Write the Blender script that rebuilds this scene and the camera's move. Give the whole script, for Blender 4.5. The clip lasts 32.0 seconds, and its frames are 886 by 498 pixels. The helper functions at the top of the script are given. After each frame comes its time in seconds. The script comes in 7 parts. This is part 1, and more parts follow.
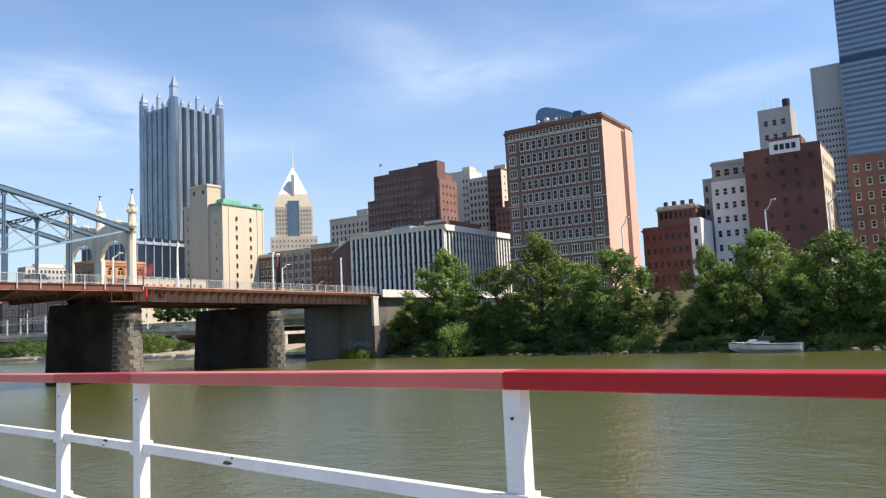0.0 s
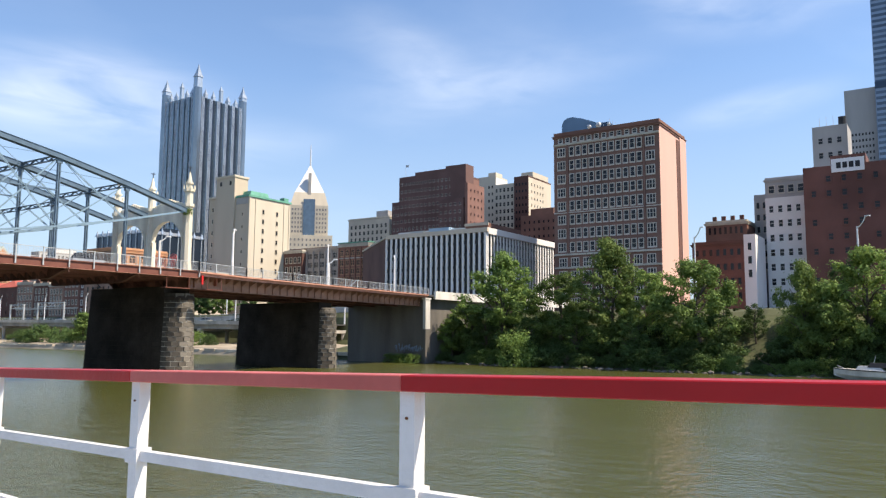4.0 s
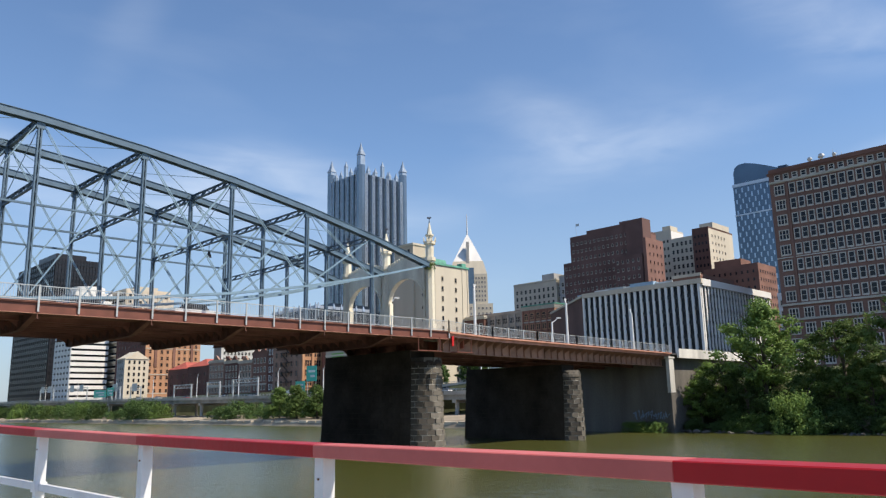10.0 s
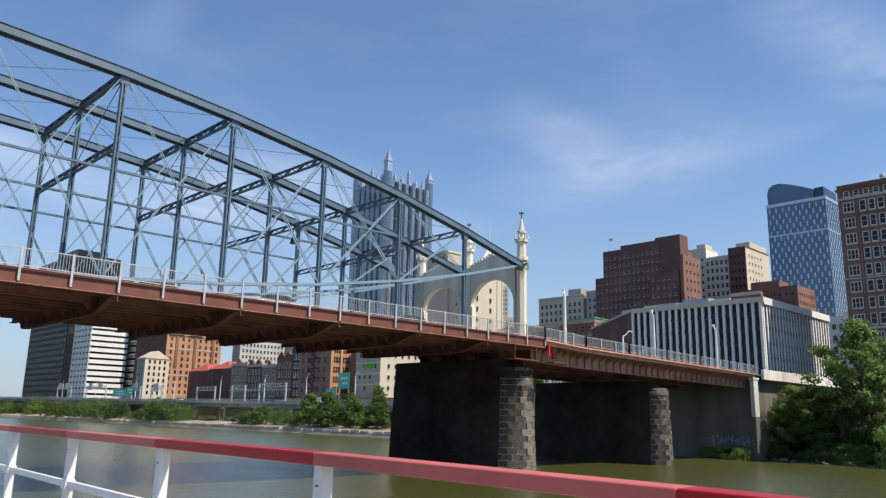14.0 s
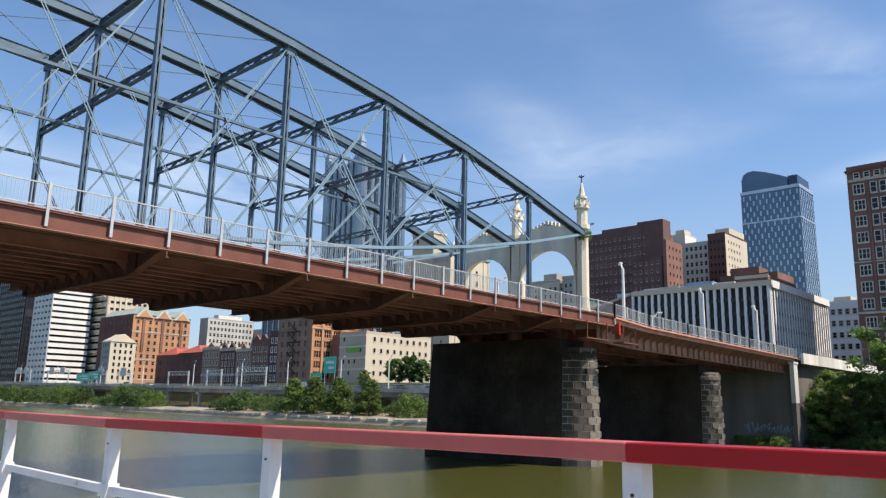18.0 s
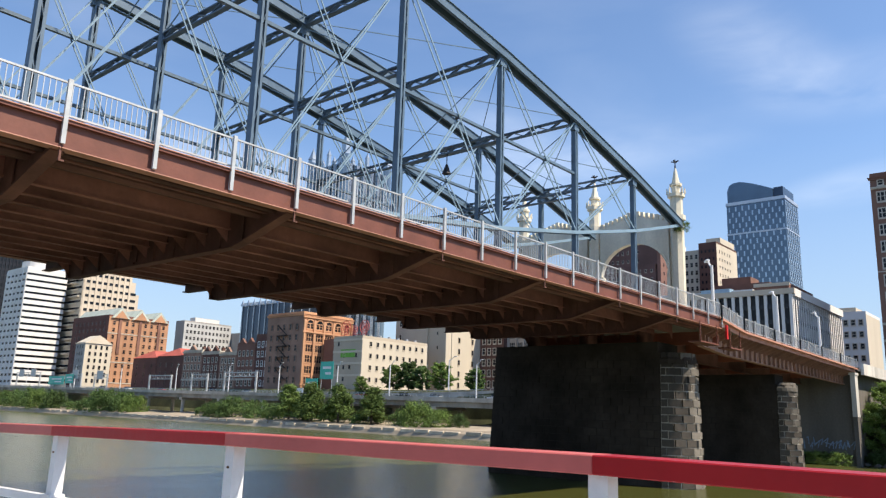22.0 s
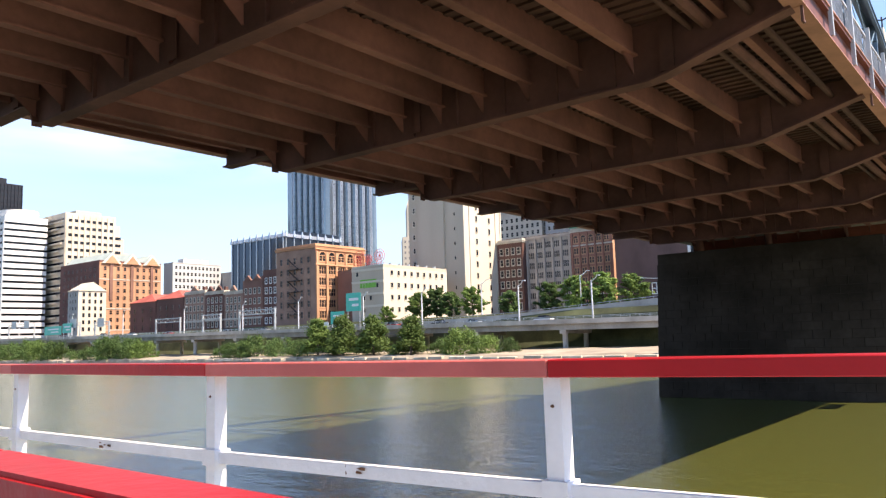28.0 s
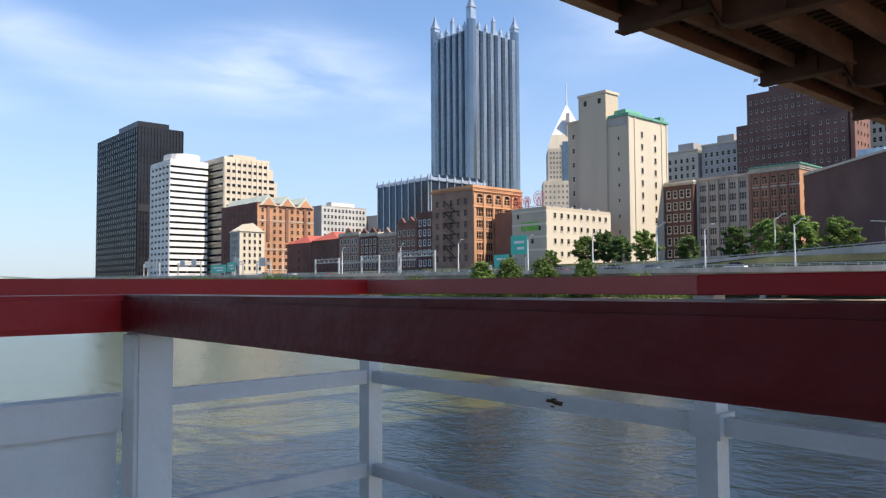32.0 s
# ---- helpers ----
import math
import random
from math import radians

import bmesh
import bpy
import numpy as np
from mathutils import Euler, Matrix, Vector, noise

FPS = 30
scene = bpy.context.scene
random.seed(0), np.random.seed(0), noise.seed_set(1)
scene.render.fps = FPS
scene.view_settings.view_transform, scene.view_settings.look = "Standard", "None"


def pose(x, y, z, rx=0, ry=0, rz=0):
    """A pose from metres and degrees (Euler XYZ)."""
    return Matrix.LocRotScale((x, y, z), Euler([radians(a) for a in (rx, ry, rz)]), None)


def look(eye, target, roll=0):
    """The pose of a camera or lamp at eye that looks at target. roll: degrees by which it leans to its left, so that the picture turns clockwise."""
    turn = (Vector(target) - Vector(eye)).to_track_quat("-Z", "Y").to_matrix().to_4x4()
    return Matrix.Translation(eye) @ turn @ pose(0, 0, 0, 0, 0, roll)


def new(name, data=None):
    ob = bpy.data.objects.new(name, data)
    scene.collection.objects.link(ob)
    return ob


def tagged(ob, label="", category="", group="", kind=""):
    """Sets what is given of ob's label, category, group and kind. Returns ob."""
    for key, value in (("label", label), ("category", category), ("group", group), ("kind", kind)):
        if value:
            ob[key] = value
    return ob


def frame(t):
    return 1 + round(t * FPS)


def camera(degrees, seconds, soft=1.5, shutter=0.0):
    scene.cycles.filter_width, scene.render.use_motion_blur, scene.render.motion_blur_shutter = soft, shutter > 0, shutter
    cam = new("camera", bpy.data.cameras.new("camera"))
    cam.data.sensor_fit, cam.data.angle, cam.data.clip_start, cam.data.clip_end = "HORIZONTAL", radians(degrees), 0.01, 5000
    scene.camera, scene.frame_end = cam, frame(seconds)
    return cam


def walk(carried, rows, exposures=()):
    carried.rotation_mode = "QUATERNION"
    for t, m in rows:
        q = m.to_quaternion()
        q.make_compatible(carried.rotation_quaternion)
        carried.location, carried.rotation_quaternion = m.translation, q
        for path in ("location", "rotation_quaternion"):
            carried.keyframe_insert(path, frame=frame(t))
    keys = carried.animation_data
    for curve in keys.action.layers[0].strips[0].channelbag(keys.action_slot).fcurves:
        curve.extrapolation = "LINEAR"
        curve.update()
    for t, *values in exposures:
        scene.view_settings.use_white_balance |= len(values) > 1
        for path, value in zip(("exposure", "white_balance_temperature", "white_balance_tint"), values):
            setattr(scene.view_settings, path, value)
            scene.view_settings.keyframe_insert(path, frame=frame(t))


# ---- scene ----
cam = camera(60.4, 32.0, soft=1.3)
PATH = [
    (0.0, (-3.87, -21.18, 5.760), (37.71, 6.15, 10.70), -2.69),
    (0.5, (-3.52, -19.54, 5.730), (37.99, 8.06, 9.70), -2.09),
    (1.0, (-3.22, -17.88, 5.700), (38.02, 10.07, 9.91), -2.50),
    (1.5, (-2.97, -16.23, 5.650), (38.37, 11.44, 10.69), -2.39),
    (2.0, (-2.81, -14.58, 5.680), (38.39, 13.06, 11.90), -1.39),
    (2.5, (-2.63, -12.97, 5.710), (38.68, 14.81, 10.40), -0.39),
    (3.0, (-2.42, -11.32, 5.720), (38.80, 16.41, 11.38), -0.59),
    (3.5, (-2.21, -9.64, 5.700), (39.07, 18.07, 11.01), 0.21),
    (5.5, (-1.37, -2.97, 5.420), (40.06, 24.38, 11.36), 0.11),
    (6.0, (-1.26, -1.37, 5.440), (39.00, 27.58, 11.85), -0.80),
    (6.5, (-1.05, 0.19, 5.400), (38.81, 29.72, 11.69), -2.32),
    (7.0, (-0.99, 1.73, 5.370), (35.25, 35.36, 12.82), -3.37),
    (7.5, (-0.93, 3.22, 5.380), (34.47, 37.39, 14.32), -1.27),
    (8.0, (-0.82, 4.68, 5.350), (33.10, 40.32, 14.27), -1.70),
    (8.5, (-0.77, 6.17, 5.340), (34.38, 40.47, 14.75), -2.38),
    (9.0, (-0.76, 7.74, 5.290), (33.98, 42.34, 15.11), -3.29),
    (9.5, (-0.49, 9.25, 5.250), (34.20, 43.85, 15.22), -2.89),
    (10.0, (-0.34, 10.86, 5.240), (34.51, 45.31, 15.18), -1.19),
    (10.5, (-0.28, 12.39, 5.230), (33.42, 47.64, 16.27), -0.20),
    (11.0, (-0.37, 13.87, 5.240), (33.47, 49.01, 16.20), 0.11),
    (11.5, (-0.50, 15.26, 5.300), (33.41, 50.41, 16.01), 0.01),
    (12.0, (-0.65, 16.72, 5.340), (33.07, 52.14, 15.77), 0.20),
    (12.5, (-0.55, 18.34, 5.320), (32.82, 54.06, 15.84), 0.49),
    (13.0, (-0.33, 20.03, 5.240), (33.42, 55.33, 15.97), 0.60),
    (13.5, (-0.36, 21.46, 5.290), (33.49, 56.66, 16.01), 1.00),
    (14.0, (-0.33, 22.90, 5.310), (33.80, 57.82, 16.05), 1.21),
    (14.5, (-0.26, 24.41, 5.300), (34.19, 59.03, 16.02), 1.11),
    (16.5, (0.03, 30.81, 5.250), (34.51, 65.51, 15.62), 1.01),
    (17.0, (0.14, 32.45, 5.260), (34.94, 66.88, 15.43), 1.11),
    (17.5, (0.24, 34.03, 5.250), (35.61, 67.87, 15.45), 0.43),
    (18.0, (0.28, 35.61, 5.210), (36.31, 68.83, 15.12), 1.23),
    (18.5, (0.31, 37.12, 5.210), (36.63, 69.99, 15.25), 1.15),
    (19.0, (0.33, 38.64, 5.190), (36.93, 71.21, 15.16), 1.85),
    (19.5, (0.43, 40.26, 5.180), (36.67, 73.37, 14.69), 1.94),
    (20.0, (0.52, 41.90, 5.190), (36.62, 75.10, 14.93), 1.93),
    (20.5, (0.60, 43.40, 5.190), (36.82, 76.43, 15.05), 1.74),
    (21.0, (0.64, 44.99, 5.190), (37.06, 77.77, 15.13), 1.65),
    (21.5, (0.73, 46.51, 5.190), (37.39, 79.06, 15.01), 1.35),
    (22.0, (0.77, 48.15, 5.190), (37.92, 79.85, 15.62), 1.86),
    (22.5, (0.79, 49.62, 5.180), (37.89, 81.29, 16.17), 1.66),
    (23.0, (0.69, 51.11, 5.140), (37.50, 83.07, 16.26), 1.86),
    (23.5, (0.72, 52.63, 5.100), (37.66, 84.50, 16.05), 1.86),
    (24.0, (0.71, 54.22, 5.090), (37.66, 86.16, 15.82), 2.26),
    (24.5, (0.72, 55.73, 5.120), (38.07, 87.33, 15.45), 2.16),
    (25.0, (0.70, 57.35, 5.120), (38.22, 88.76, 15.40), 2.16),
    (25.5, (0.72, 58.84, 5.130), (38.44, 90.00, 15.44), 1.47),
    (27.5, (0.17, 64.64, 5.060), (39.64, 94.82, 10.64), -3.72),
    (28.0, (0.03, 66.27, 5.052), (39.04, 97.00, 10.90), -1.73),
    (28.5, (-0.06, 67.87, 5.050), (38.85, 98.77, 10.69), -0.63),
    (29.0, (-0.04, 69.44, 5.045), (38.81, 100.43, 10.58), 0.07),
    (29.5, (0.04, 71.06, 5.040), (38.88, 102.04, 10.71), -1.23),
    (30.0, (0.06, 72.67, 5.005), (35.21, 107.94, 9.52), 1.20),
    (30.5, (0.07, 74.18, 4.970), (34.45, 110.14, 9.98), 0.89),
    (31.0, (0.09, 75.69, 4.963), (31.90, 114.25, 6.06), 3.74),
    (31.5, (0.15, 77.20, 4.960), (34.95, 112.85, 9.20), -0.70),
    (32.0, (0.23, 78.72, 4.957), (33.61, 115.87, 7.43), -0.34),
]
walk(cam, [(t, look(e, g, r)) for t, e, g, r in PATH], [(0, 0.63, 6850, 12), (6, 0.63, 6850, 12), (8, 0.30, 6550, 10), (13, 0.20, 6500, 10), (19, 0.38, 6550, 10), (23, 0.64, 6750, 12), (25, 0.95, 6900, 14), (28, 1.18, 6950, 17), (29.5, 1.22, 6900, 17), (30.5, 0.72, 6800, 16), (31, 0.6, 6600, 12), (32, 0.6, 6600, 12)])

# ---- sky, sun ----
SUN = Vector((0.25, -0.70, 1.0)).normalized()
world = bpy.data.worlds.new("sky")
scene.world = world
world.use_nodes = True
wn, wl = world.node_tree.nodes, world.node_tree.links
wn.clear()
sky = wn.new("ShaderNodeTexSky")
sky.sky_type, sky.sun_disc = "NISHITA", False
sky.sun_elevation, sky.sun_rotation = math.asin(SUN.z), math.atan2(SUN.x, SUN.y)
sky.air_density, sky.dust_density, sky.ozone_density = 1.0, 0.3, 1.6
tc = wn.new("ShaderNodeTexCoord")
stretch = wn.new("ShaderNodeMapping")
stretch.inputs["Rotation"].default_value = (0.15, 0.3, 0.6)
stretch.inputs["Scale"].default_value = (1.2, 2.4, 6.5)
cirrus = wn.new("ShaderNodeTexNoise")
cirrus.inputs["Scale"].default_value, cirrus.inputs["Detail"].default_value = 1.5, 7
cirrus.inputs["Roughness"].default_value, cirrus.inputs["Distortion"].default_value = 0.5, 0.25
veil = wn.new("ShaderNodeMapRange")
veil.inputs["From Min"].default_value, veil.inputs["From Max"].default_value = 0.52, 0.90
veil.inputs["To Min"].default_value, veil.inputs["To Max"].default_value = 0.0, 0.08
cloud_mix = wn.new("ShaderNodeMixRGB")
cloud_mix.inputs["Color2"].default_value = (8.0, 8.4, 8.8, 1)
back, wout = wn.new("ShaderNodeBackground"), wn.new("ShaderNodeOutputWorld")
back.inputs["Strength"].default_value = 0.124
wl.new(tc.outputs["Generated"], stretch.inputs["Vector"])
wl.new(stretch.outputs["Vector"], cirrus.inputs["Vector"])
wl.new(cirrus.outputs["Fac"], veil.inputs["Value"])
# wisps of cirrus: bearing, height, half width and half height in degrees, tilt, thickness
WISPS = ((59.5, 18.4, 12, 3.0, 8, 0.20), (54, 20.4, 6, 2.6, -25, 0.18), (29.5, 15.8, 10, 3.4, 4, 0.52), (15.5, 15.5, 8, 2.4, -18, 0.30), (73, 25.5, 6, 3, -30, 0.2), (79, 15.7, 6, 1.3, 8, 0.2),
         (22, 27, 2, 7, -25, 0.06), (80, 22.5, 9, 2.2, 0, 0.18), (5, 12, 9, 2.5, 5, 0.3), (40, 13.5, 8, 2.0, 4, 0.2))
shred = wn.new("ShaderNodeTexNoise")
shred.inputs["Scale"].default_value, shred.inputs["Detail"].default_value = 3.6, 6
shred.inputs["Roughness"].default_value, shred.inputs["Distortion"].default_value = 0.5, 0.5
tear = wn.new("ShaderNodeMapRange")
tear.inputs["From Min"].default_value, tear.inputs["From Max"].default_value = 0.25, 0.75
wl.new(stretch.outputs["Vector"], shred.inputs["Vector"])
wl.new(shred.outputs["Fac"], tear.inputs["Value"])
thick = veil.outputs["Result"]
for bearing, rise, half_w, half_h, lean, amount in WISPS:
    a, e = radians(bearing), radians(rise)
    place = wn.new("ShaderNodeMapping")
    place.vector_type = "TEXTURE"
    place.inputs["Location"].default_value = (math.sin(a) * math.cos(e), math.cos(a) * math.cos(e), math.sin(e))
    place.inputs["Rotation"].default_value = (radians(-lean), 0, math.pi / 2 - a)
    place.inputs["Scale"].default_value = (0.6, math.sin(radians(half_w)), math.sin(radians(half_h)))
    far, patch, torn, total = wn.new("ShaderNodeVectorMath"), wn.new("ShaderNodeMapRange"), wn.new("ShaderNodeMath"), wn.new("ShaderNodeMath")
    far.operation, patch.interpolation_type, torn.operation = "LENGTH", "SMOOTHSTEP", "MULTIPLY"
    patch.inputs["From Min"].default_value, patch.inputs["From Max"].default_value = 0.1, 1.25
    patch.inputs["To Min"].default_value, patch.inputs["To Max"].default_value = amount, 0.0
    wl.new(tc.outputs["Generated"], place.inputs["Vector"])
    wl.new(place.outputs["Vector"], far.inputs[0])
    wl.new(far.outputs["Value"], patch.inputs["Value"])
    wl.new(patch.outputs["Result"], torn.inputs[0])
    wl.new(tear.outputs["Result"], torn.inputs[1])
    wl.new(thick, total.inputs[0])
    wl.new(torn.outputs[0], total.inputs[1])
    thick = total.outputs[0]
wl.new(thick, cloud_mix.inputs["Fac"])
clear = wn.new("ShaderNodeMixRGB")
clear.blend_type, clear.inputs["Fac"].default_value = "MULTIPLY", 1.0
clear.inputs["Color2"].default_value = (0.90, 1.0, 1.11, 1)
wl.new(sky.outputs["Color"], clear.inputs["Color1"])
soft_horizon = wn.new("ShaderNodeMixRGB")
soft_horizon.inputs["Color2"].default_value = (2.5, 3.15, 4.1, 1)
height, haze = wn.new("ShaderNodeSeparateXYZ"), wn.new("ShaderNodeMapRange")
haze.inputs["From Min"].default_value, haze.inputs["From Max"].default_value = 0.0, 0.32
haze.inputs["To Min"].default_value, haze.inputs["To Max"].default_value = 0.8, 0.0
wl.new(tc.outputs["Generated"], height.inputs["Vector"])
wl.new(height.outputs["Z"], haze.inputs["Value"])
wl.new(haze.outputs["Result"], soft_horizon.inputs["Fac"])
wl.new(clear.outputs["Color"], soft_horizon.inputs["Color1"])
wl.new(soft_horizon.outputs["Color"], cloud_mix.inputs["Color1"])
wl.new(cloud_mix.outputs["Color"], back.inputs["Color"])
wl.new(back.outputs["Background"], wout.inputs["Surface"])

sun_lamp = bpy.data.lights.new("sun", "SUN")
sun_lamp.energy, sun_lamp.angle, sun_lamp.color = 5.0, radians(0.53), (1.0, 0.885, 0.73)
new("sun", sun_lamp).matrix_world = look((0, 0, 300), Vector((0, 0, 300)) - SUN)


# ---- materials ----
def material(name, color, rough=0.8, vary=0.18, scale=0.6, fine=9.0, bump=0.15, metal=0.0, spec=0.4, each=0.0, tint=None, streak=False):
    """Base colour with broad stains, fine grain and relief, in world metres; each: how far alike pieces differ."""
    m = bpy.data.materials.new(name)
    m.use_nodes = True
    n, l = m.node_tree.nodes, m.node_tree.links
    b = n["Principled BSDF"]
    geo = n.new("ShaderNodeNewGeometry")
    mp = n.new("ShaderNodeMapping")
    if streak:
        mp.inputs["Scale"].default_value = (1.0, 1.0, 0.18)
    l.new(geo.outputs["Position"], mp.inputs["Vector"])
    big, small = n.new("ShaderNodeTexNoise"), n.new("ShaderNodeTexNoise")
    big.inputs["Scale"].default_value, big.inputs["Detail"].default_value = scale, 5
    small.inputs["Scale"].default_value, small.inputs["Detail"].default_value = fine, 3
    l.new(mp.outputs["Vector"], big.inputs["Vector"])
    l.new(geo.outputs["Position"], small.inputs["Vector"])
    dark = [c * (1 - 1.6 * vary) for c in color]
    light = tint or [min(1, c * (1 + 1.1 * vary)) for c in color]
    ramp = n.new("ShaderNodeMixRGB")
    ramp.inputs["Color1"].default_value, ramp.inputs["Color2"].default_value = (*dark, 1), (*light, 1)
    spread = n.new("ShaderNodeMapRange")
    spread.inputs["From Min"].default_value, spread.inputs["From Max"].default_value = 0.3, 0.7
    l.new(big.outputs["Fac"], spread.inputs["Value"])
    l.new(spread.outputs["Result"], ramp.inputs["Fac"])
    grain = n.new("ShaderNodeMixRGB")
    grain.blend_type = "MULTIPLY"
    grain.inputs["Fac"].default_value = min(1, vary * 2)
    l.new(ramp.outputs["Color"], grain.inputs["Color1"])
    gr = n.new("ShaderNodeMapRange")
    gr.inputs["To Min"].default_value, gr.inputs["To Max"].default_value = 0.6, 1.4
    l.new(small.outputs["Fac"], gr.inputs["Value"])
    l.new(gr.outputs["Result"], grain.inputs["Color2"])
    last = grain
    if each:
        info = n.new("ShaderNodeObjectInfo")
        er = n.new("ShaderNodeMapRange")
        er.inputs["To Min"].default_value, er.inputs["To Max"].default_value = 1 - each, 1 + each
        l.new(info.outputs["Random"], er.inputs["Value"])
        em = n.new("ShaderNodeMixRGB")
        em.blend_type = "MULTIPLY"
        em.inputs["Fac"].default_value = 1
        l.new(last.outputs["Color"], em.inputs["Color1"])
        l.new(er.outputs["Result"], em.inputs["Color2"])
        last = em
    l.new(last.outputs["Color"], b.inputs["Base Color"])
    b.inputs["Roughness"].default_value, b.inputs["Metallic"].default_value = rough, metal
    b.inputs["Specular IOR Level"].default_value = spec
    if bump:
        bp = n.new("ShaderNodeBump")
        bp.inputs["Strength"].default_value, bp.inputs["Distance"].default_value = bump, 0.05
        l.new(small.outputs["Fac"], bp.inputs["Height"])
        l.new(bp.outputs["Normal"], b.inputs["Normal"])
    return m


def glazing(name, color, rough=0.06, each=0.35, spec=0.9):
    m = material(name, color, rough, 0.12, 0.25, 2.0, 0.04, 0.0, spec, each)
    return m


RUST = material("rust_red_steel", (0.36, 0.125, 0.08), 0.65, 0.2, 0.5, 6, 0.15)
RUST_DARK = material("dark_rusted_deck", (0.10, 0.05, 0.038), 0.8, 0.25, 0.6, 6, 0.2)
POLE = material("pale_grey_steel", (0.72, 0.73, 0.73), 0.5, 0.08, 1.5, 12, 0.05)
ABUT = material("dirty_abutment_concrete", (0.15, 0.138, 0.122), 0.92, 0.3, 0.2, 4, 0.25, streak=True)
FLANGE = material("faded_pink_oxide_flange", (0.50, 0.25, 0.18), 0.6, 0.16, 0.8, 8, 0.1)
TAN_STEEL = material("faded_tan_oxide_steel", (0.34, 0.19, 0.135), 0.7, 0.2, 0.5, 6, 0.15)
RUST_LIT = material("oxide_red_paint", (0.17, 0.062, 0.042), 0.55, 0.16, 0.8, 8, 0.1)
# darker rust for floor beams, some pipes and the inner girders
RUST_DEEP = material("dark_rusted_beam", (0.145, 0.066, 0.05), 0.8, 0.28, 0.5, 5, 0.2)
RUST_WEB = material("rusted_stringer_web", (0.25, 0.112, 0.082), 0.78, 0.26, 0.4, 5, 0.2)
BLUE = material("steel_blue_paint", (0.097, 0.155, 0.215), 0.42, 0.14, 0.7, 7, 0.08, spec=0.5)
PALE_BLUE = material("pale_blue_rod_paint", (0.20, 0.30, 0.38), 0.4, 0.1, 0.7, 7, 0.05)
GALV = material("galvanised_steel", (0.48, 0.50, 0.50), 0.45, 0.08, 1.5, 12, 0.05, metal=0.3)
STONE_CREAM = material("cream_painted_iron", (0.78, 0.72, 0.57), 0.7, 0.16, 0.5, 5, 0.1, streak=True)
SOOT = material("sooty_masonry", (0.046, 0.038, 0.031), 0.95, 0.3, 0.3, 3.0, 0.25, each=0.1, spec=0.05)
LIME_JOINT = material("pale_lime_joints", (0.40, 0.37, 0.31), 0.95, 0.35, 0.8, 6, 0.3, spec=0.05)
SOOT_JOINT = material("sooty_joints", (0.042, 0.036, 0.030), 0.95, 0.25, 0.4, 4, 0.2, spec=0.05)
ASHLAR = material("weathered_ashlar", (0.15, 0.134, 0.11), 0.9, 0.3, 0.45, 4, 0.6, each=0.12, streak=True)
SHADED_ASHLAR = material("sooty_shaded_ashlar", (0.072, 0.062, 0.05), 0.92, 0.35, 0.45, 4, 0.6, each=0.15, streak=True)
MORTAR = material("dark_mortar", (0.05, 0.046, 0.04), 0.95, 0.3, 0.5, 5, 0.4)
CONCRETE = material("concrete", (0.46, 0.43, 0.375), 0.88, 0.2, 0.25, 5, 0.15, streak=True)
CONCRETE_DARK = material("stained_concrete", (0.29, 0.28, 0.255), 0.9, 0.28, 0.2, 4, 0.2, streak=True)
CONCRETE_WHITE = material("whitewashed_concrete", (0.62, 0.60, 0.55), 0.85, 0.2, 0.4, 5, 0.15, streak=True)
ASPHALT = material("asphalt", (0.07, 0.07, 0.07), 0.9, 0.15, 0.3, 10, 0.1)
EARTH = material("bank_earth_and_grass", (0.09, 0.10, 0.045), 0.95, 0.35, 0.15, 2, 0.4)
EDGING = material("wharf_edging_stone", (0.50, 0.43, 0.33), 0.9, 0.22, 0.4, 5, 0.2, each=0.25)
GRAVEL = material("wharf_paving", (0.34, 0.285, 0.21), 0.92, 0.2, 0.1, 3, 0.2)
BARK = material("bark", (0.10, 0.085, 0.065), 0.95, 0.3, 1.0, 8, 0.5)
SHADED_RED = material("shaded_red_gloss_paint", (0.13, 0.006, 0.008), 0.4, 0.1, 3.0, 25, 0.08, spec=0.25)
RED_PAINT = material("red_gloss_paint", (0.37, 0.012, 0.016), 0.38, 0.07, 3.0, 25, 0.05, spec=0.3)
PALE_RED = material("pale_red_paint", (0.52, 0.12, 0.105), 0.45, 0.1, 2.0, 22, 0.06, spec=0.35)
WHITE_PAINT = material("chipped_white_paint", (0.70, 0.70, 0.70), 0.4, 0.06, 4.0, 30, 0.1)
RUST_SPOT = material("bare_rust", (0.14, 0.065, 0.03), 0.9, 0.3, 8, 30, 0.4)
DECK_GREY = material("grey_deck_paint", (0.40, 0.41, 0.41), 0.6, 0.1, 1.5, 12, 0.1)
DARK = material("dark_void_metal", (0.02, 0.02, 0.022), 0.6, 0.1, 1, 8, 0.0)
SIGN_GREEN = material("highway_sign_green", (0.06, 0.52, 0.40), 0.4, 0.05, 2, 9, 0.0)
SIGN_WHITE = material("sign_white", (0.8, 0.8, 0.78), 0.5, 0.04, 2, 9, 0.0)


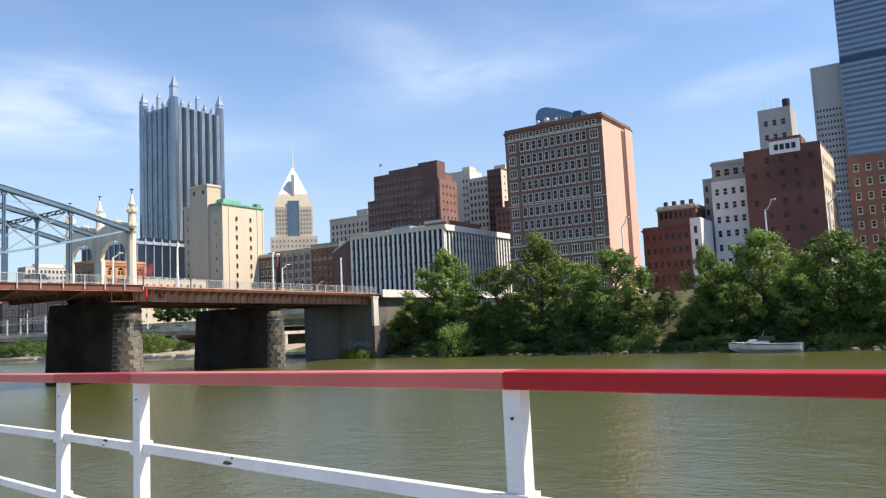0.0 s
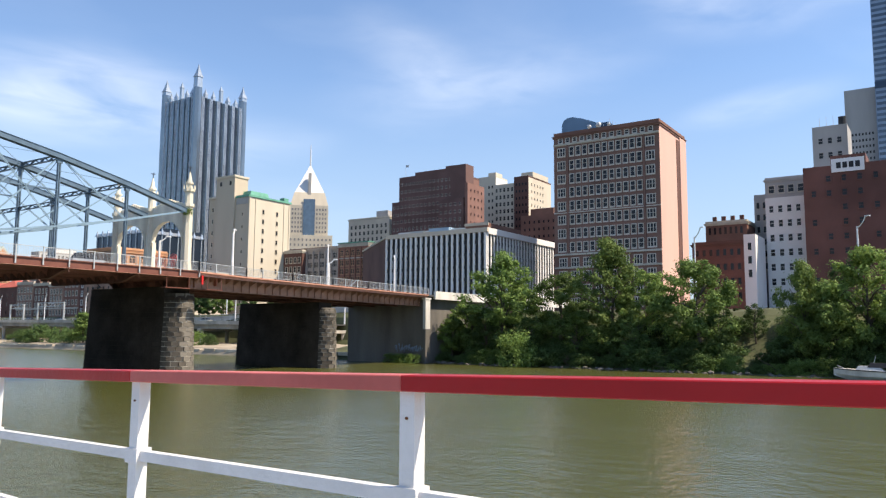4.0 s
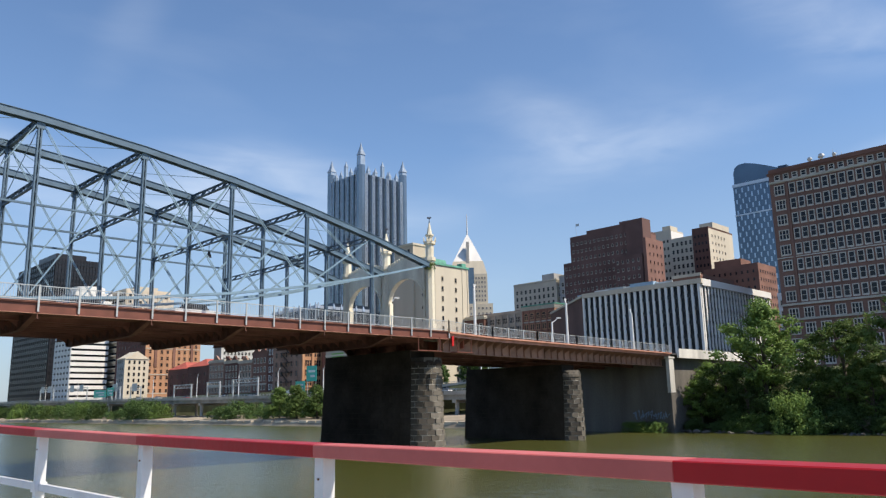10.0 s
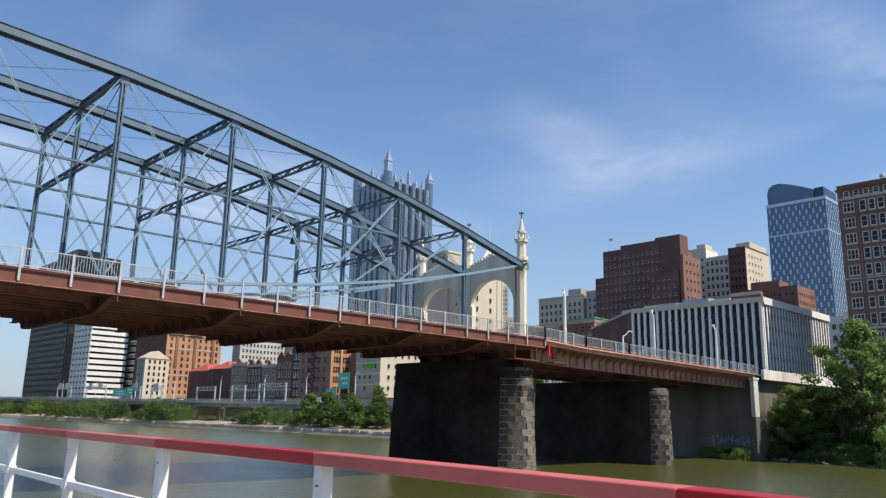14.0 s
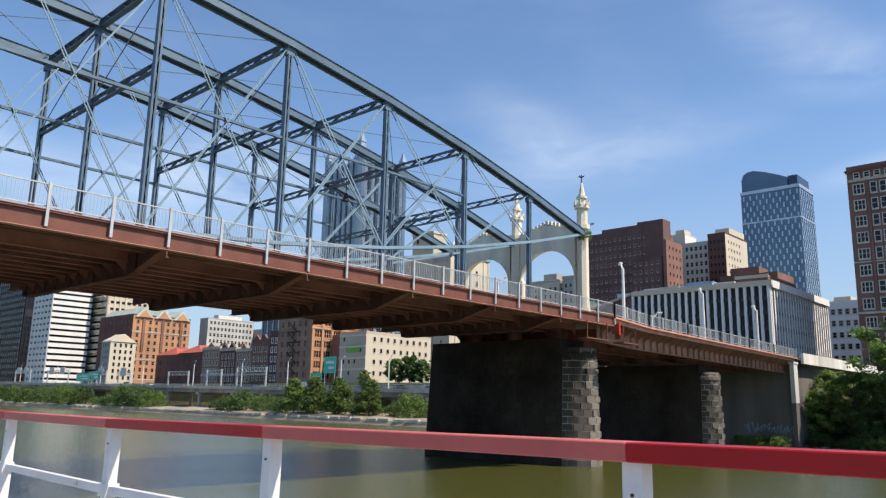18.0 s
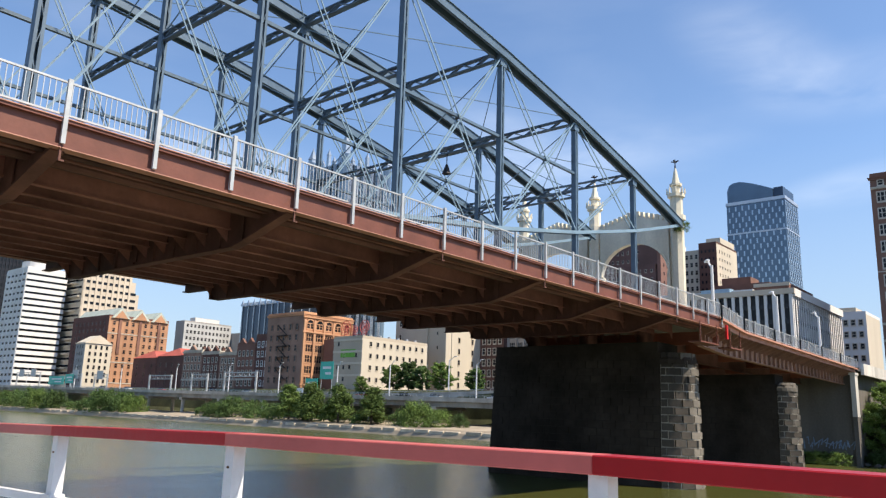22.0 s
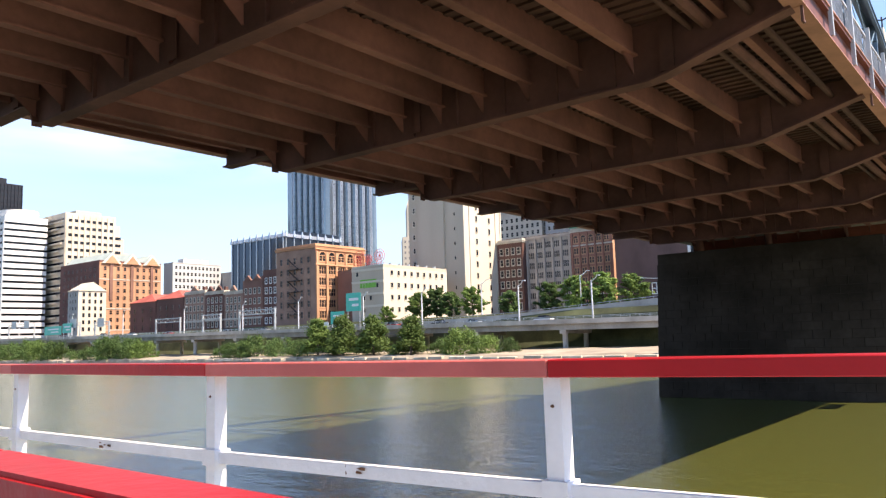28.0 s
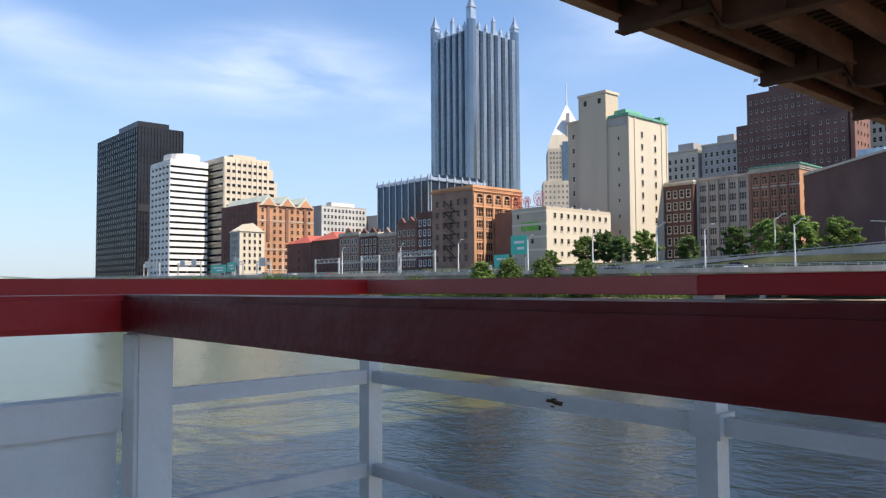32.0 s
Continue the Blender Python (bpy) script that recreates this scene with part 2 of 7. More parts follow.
def water_material():
    m = bpy.data.materials.new("river_water")
    m.use_nodes = True
    n, l = m.node_tree.nodes, m.node_tree.links
    b = n["Principled BSDF"]
    geo = n.new("ShaderNodeNewGeometry")
    murk = n.new("ShaderNodeTexNoise")
    murk.inputs["Scale"].default_value, murk.inputs["Detail"].default_value = 0.02, 4
    l.new(geo.outputs["Position"], murk.inputs["Vector"])
    mix = n.new("ShaderNodeMixRGB")
    mix.inputs["Color1"].default_value, mix.inputs["Color2"].default_value = (0.054, 0.060, 0.012, 1), (0.076, 0.080, 0.019, 1)
    l.new(murk.outputs["Fac"], mix.inputs["Fac"])
    l.new(mix.outputs["Color"], b.inputs["Base Color"])
    b.inputs["Roughness"].default_value, b.inputs["IOR"].default_value = 0.24, 1.80
    heights = []
    for sc, stretch_by, amount in ((0.9, (1.0, 0.55, 1), 1.0), (3.2, (1.0, 0.7, 1), 0.55), (0.12, (1, 1, 1), 2.2)):
        mp = n.new("ShaderNodeMapping")
        mp.inputs["Scale"].default_value = stretch_by
        mp.inputs["Rotation"].default_value = (0, 0, 0.35)
        tx = n.new("ShaderNodeTexNoise")
        tx.inputs["Scale"].default_value, tx.inputs["Detail"].default_value = sc, 3
        ml = n.new("ShaderNodeMath")
        ml.operation = "MULTIPLY"
        ml.inputs[1].default_value = amount
        l.new(geo.outputs["Position"], mp.inputs["Vector"])
        l.new(mp.outputs["Vector"], tx.inputs["Vector"])
        l.new(tx.outputs["Fac"], ml.inputs[0])
        heights.append(ml)
    a1, a2 = n.new("ShaderNodeMath"), n.new("ShaderNodeMath")
    l.new(heights[0].outputs[0], a1.inputs[0])
    l.new(heights[1].outputs[0], a1.inputs[1])
    l.new(a1.outputs[0], a2.inputs[0])
    l.new(heights[2].outputs[0], a2.inputs[1])
    bp = n.new("ShaderNodeBump")
    bp.inputs["Strength"].default_value, bp.inputs["Distance"].default_value = 0.5, 0.15
    l.new(a2.outputs[0], bp.inputs["Height"])
    l.new(bp.outputs["Normal"], b.inputs["Normal"])
    return m


WATER = water_material()


def leaf_material(name, color):
    m = bpy.data.materials.new(name)
    m.use_nodes = True
    n, l = m.node_tree.nodes, m.node_tree.links
    b = n["Principled BSDF"]
    geo, info = n.new("ShaderNodeNewGeometry"), n.new("ShaderNodeObjectInfo")
    mix = n.new("ShaderNodeMixRGB")
    mix.inputs["Color1"].default_value = (*[c * 0.7 for c in color], 1)
    mix.inputs["Color2"].default_value = (color[0] * 1.25, color[1] * 1.22, color[2] * 1.25, 1)
    l.new(geo.outputs["Random Per Island"], mix.inputs["Fac"])
    hue = n.new("ShaderNodeHueSaturation")
    mr = n.new("ShaderNodeMapRange")
    mr.inputs["To Min"].default_value, mr.inputs["To Max"].default_value = 0.65, 1.3
    l.new(info.outputs["Random"], mr.inputs["Value"])
    l.new(mr.outputs["Result"], hue.inputs["Value"])
    l.new(mix.outputs["Color"], hue.inputs["Color"])
    l.new(hue.outputs["Color"], b.inputs["Base Color"])
    b.inputs["Roughness"].default_value, b.inputs["Specular IOR Level"].default_value = 0.65, 0.18
    tr, add = n.new("ShaderNodeBsdfTranslucent"), n.new("ShaderNodeMixShader")
    add.inputs["Fac"].default_value = 0.3
    l.new(hue.outputs["Color"], tr.inputs["Color"])
    l.new(b.outputs["BSDF"], add.inputs[1])
    l.new(tr.outputs["BSDF"], add.inputs[2])
    l.new(add.outputs["Shader"], n["Material Output"].inputs["Surface"])
    return m


LEAF = leaf_material("maple_leaves", (0.145, 0.225, 0.058))
LEAF_YELLOW = leaf_material("yellow_green_leaves", (0.20, 0.29, 0.075))
LEAF_DARK = leaf_material("dark_leaves", (0.082, 0.138, 0.042))


# ---- mesh helpers ----
def box(bm, x0, x1, y0, y1, z0, z1):
    v = [bm.verts.new((x, y, z)) for x in (x0, x1) for y in (y0, y1) for z in (z0, z1)]
    for f in ((0, 1, 3, 2), (4, 6, 7, 5), (0, 4, 5, 1), (2, 3, 7, 6), (0, 2, 6, 4), (1, 5, 7, 3)):
        bm.faces.new([v[i] for i in f])


def beam(bm, p, q, w, h):
    """A bar from p to q, w wide across and h deep."""
    p, q = Vector(p), Vector(q)
    d = (q - p).normalized()
    side = d.cross(Vector((0, 0, 1)))
    if side.length < 1e-3:
        side = Vector((1, 0, 0))
    side.normalize()
    up = side.cross(d)
    a, b = side * (w / 2), up * (h / 2)
    v = [bm.verts.new(e + s * a + u * b) for e in (p, q) for s, u in ((-1, -1), (1, -1), (1, 1), (-1, 1))]
    for f in ((3, 2, 1, 0), (4, 5, 6, 7), (0, 1, 5, 4), (1, 2, 6, 5), (2, 3, 7, 6), (3, 0, 4, 7)):
        bm.faces.new([v[i] for i in f])


def tube(bm, p, q, r0, r1, n=8):
    p, q = Vector(p), Vector(q)
    d = (q - p).normalized()
    a = d.orthogonal().normalized()
    b = d.cross(a)
    rings = []
    for e, r in ((p, r0), (q, max(r1, 1e-3))):
        rings.append([bm.verts.new(e + (a * math.cos(2 * math.pi * i / n) + b * math.sin(2 * math.pi * i / n)) * r) for i in range(n)])
    for i in range(n):
        bm.faces.new([rings[0][i], rings[0][(i + 1) % n], rings[1][(i + 1) % n], rings[1][i]])
    bm.faces.new(rings[0][::-1])
    bm.faces.new(rings[1])


def prism(bm, outline, z0, z1, grow=1.0):
    """An upright prism over a plan outline; grow scales its top about the middle."""
    cx = sum(p[0] for p in outline) / len(outline)
    cy = sum(p[1] for p in outline) / len(outline)
    lo = [bm.verts.new((x, y, z0)) for x, y in outline]
    hi = [bm.verts.new((cx + (x - cx) * grow, cy + (y - cy) * grow, z1)) for x, y in outline]
    k = len(outline)
    for i in range(k):
        bm.faces.new([lo[i], lo[(i + 1) % k], hi[(i + 1) % k], hi[i]])
    bm.faces.new(lo[::-1])
    bm.faces.new(hi)


def lattice(bm, p, q, w, h, step=0.9):
    """A laced strut: four corner angles and zigzag lacing on two sides."""
    p, q = Vector(p), Vector(q)
    d = q - p
    n = max(2, int(d.length / step))
    for s in (-1, 1):
        beam(bm, p + Vector((0, 0, s * h / 2)), q + Vector((0, 0, s * h / 2)), w, 0.07)
    for i in range(n):
        s = 1 if i % 2 else -1
        a, b = p + d * (i / n), p + d * ((i + 1) / n)
        beam(bm, a + Vector((0, 0, s * h / 2)), b - Vector((0, 0, s * h / 2)), w * 0.7, 0.05)


def extrude(bm, prof, a, b):
    """A bar of one cross-section from a to b, which run along x; prof in y, z."""
    ra = [bm.verts.new(Vector(a) + Vector((0, yy, zz))) for yy, zz in prof]
    rb = [bm.verts.new(Vector(b) + Vector((0, yy, zz))) for yy, zz in prof]
    for i in range(len(prof)):
        j = (i + 1) % len(prof)
        bm.faces.new((ra[i], ra[j], rb[j], rb[i]))
    bm.faces.new(ra[::-1])
    bm.faces.new(rb)


def mesh_of(name, bm, *mats):
    bmesh.ops.recalc_face_normals(bm, faces=bm.faces)
    me = bpy.data.meshes.new(name)
    bm.to_mesh(me)
    bm.free()
    for m in mats:
        me.materials.append(m)
    return me


def part(name, bm, mat, parent, label=""):
    ob = new(name, mesh_of(name, bm, mat))
    ob.parent = parent
    return tagged(ob, label)


def piece(name, me, parent, at):
    ob = new(name, me)
    ob.parent = parent
    ob.matrix_basis = at if isinstance(at, Matrix) else Matrix.Translation(at)
    return ob


def thing(name, label, category, group="", kind="", at=(0, 0, 0)):
    ob = new(name)
    ob.empty_display_size = 0.5
    ob.location = at
    return tagged(ob, label, category, group, kind)


def solid(name, bm, mat, label, category="", group="", kind=""):
    return tagged(new(name, mesh_of(name, bm, mat)), label, category, group, kind)

# ---- river and land ----
PANEL, X_END, N_PANEL = 8.44, 60.0, 13
X_FAR = X_END - PANEL * N_PANEL
Y0, Y1 = 70.0, 91.0

bm = bmesh.new()
bmesh.ops.create_grid(bm, x_segments=2, y_segments=2, size=2600)
solid("water", bm, WATER, "murky olive green river with small ripples", "river", kind="structure")

BANK = ((-2700, 106), (-60, 107), (0, 109), (30, 111), (62, 113), (75, 117), (110, 119), (180, 123), (300, 127), (420, 128), (900, 150), (2700, 260))


def bank_x(y):
    for (ya, xa), (yb, xb) in zip(BANK, BANK[1:]):
        if y <= yb:
            return xa + (xb - xa) * (y - ya) / (yb - ya)
    return BANK[-1][1]


def smooth(a, b, v):
    v = min(1, max(0, (v - a) / (b - a)))
    return v * v * (3 - 2 * v)


def land_height(x, y):
    d = x - bank_x(y)
    steep = -2 + 2.2 * smooth(-3, 0.5, d) + 9.6 * smooth(1, 19, d)
    wharf = -2 + 3.7 * smooth(-2.5, 1.0, d) + 0.7 * smooth(3, 14, d) + 8.2 * smooth(26, 30, d)
    k = smooth(72, 112, y)
    bumpy = 0.5 * noise.noise((x * 0.12, y * 0.12, 0)) * smooth(0, 4, d) * (1 - smooth(24, 30, d))
    return steep * (1 - k) + wharf * k + bumpy


def land():
    ys = [-2700, -1500, -700, -300, -150] + [-100 + 4 * i for i in range(131)] + [460, 560, 700, 900, 1300, 1900, 2700]
    ds = [-6, -3, -1.5, 0, 1.5, 3, 5, 7, 9, 11, 13, 15, 17, 19, 21, 24, 26, 27, 28, 29, 30, 33, 60, 150, 500, 1200, 2700]
    bm = bmesh.new()
    grid = [[bm.verts.new((bank_x(y) + d, y, land_height(bank_x(y) + d, y))) for d in ds] for y in ys]
    for r0, r1 in zip(grid, grid[1:]):
        for i in range(len(ds) - 1):
            f = bm.faces.new((r0[i], r0[i + 1], r1[i + 1], r1[i]))
            y = r0[i].co.y
            f.material_index = 1 if y > 100 and -3 <= ds[i] < 26 else 2 if ds[i] >= 30 else 0
    me = mesh_of("ground", bm, EARTH, GRAVEL, ASPHALT)
    tagged(new("ground", me), "overgrown river bank with a paved wharf and streets above", "ground", kind="structure")


land()

# stone edging along the wharf, block by block
wharf_edge = thing("wharf_edge", "pale stone edging blocks along the river wharf", "kerb", kind="structure")
bm = bmesh.new()
box(bm, -0.45, 0.45, -1.9, 1.9, -0.35, 0.35)
bmesh.ops.bevel(bm, geom=bm.edges[:], offset=0.06, segments=1, affect="EDGES")
edging = mesh_of("edging_block", bm, EDGING)
rng = random.Random(5)
y = 96.0
while y < 470:
    x = bank_x(y) + 0.3
    piece("edging_block", edging, wharf_edge, pose(x, y, 1.05 + rng.uniform(-0.12, 0.12), 0, rng.uniform(-4, 4), rng.uniform(-3, 3)))
    y += 4.2 + (1.6 if rng.random() < 0.25 else 0)

# low rocks at the water's edge of the wooded bank
rocks = bmesh.new()
for i in range(190):
    y = rng.uniform(-60, 74)
    c = Vector((bank_x(y) + rng.uniform(-1.6, 0.6), y, rng.uniform(-0.1, 0.25)))
    s = rng.uniform(0.15, 0.5)
    geom = bmesh.ops.create_icosphere(rocks, subdivisions=1, radius=s)
    for v in geom["verts"]:
        v.co = Vector((v.co.x * rng.uniform(0.8, 1.3), v.co.y * rng.uniform(0.9, 1.5), v.co.z * 0.6)) + c
solid("shore_rocks", rocks, ABUT, "grey stones and debris along the waterline", "rocks", kind="stuff")

# ---- the truss bridge ----
bridge = thing("truss_bridge", "blue lenticular truss bridge with rust red deck girders", "bridge")
TRUSS_Y = (73.0, 81.1, 89.1)
X_MID = (X_END + X_FAR) / 2
HALF = (X_END - X_FAR) / 2


def chord(x, sign):
    return 20.9 + sign * (7.3 if sign > 0 else 7.7) * (1 - ((x - X_MID) / HALF) ** 2)


NODES = [X_END - PANEL * k for k in range(N_PANEL + 1)]

for ty in TRUSS_Y:
    for xa, xb in zip(NODES, NODES[1:]):
        for sign, w, h in ((1, 0.62, 0.55), (-1, 0.34, 0.36)):
            a, b = Vector((xa, ty, chord(xa, sign))), Vector((xb, ty, chord(xb, sign)))
            bm = bmesh.new()
            if sign > 0:
                # one riveted section: two webs with flanges under a cover plate
                prof = ((-0.37, 0.32), (0.37, 0.32), (0.37, 0.28), (0.30, 0.28), (0.30, -0.25), (0.38, -0.25), (0.38, -0.29), (0.20, -0.29), (0.20, 0.22), (-0.20, 0.22), (-0.20, -0.29), (-0.38, -0.29), (-0.38, -0.25), (-0.30, -0.25), (-0.30, 0.28), (-0.37, 0.28))
                extrude(bm, prof, a, b)
                part("top_chord", bm, BLUE, bridge, "blue riveted top chord length")
            else:
                for s in (-0.2, -0.07, 0.07, 0.2):
                    beam(bm, a + Vector((0, s, 0)), b + Vector((0, s, 0)), 0.05, 0.22)
                part("eye_bar", bm, PALE_BLUE, bridge, "pale blue eye-bar chord")
    for k, x in enumerate(NODES[1:-1], 1):
        bm = bmesh.new()
        for s in (-1, 1):
            box(bm, x + s * 0.14 - 0.022, x + s * 0.14 + 0.022, ty - 0.17, ty + 0.17, 13.0, chord(x, 1))
            for yy in (-0.16, 0.16):
                box(bm, x + s * 0.105 - 0.055, x + s * 0.105 + 0.055, ty + yy - 0.012, ty + yy + 0.012, 13.0, chord(x, 1))
        top = chord(x, 1)
        n = int((top - 13) / 1.0)
        for i in range(n):
            z0, z1 = 13 + (top - 13) * i / n, 13 + (top - 13) * (i + 1) / n
            s = 0.12 if i % 2 else -0.12
            for yy in (-0.14, 0.14):
                beam(bm, (x - s, ty + yy, z0), (x + s, ty + yy, z1), 0.05, 0.03)
        beam(bm, (x, ty, top - 0.8), (x, ty, top + 0.1), 0.6, 0.38)
        part("truss_post", bm, BLUE, bridge, "blue laced truss post")
    for k in range(1, N_PANEL - 1):
        xa, xb = NODES[k], NODES[k + 1]
        for (p, q, r) in ((xa, xb, 0.055), (xb, xa, 0.055)):
            for s in (-0.14, 0.14):
                bm = bmesh.new()
                beam(bm, (p, ty + s, chord(p, 1)), (q, ty + s, max(13.2, chord(q, -1))), 0.04, 0.085 if abs(k - 6) > 2 else 0.06)
                part("diagonal_bar", bm, PALE_BLUE, bridge)
    # a rail strut half way up, along each truss
    for k in range(2, N_PANEL - 2):
        xa, xb = NODES[k], NODES[k + 1]
        bm = bmesh.new()
        beam(bm, (xa, ty, 20.9), (xb, ty, 20.9), 0.18, 0.16)
        part("middle_strut", bm, BLUE, bridge)

for k, x in enumerate(NODES[1:-1], 1):
    top = chord(x, 1)
    for ya, yb in zip(TRUSS_Y, TRUSS_Y[1:]):
        bm = bmesh.new()
        lattice(bm, (x, ya, top - 0.05), (x, yb, top - 0.05), 0.34, 0.46)
        part("top_cross_strut", bm, BLUE, bridge, "blue laced cross strut")
        if top > 23.5:
            low = max(19.2, top - 5.2)
            bm = bmesh.new()
            lattice(bm, (x, ya, low), (x, yb, low), 0.26, 0.4)
            part("sway_strut", bm, BLUE, bridge)
            for (a, b) in ((ya, yb), (yb, ya)):
                bm = bmesh.new()
                beam(bm, (x, a, top - 0.3), (x, b, low + 0.2), 0.05, 0.05)
                part("sway_rod", bm, PALE_BLUE, bridge)
        if k < N_PANEL - 1:
            xn = NODES[k + 1]
            for (a, b) in ((ya, yb), (yb, ya)):
                bm = bmesh.new()
                beam(bm, (x, a, top + 0.1), (xn, b, chord(xn, 1) + 0.1), 0.045, 0.045)
                part("lateral_rod", bm, PALE_BLUE, bridge)

# hanging roadway lamp under a cross strut
x = NODES[3]
bm = bmesh.new()
beam(bm, (x, 77, chord(x, 1) - 5.2), (x, 77, chord(x, 1) - 6.1), 0.04, 0.04)
tube(bm, (x, 77, chord(x, 1) - 6.7), (x, 77, chord(x, 1) - 6.1), 0.28, 0.08, 8)
part("hanging_lamp", bm, DARK, bridge, "dark hanging road lamp")

# deck
bm = bmesh.new()
box(bm, X_FAR, X_END, Y0 + 0.25, Y1 - 0.25, 12.85, 13.08)
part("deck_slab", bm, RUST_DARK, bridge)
bm = bmesh.new()
box(bm, X_FAR, X_END, 74.2, 87.9, 13.084, 13.16)
part("roadway", bm, ASPHALT, bridge, "asphalt roadway")
for y, s in ((Y0, 1), (Y1, -1)):
    for xa, xb in zip(NODES, NODES[1:]):
        bm = bmesh.new()
        zl = 12.20 if s > 0 else 12.42
        prof = [(-0.14, 13.04), (0.22, 13.04), (0.22, 12.95), (0.05, 12.95), (0.05, zl + 0.08), (0.22, zl + 0.08), (0.22, zl), (-0.14, zl), (-0.14, zl + 0.08), (0.0, zl + 0.08), (0.0, 12.95), (-0.14, 12.95)]
        extrude(bm, [(y + s * a, b) for a, b in prof], (xb + 0.01, 0, 0), (xa - 0.01, 0, 0))
        girder = part("fascia_girder", bm, RUST_LIT, bridge, "oxide red edge girder")
        bm = bmesh.new()
        box(bm, xb + 0.01, xa - 0.01, min(y - s * 0.17, y + s * 0.24), max(y - s * 0.17, y + s * 0.24), zl - 0.03, zl - 0.003)
        part("bottom_flange", bm, FLANGE, girder, "faded pink lower flange")
        bm = bmesh.new()
        box(bm, xb + 0.01, xa - 0.01, min(y - s * 0.18, y + s * 0.2), max(y - s * 0.18, y + s * 0.2), 13.043, 13.075)
        part("top_flange", bm, FLANGE, girder)

# floor beams: a fish-bellied cantilever at each panel point
def floor_beam_mesh():
    bm = bmesh.new()
    prof = [(Y0 + 0.1, 12.15), (Y0 + 0.5, 12.05), (Y0 + 3.0, 11.35), (Y0 + 3.5, 11.25), (Y1 - 3.5, 11.25), (Y1 - 3.2, 11.35), (Y1 - 2.9, 11.93), (Y1 - 0.1, 11.95)]
    lo = [[bm.verts.new((sx * 0.04, yy, zz)) for yy, zz in prof] for sx in (-1, 1)]
    hi = [[bm.verts.new((sx * 0.04, yy, 12.84)) for yy, zz in prof] for sx in (-1, 1)]
    for i in range(len(prof) - 1):
        for row_l, row_h in zip(lo, hi):
            bm.faces.new((row_l[i], row_l[i + 1], row_h[i + 1], row_h[i]))
    for (ya, za), (yb, zb) in zip(prof, prof[1:]):
        beam(bm, (0, ya, za), (0, yb, zb), 0.42, 0.06)
    for yy in TRUSS_Y:
        for sx in (-0.12, 0.12):
            box(bm, sx - 0.02, sx + 0.02, yy - 0.18, yy + 0.18, 12.05 if yy > 88 else 11.42, 12.84)
    for i in range(9):
        yy = 74.4 + i * 1.7
        box(bm, -0.14, 0.14, yy - 0.02, yy + 0.02, 11.3, 12.8)
    # small shoe at the tip of the bracket
    box(bm, -0.03, 0.03, Y0 - 0.12, Y0 - 0.06, 11.85, 12.5)
    box(bm, -0.03, 0.14, Y0 - 0.12, Y0 - 0.06, 11.80, 11.85)
    return mesh_of("floor_beam", bm, RUST_DEEP)


fbm = floor_beam_mesh()
for x in NODES[1:-1]:
    piece("floor_beam", fbm, bridge, (x, 0, 0))

# stringers between the floor beams
bm = bmesh.new()
box(bm, 0.05, PANEL - 0.05, -0.02, 0.02, 12.06, 12.82)
box(bm, 0.05, PANEL - 0.05, -0.13, 0.13, 12.0, 12.06)
for e in (0.10, PANEL - 0.75):
    for s in (-1, 1):
        lo = [bm.verts.new((e + (0 if e < 1 else 0.65), s * 0.022, 11.5)), bm.verts.new((e, s * 0.022, 12.05)), bm.verts.new((e + 0.65, s * 0.022, 12.05))]
        bm.faces.new(lo)
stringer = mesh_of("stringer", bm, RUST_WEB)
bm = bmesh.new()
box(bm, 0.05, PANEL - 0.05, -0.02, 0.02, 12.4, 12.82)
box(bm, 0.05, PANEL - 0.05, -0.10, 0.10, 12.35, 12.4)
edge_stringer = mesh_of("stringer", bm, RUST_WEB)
STRINGER_Y = [71.6] + [73.9 + 1.55 * i for i in range(10)] + [89.7]
for xa in NODES[1:]:
    for sy in STRINGER_Y:
        piece("stringer", edge_stringer if sy in (71.6, 89.7) else stringer, bridge, (xa, sy, 0))
# corrugated deck pans above the stringers
pans = bmesh.new()
x = X_FAR + 0.2
while x < X_END:
    box(pans, x, x + 0.16, Y0 + 0.3, Y1 - 0.3, 12.78, 12.848)
    x += 0.42
ob = part("deck_panning", pans, RUST_DARK, bridge, "ribbed steel deck pans")
ob["kind"] = "stuff"
# small green square on the edge girder over the channel
bm = bmesh.new()
box(bm, 5.5, 5.95, 69.80, 69.83, 12.28, 12.78)
part("channel_marker", bm, SIGN_GREEN, bridge, "small green channel marker plate")
# service pipes along the near walkway
for yy, r, mt in ((71.0, 0.09, RUST_DARK), (72.0, 0.15, RUST_DEEP), (72.4, 0.07, RUST_DARK), (88.2, 0.15, RUST_DEEP)):
    bm = bmesh.new()
    tube(bm, (X_FAR, yy, 12.35), (X_END, yy, 12.35), r, r, 10)
    part("service_pipe", bm, mt, bridge)


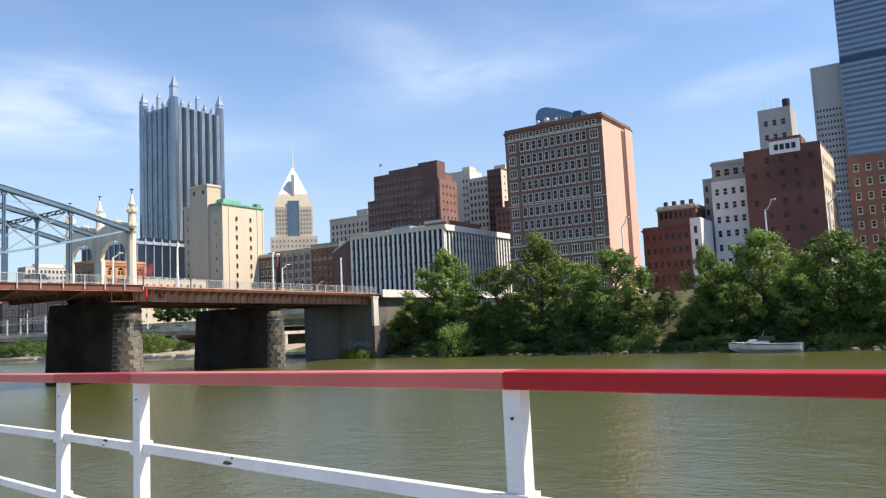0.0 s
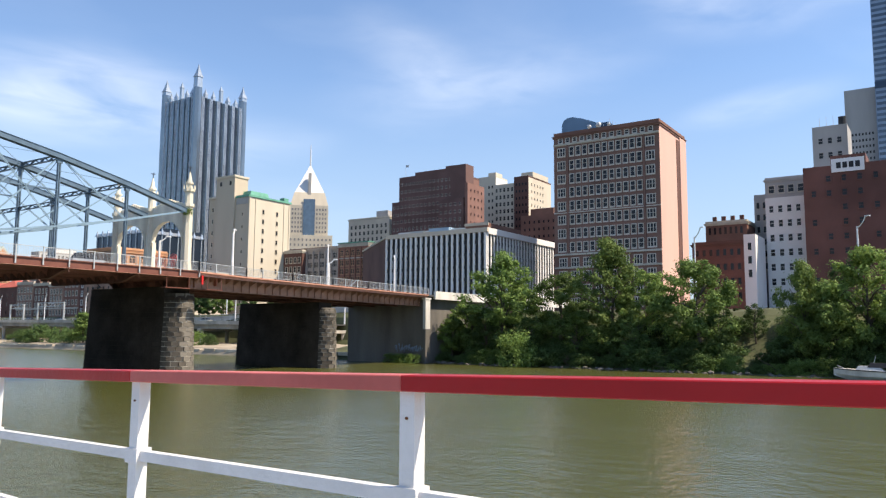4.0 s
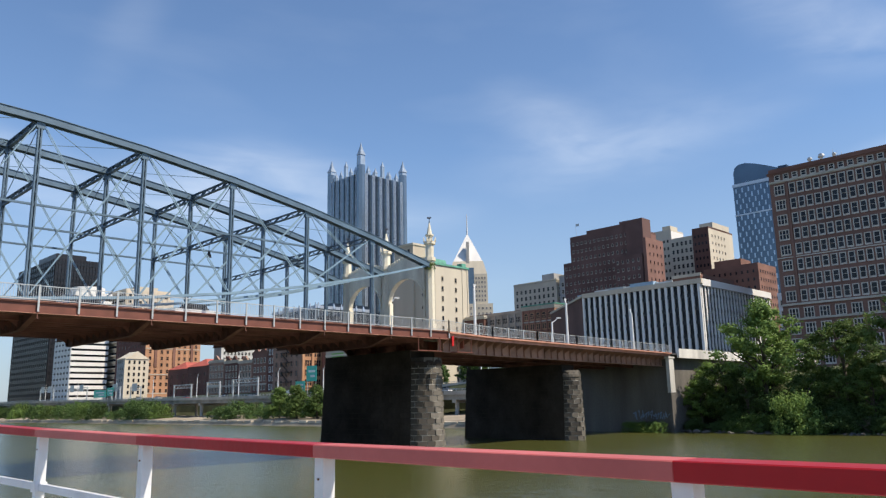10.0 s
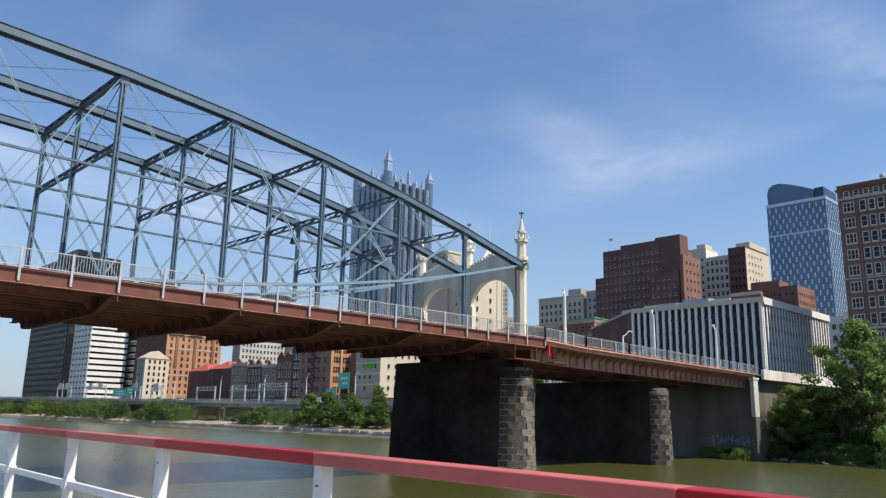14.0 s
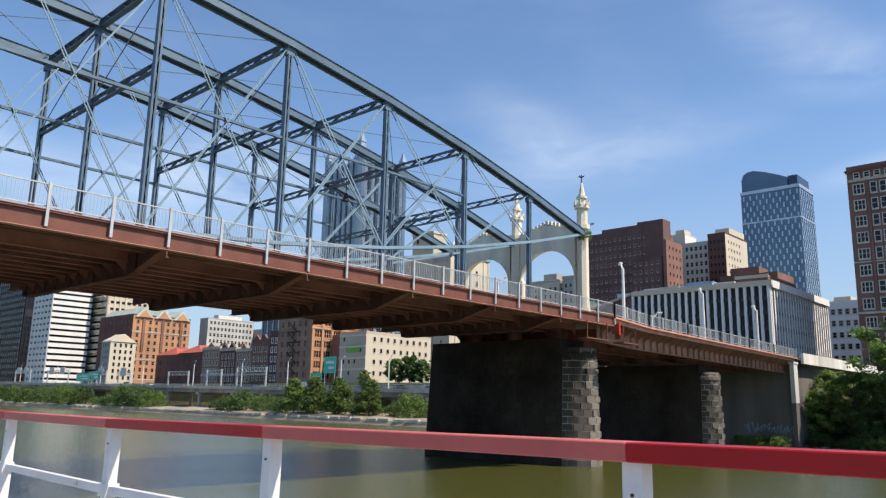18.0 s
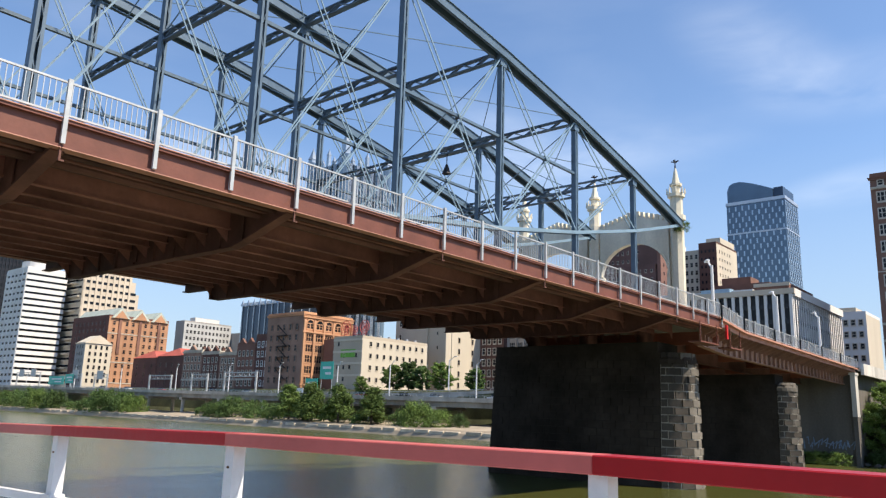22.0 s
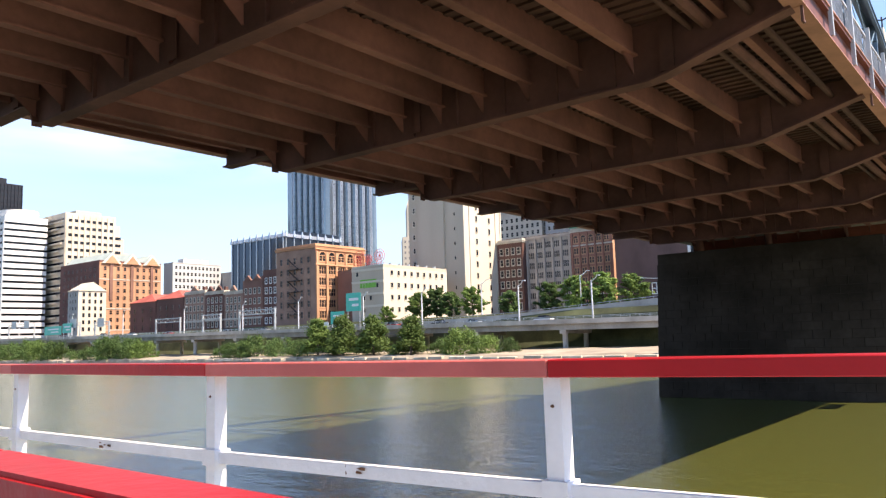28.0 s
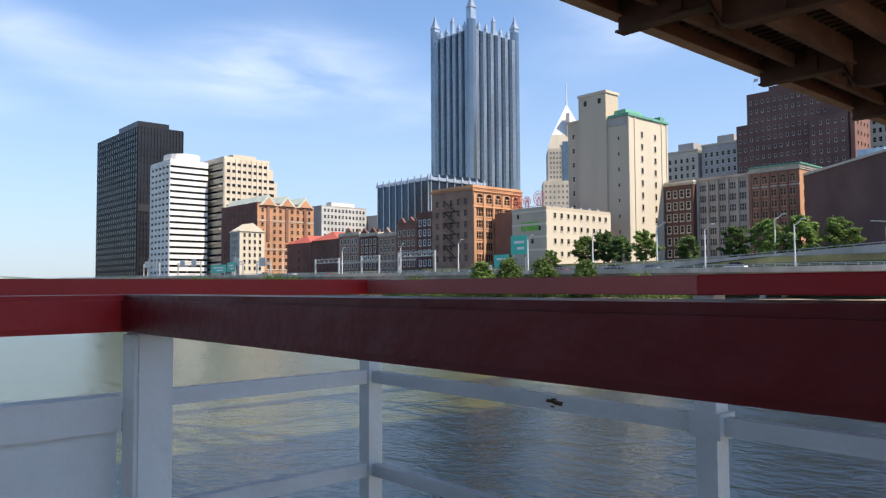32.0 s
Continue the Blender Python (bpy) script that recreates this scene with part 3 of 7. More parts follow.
def railing(owner, p, q, posts, height=1.15, low=0.75):
    """A galvanised rail from p to q (the deck edge), with tall posts that reach down the girder, and thin bars between."""
    p, q = Vector(p), Vector(q)
    d = q - p
    bars = bmesh.new()
    n_in = Vector((0, 1, 0)) if p.y < 80 else Vector((0, -1, 0))
    for i in range(posts + 1):
        c = p + d * (i / posts) - n_in * 0.16
        bm = bmesh.new()
        box(bm, c.x - 0.065, c.x + 0.065, c.y - 0.05, c.y + 0.05, c.z - low, c.z + height + 0.05)
        part("rail_post", bm, GALV, owner, "galvanised rail post")
    for i in range(posts):
        a, b = p + d * (i / posts), p + d * ((i + 1) / posts)
        for z, nm in ((height, "hand_rail"), (0.16, "bottom_rail")):
            bm = bmesh.new()
            beam(bm, a + Vector((0, 0, z)), b + Vector((0, 0, z)), 0.06, 0.06)
            part(nm, bm, GALV, owner)
        bm = bars
        m = max(4, int((b - a).length / 0.16))
        for j in range(1, m):
            c = a + (b - a) * (j / m)
            box(bm, c.x - 0.011, c.x + 0.011, c.y - 0.011, c.y + 0.011, c.z + 0.16, c.z + height)
    ob = part("railing_infill", bars, GALV, owner, "thin grey railing bars")
    ob["kind"] = "stuff"


railing(bridge, (X_FAR, Y0, 13.05), (X_END, Y0, 13.05), N_PANEL * 3)
railing(bridge, (X_FAR, Y1, 13.05), (X_END, Y1, 13.05), N_PANEL * 3, low=0.45)

# ---- portal: three towers and two arches in cream painted iron ----
portal = thing("bridge_portal", "cream castellated iron portal with three slender towers", "portal")
PX = 60.9


def tower(y, s=1.0):
    bm = bmesh.new()
    oct_ = [(PX + s * 0.72 * math.cos(math.pi / 8 + i * math.pi / 4), y + s * 0.72 * math.sin(math.pi / 8 + i * math.pi / 4)) for i in range(8)]
    prism(bm, oct_, 13.0, 14.2, 0.88)
    inner = [(PX + (x - PX) * 0.80, y + (yy - y) * 0.80) for x, yy in oct_]
    prism(bm, inner, 14.2, 21.6, 0.96)
    prism(bm, oct_, 21.6, 22.0)
    mid = [(PX + (x - PX) * 0.72, y + (yy - y) * 0.72) for x, yy in oct_]
    prism(bm, mid, 22.0, 23.6)
    prism(bm, [(PX + (x - PX) * 1.0, y + (yy - y) * 1.0) for x, yy in oct_], 23.6, 23.9)
    thin = [(PX + (x - PX) * 0.5, y + (yy - y) * 0.5) for x, yy in oct_]
    prism(bm, thin, 23.9, 24.6)
    prism(bm, mid, 24.6, 24.8)
    prism(bm, thin, 24.8, 26.2, 0.22)
    for i in range(8):
        x0, y0 = oct_[i]
        tube(bm, (x0, y0, 23.9), (x0, y0, 24.4), 0.10, 0.05, 5)
    part("tower", bm, STONE_CREAM, portal, "cream octagonal tower with stepped cap")
    bm = bmesh.new()
    tube(bm, (PX, y, 26.1), (PX, y, 27.0), 0.06, 0.04, 6)
    for a in range(4):
        c, d = math.cos(a * math.pi / 2), math.sin(a * math.pi / 2)
        beam(bm, (PX, y, 26.75), (PX + 0.32 * c, y + 0.32 * d, 26.85), 0.06, 0.09)
    part("finial", bm, DARK, portal, "dark iron finial")


for ty in (73.6, 81.35, 89.1):
    tower(ty)


def arch_wall(ya, yb):
    """A wall between two towers over a flattened round arch, with a stepped top."""
    bm = bmesh.new()
    n, z_spring, rise, top = 16, 17.0, 3.0, 21.6
    span = (yb - ya) - 1.3
    c = (ya + yb) / 2
    ring = [(c + span / 2 * math.cos(math.pi * i / n), z_spring + rise * math.sin(math.pi * i / n)) for i in range(n + 1)]
    outer = []
    for y, z in ring:
        t = abs(y - c) / (span / 2)
        outer.append((y, top + 0.9 * (1 - t)))
    for x in (PX - 0.28, PX + 0.28):
        for i in range(n):
            bm.faces.new([bm.verts.new((x, *p)) for p in (ring[i], ring[i + 1], outer[i + 1], outer[i])])
    for row in (ring, outer):
        for i in range(n):
            bm.faces.new([bm.verts.new(v) for v in ((PX - 0.28, *row[i]), (PX + 0.28, *row[i]), (PX + 0.28, *row[i + 1]), (PX - 0.28, *row[i + 1]))])
    part("arch_wall", bm, STONE_CREAM, portal, "cream arch wall over the roadway")
    m = 15
    for i in range(m):
        bm = bmesh.new()
        y = c - span / 2 + span * (i + 0.5) / m
        z = top + 0.9 * (1 - abs(y - c) / (span / 2))
        box(bm, PX - 0.3, PX + 0.3, y - 0.14, y + 0.14, z, z + 0.45)
        part("merlon", bm, STONE_CREAM, portal)
    bm = bmesh.new()
    for a, b in zip(ring, ring[1:]):
        beam(bm, (PX - 0.34, *a), (PX - 0.34, *b), 0.18, 0.12)
    part("arch_moulding", bm, STONE_CREAM, portal)
    for yy in (ya + 0.75, yb - 0.75):
        bm = bmesh.new()
        box(bm, PX - 0.28, PX + 0.28, yy - 0.14, yy + 0.14, 13.1, z_spring + 0.3)
        part("arch_jamb", bm, STONE_CREAM, portal)


arch_wall(73.6, 81.35)
arch_wall(81.35, 89.1)

# ---- side span ----
approach = thing("approach_span", "rust red plate girder span with a sidewalk rail", "bridge span")
XS0, XS1 = 60.0, 113.0


def side_y(x):
    return Y0 + 1.9 * smooth(60, 66, x) * 0.6 + 0.8 * (x - 60) / 53


def side_z(x):
    return 13.05 - 0.55 * (x - 60) / 53


steps = [XS0 + (XS1 - XS0) * i / 6 for i in range(7)]
for xa, xb in zip(steps, steps[1:]):
    ya, yb, za, zb = side_y(xa), side_y(xb), side_z(xa), side_z(xb)
    bm = bmesh.new()
    beam(bm, (xa, ya, za - 0.12), (xb, yb, zb - 0.12), 0.5, 0.18)
    beam(bm, (xa, ya + 0.1, za - 0.35), (xb, yb + 0.1, zb - 0.35), 0.10, 0.42)
    part("edge_beam", bm, FLANGE, approach, "faded pink oxide edge beam")
    bm = bmesh.new()
    v = [bm.verts.new(p) for p in ((xa, ya + 0.3, za - 0.08), (xb, yb + 0.3, zb - 0.08), (xb, 90.6, zb - 0.08), (xa, 90.6, za - 0.08))]
    w = [bm.verts.new(u.co - Vector((0, 0, 0.3))) for u in v]
    bm.faces.new(v)
    bm.faces.new(w[::-1])
    for i in range(4):
        bm.faces.new((v[i], v[(i + 1) % 4], w[(i + 1) % 4], w[i]))
    part("deck_slab", bm, CONCRETE_DARK, approach)
    for gy in (1.7, 7.0, 12.5, 18.0):
        bm = bmesh.new()
        beam(bm, (xa, ya + gy, za - 1.25), (xb, yb + gy, zb - 1.25), 0.05, 1.7)
        for z in (-2.1, -0.42):
            beam(bm, (xa, ya + gy, za + z), (xb, yb + gy, zb + z), 0.5, 0.06)
        part("plate_girder", bm, TAN_STEEL if gy < 2 else RUST_DEEP, approach, "faded tan plate girder" if gy < 2 else "dark rust plate girder")
    k = 6
    for i in range(k):
        x = xa + (xb - xa) * (i + 0.5) / k
        bm = bmesh.new()
        v = [bm.verts.new((x + s, side_y(x) + a, side_z(x) + b)) for s in (-0.05, 0.05) for a, b in ((0.25, -0.42), (1.66, -0.42), (1.66, -1.3), (0.25, -0.62))]
        bm.faces.new(v[:4])
        bm.faces.new(v[:3:-1])
        for e in range(4):
            bm.faces.new((v[e], v[(e + 1) % 4], v[4 + (e + 1) % 4], v[4 + e]))
        box(bm, x - 0.06, x + 0.06, side_y(x) + 1.45, side_y(x) + 1.66, side_z(x) - 2.05, side_z(x) - 0.45)
        part("girder_bracket", bm, TAN_STEEL, approach)
    bm = bmesh.new()
    box(bm, (xa + xb) / 2 - 0.1, (xa + xb) / 2 + 0.1, side_y(xa) + 1.8, 89.5, side_z(xa) - 1.6, side_z(xa) - 0.5)
    part("cross_frame", bm, RUST, approach)
    railing(approach, (xa, ya, za), (xb, yb, zb), 3, low=0.2)
    railing(approach, (xa, 90.7, za), (xb, 90.7, zb), 3, low=0.2)

# red marker board and work platforms hung by the pier
bm = bmesh.new()
box(bm, 60.2, 60.45, 69.55, 69.7, 11.4, 12.5)
part("red_marker", bm, material("signal_red", (0.6, 0.02, 0.02), 0.5, 0.08, 2, 8, 0.0), approach, "red navigation marker board")
for xa, xb in ((55.0, 58.6), (61.0, 63.6)):
    bm = bmesh.new()
    box(bm, xa, xb, 69.6, 70.6, 10.75, 10.85)
    for x in (xa + 0.2, xb - 0.2):
        beam(bm, (x, 69.7, 10.8), (x, 69.7, 12.3), 0.06, 0.06)
    part("hung_platform", bm, RUST_LIT, approach)

# ---- piers ----
def pier(name, label, x0, x1, y0, y1, top, detail):
    owner = thing(name, label, "pier")
    cx, r = (x0 + x1) / 2, (x1 - x0) / 2
    bat = 0.035

    def outline(z, pad=0.0):
        g = bat * (top - z) + pad
        pts = [(x0 - g, y1 + g), (x0 - g, y0)]
        for i in range(1, 10):
            a = math.pi + math.pi * i / 10
            pts.append((cx + (r + g) * math.cos(a), y0 + (r + g) * math.sin(a)))
        pts += [(x1 + g, y0), (x1 + g, y1 + g), (x0 - g, y1 + g)]
        return pts
    bm = bmesh.new()
    lo = [bm.verts.new((x, y, -2)) for x, y in outline(-2, -0.03)]
    hi = [bm.verts.new((x, y, top)) for x, y in outline(top, -0.03)]
    for i in range(len(lo)):
        j = (i + 1) % len(lo)
        bm.faces.new((lo[i], lo[j], hi[j], hi[i]))
    bm.faces.new(hi)
    core = part("core", bm, SOOT_JOINT, owner)
    core.data.materials.append(LIME_JOINT)
    for f in core.data.polygons:
        if f.center.y < y0:
            f.material_index = 1
    def nose_plan(pad):
        return [(cx + (r + pad) * math.cos(math.pi + math.pi * i / 10), y0 + (r + pad) * math.sin(math.pi + math.pi * i / 10)) for i in range(11)]
    bm = bmesh.new()
    prism(bm, nose_plan(0.14), top - 0.45, top - 0.1)
    prism(bm, nose_plan(0.1), top - 0.1, top + 0.45, 0.8)
    part("cap_stone", bm, SOOT if detail else ASHLAR, owner, "weathered stone cap of the nose")
    bm = bmesh.new()
    box(bm, x0 + 0.02, x1 - 0.05, y0 + 0.2, y1 - 0.1, top, 11.2 if detail else top + 1.3)
    part("bearing_wall", bm, SOOT, owner)
    # coursed blocks
    course = 0.61
    rest = {0: bmesh.new(), 1: bmesh.new(), 2: bmesh.new()}
    loose = 0
    row = 0
    z = -0.6
    while z < top - 0.1:
        zc = z + course / 2
        path = outline(zc)
        # walk the outline from the channel side round the nose
        seg = [(Vector((*a, 0)), Vector((*b, 0))) for a, b in zip(path, path[1:])]
        cum = [0.0]
        for a, b in seg:
            cum.append(cum[-1] + (b - a).length)
        blocks = []
        for lo_s, hi_s, mean in ((cum[0], cum[1], 1.3), (cum[1], cum[-3], 1.02), (cum[-3], cum[-2], 1.3)):
            count = max(1, round((hi_s - lo_s) / mean))
            marks = [0.0] + [q + (0.5 if row % 2 else 0.0) for q in range(0 if row % 2 else 1, count)] + [float(count)]
            marks = [lo_s + (hi_s - lo_s) * (m + (rng.uniform(-0.1, 0.1) if 0 < m < count else 0)) / count for m in marks]
            blocks += list(zip(marks, marks[1:]))
        for s, e in blocks:
            w = e - s
            m, acc, spot = s + w / 2, 0.0, None
            for a, b in seg:
                ln = (b - a).length
                if acc <= m <= acc + ln:
                    spot = (a + (b - a) * ((m - acc) / ln), (b - a).normalized())
                    break
                acc += ln
            if not spot:
                continue
            p, d = spot
            nrm = Vector((d.y, -d.x, 0))
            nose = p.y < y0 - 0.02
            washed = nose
            # nose stones turned from the sun: soot plus shade put into the colour
            shaded = washed and nrm.x < -0.42 + rng.uniform(-0.3, 0.3)
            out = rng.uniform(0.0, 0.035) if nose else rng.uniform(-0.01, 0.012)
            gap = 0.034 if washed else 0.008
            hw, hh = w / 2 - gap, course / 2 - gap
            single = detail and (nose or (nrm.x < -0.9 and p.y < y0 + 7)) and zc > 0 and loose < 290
            target = bmesh.new() if single else rest[2 if shaded else 1 if washed else 0]
            base = p + nrm * (-0.15)
            q = []
            for dd, k in ((0.0, 1.0), (0.15 + out, 0.965)):
                for sx, sz in ((-1, -1), (1, -1), (1, 1), (-1, 1)):
                    q.append(target.verts.new(base + nrm * dd + d * (sx * hw * k) + Vector((0, 0, zc + sz * hh * k))))
            for f in ((4, 5, 6, 7), (0, 1, 5, 4), (1, 2, 6, 5), (2, 3, 7, 6), (3, 0, 4, 7)):
                target.faces.new([q[i] for i in f])
            if single:
                loose += 1
                part("stone_block", target, SHADED_ASHLAR if shaded else ASHLAR if washed else SOOT, owner)
        z += course
        row += 1
    for k, mt in ((0, SOOT), (1, ASHLAR), (2, SHADED_ASHLAR)):
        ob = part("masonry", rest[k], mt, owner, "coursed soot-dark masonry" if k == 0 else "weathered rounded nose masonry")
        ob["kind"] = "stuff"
    return owner


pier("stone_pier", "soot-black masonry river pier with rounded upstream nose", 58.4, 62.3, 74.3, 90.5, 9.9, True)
pier("stone_pier", "dark stone pier of the approach span by the bank", 86.5, 89.4, 74.0, 92.3, 8.9, False)
pier("stone_pier", "soot-black masonry pier in mid river", X_FAR - 6.0, X_FAR + 0.4, 72.6, 89.0, 9.9, False)

# ---- abutment ----
abutment = thing("abutment", "grey concrete bridge abutment with scrawled paint at its foot", "abutment", kind="structure")
bm = bmesh.new()
box(bm, 113.0, 150, 72.6, 91.0, -1, 12.15)
part("abutment_wall", bm, ABUT, abutment)
bm = bmesh.new()
box(bm, 112.4, 113.9, 72.0, 72.58, 6.2, 11.6)
box(bm, 112.2, 114.1, 71.9, 72.7, 11.6, 11.9)
part("corner_pilaster", bm, CONCRETE_WHITE, abutment, "whitewashed corner pilaster")
bm = bmesh.new()
box(bm, 112.5, 113.8, 72.05, 72.58, -1, 6.19)
part("pilaster_foot", bm, ABUT, abutment)
bm = bmesh.new()
box(bm, 114.6, 176, 71.3, 71.7, 11.7, 13.2)
part("parapet", bm, CONCRETE_WHITE, abutment, "pale concrete parapet")
bm = bmesh.new()
box(bm, 113.0, 176, 71.7, 91.0, 12.16, 12.45)
part("street_deck", bm, ASPHALT, abutment)
bm = bmesh.new()
scrawl = random.Random(41)
for i in range(16):
    y, z = 72.9 + i * 0.42 + scrawl.uniform(-0.1, 0.1), 2.2 + scrawl.uniform(-0.3, 0.3)
    q = (112.985, y + scrawl.uniform(-0.4, 0.4), z + scrawl.uniform(0.5, 1.2))
    beam(bm, (112.985, y, z), q, 0.02, scrawl.uniform(0.07, 0.16))
    beam(bm, q, (112.985, y + scrawl.uniform(0.1, 0.5), z + scrawl.uniform(0.0, 0.8)), 0.02, scrawl.uniform(0.07, 0.14))
part("scrawled_paint", bm, material("scrawl_blue", (0.22, 0.30, 0.42), 0.8, 0.2, 2, 8, 0.0), abutment, "faded blue-grey paint scrawl")


def street_lamp(x, y, z, h, reach, dx, dy):
    owner = thing("street_lamp", "grey steel street lamp with a curved arm", "street lamp", "street lamps", at=(x, y, z))
    bm = bmesh.new()
    tube(bm, (0, 0, 0), (0, 0, h * 0.9), 0.19, 0.13, 8)
    tube(bm, (0, 0, 0), (0, 0, 0.5), 0.22, 0.2, 8)
    part("pole", bm, POLE, owner)
    bm = bmesh.new()
    prev = Vector((0, 0, h * 0.88))
    for i in range(1, 6):
        a = math.pi / 2 * i / 5
        nxt = Vector((dx * reach * math.sin(a) * 0.8, dy * reach * math.sin(a) * 0.8, h * 0.88 + h * 0.12 * (1 - math.cos(a)) ** 0.6))
        tube(bm, prev, nxt, 0.10, 0.085, 6)
        prev = nxt
    part("arm", bm, POLE, owner)
    bm = bmesh.new()
    q = prev + Vector((dx * 0.9, dy * 0.9, -0.05))
    beam(bm, prev, q, 0.32, 0.16)
    part("lamp_head", bm, POLE, owner)
    return owner


for x in (68.5, 88.0, 105.8):
    street_lamp(x, side_y(x) + 2.4, side_z(x) - 0.08, 6.8, 1.4, 0.6, 0.5)
for x in (68.5, 105.8):
    street_lamp(x, 89.8, side_z(x) - 0.08, 6.8, 1.4, 0.6, -0.5)

# ---- the excursion boat whose side deck the way follows ----
RAIL = ((-28, -3.4, 5.668), (-19.3, -1.85, 5.625), (-16, -1.2, 5.568), (-12.7, -0.79, 5.548), (-9.4, -0.4, 5.585), (0.5, 0.68, 5.311), (3.6, 0.83, 5.205), (6.4, 1.0, 5.19), (9.5, 1.06, 5.129), (12.6, 1.45, 5.097), (15.6, 1.45, 5.12), (18.5, 1.19, 5.2), (21.8, 1.48, 5.125), (24.7, 1.5, 5.165),
        (34.2, 1.96, 5.155), (37.4, 2.1, 5.118), (40.5, 2.15, 5.09), (43.7, 2.34, 5.11), (46.8, 2.46, 5.1), (50, 2.59, 5.1), (53, 2.51, 5.05), (56, 2.53, 5.0), (59.2, 2.52, 5.035), (68.1, 1.85, 4.985), (71.3, 1.8, 4.99), (74.5, 1.88, 4.988), (77.6, 1.92, 4.985), (88, 2.0, 4.985))
boat = thing("excursion_boat", "white excursion boat side deck with red-topped pipe railing", "boat")


def rail_at(y):
    for (ya, xa, za), (yb, xb, zb) in zip(RAIL, RAIL[1:]):
        if y <= yb:
            k = (y - ya) / (yb - ya)
            return Vector((xa + (xb - xa) * k, y, za + (zb - za) * k))
    return Vector((RAIL[-1][1], y, RAIL[-1][2]))


# rail bays of about 1.56 m, a little uneven along the deck
SLACK = ((-9, -0.17), (0.0, 0.13), (0.5, 0.86), (1.0, 0.32), (1.5, 0.88), (2.0, 0.54), (2.5, 1.07), (3.0, 0.68), (3.5, 1.22), (6.0, 1.25), (6.5, 1.59), (7.0, 1.16), (7.5, 1.28), (8.0, 0.93),
         (8.5, 0.95), (9.0, 0.88), (9.5, 1.02), (10.0, 0.85), (10.5, 0.82), (11.0, 0.8), (11.5, 0.62), (12.0, 0.58), (12.5, 0.62), (13.0, 0.7), (13.5, 0.68), (14.0, 0.5), (14.5, 0.52), (17.0, 0.65),
         (17.5, 0.71), (18.0, 0.72), (18.5, 0.77), (19.0, 0.64), (19.5, 0.74), (20.0, 0.75), (20.5, 0.84), (21.0, 0.73), (21.5, 0.82), (22.0, 0.78), (22.5, 0.8), (23.0, 0.65), (23.5, 0.66), (24.0, 0.62),
         (24.5, 0.65), (25.0, 0.63), (25.5, 0.6), (28.0, 0.3), (28.5, 0.22), (29.0, 0.32), (29.5, 0.34), (30.0, 0.39), (30.5, 0.36), (31.0, 0.26), (31.5, 0.21), (32.0, 0.12), (32.5, -0.06), (40, 0.2))


def post_y(k):
    t = k / 2
    for (ta, va), (tb, vb) in zip(SLACK, SLACK[1:]):
        if t <= tb:
            return -20.3 + 3.12 * t + va + (vb - va) * (t - ta) / (tb - ta)


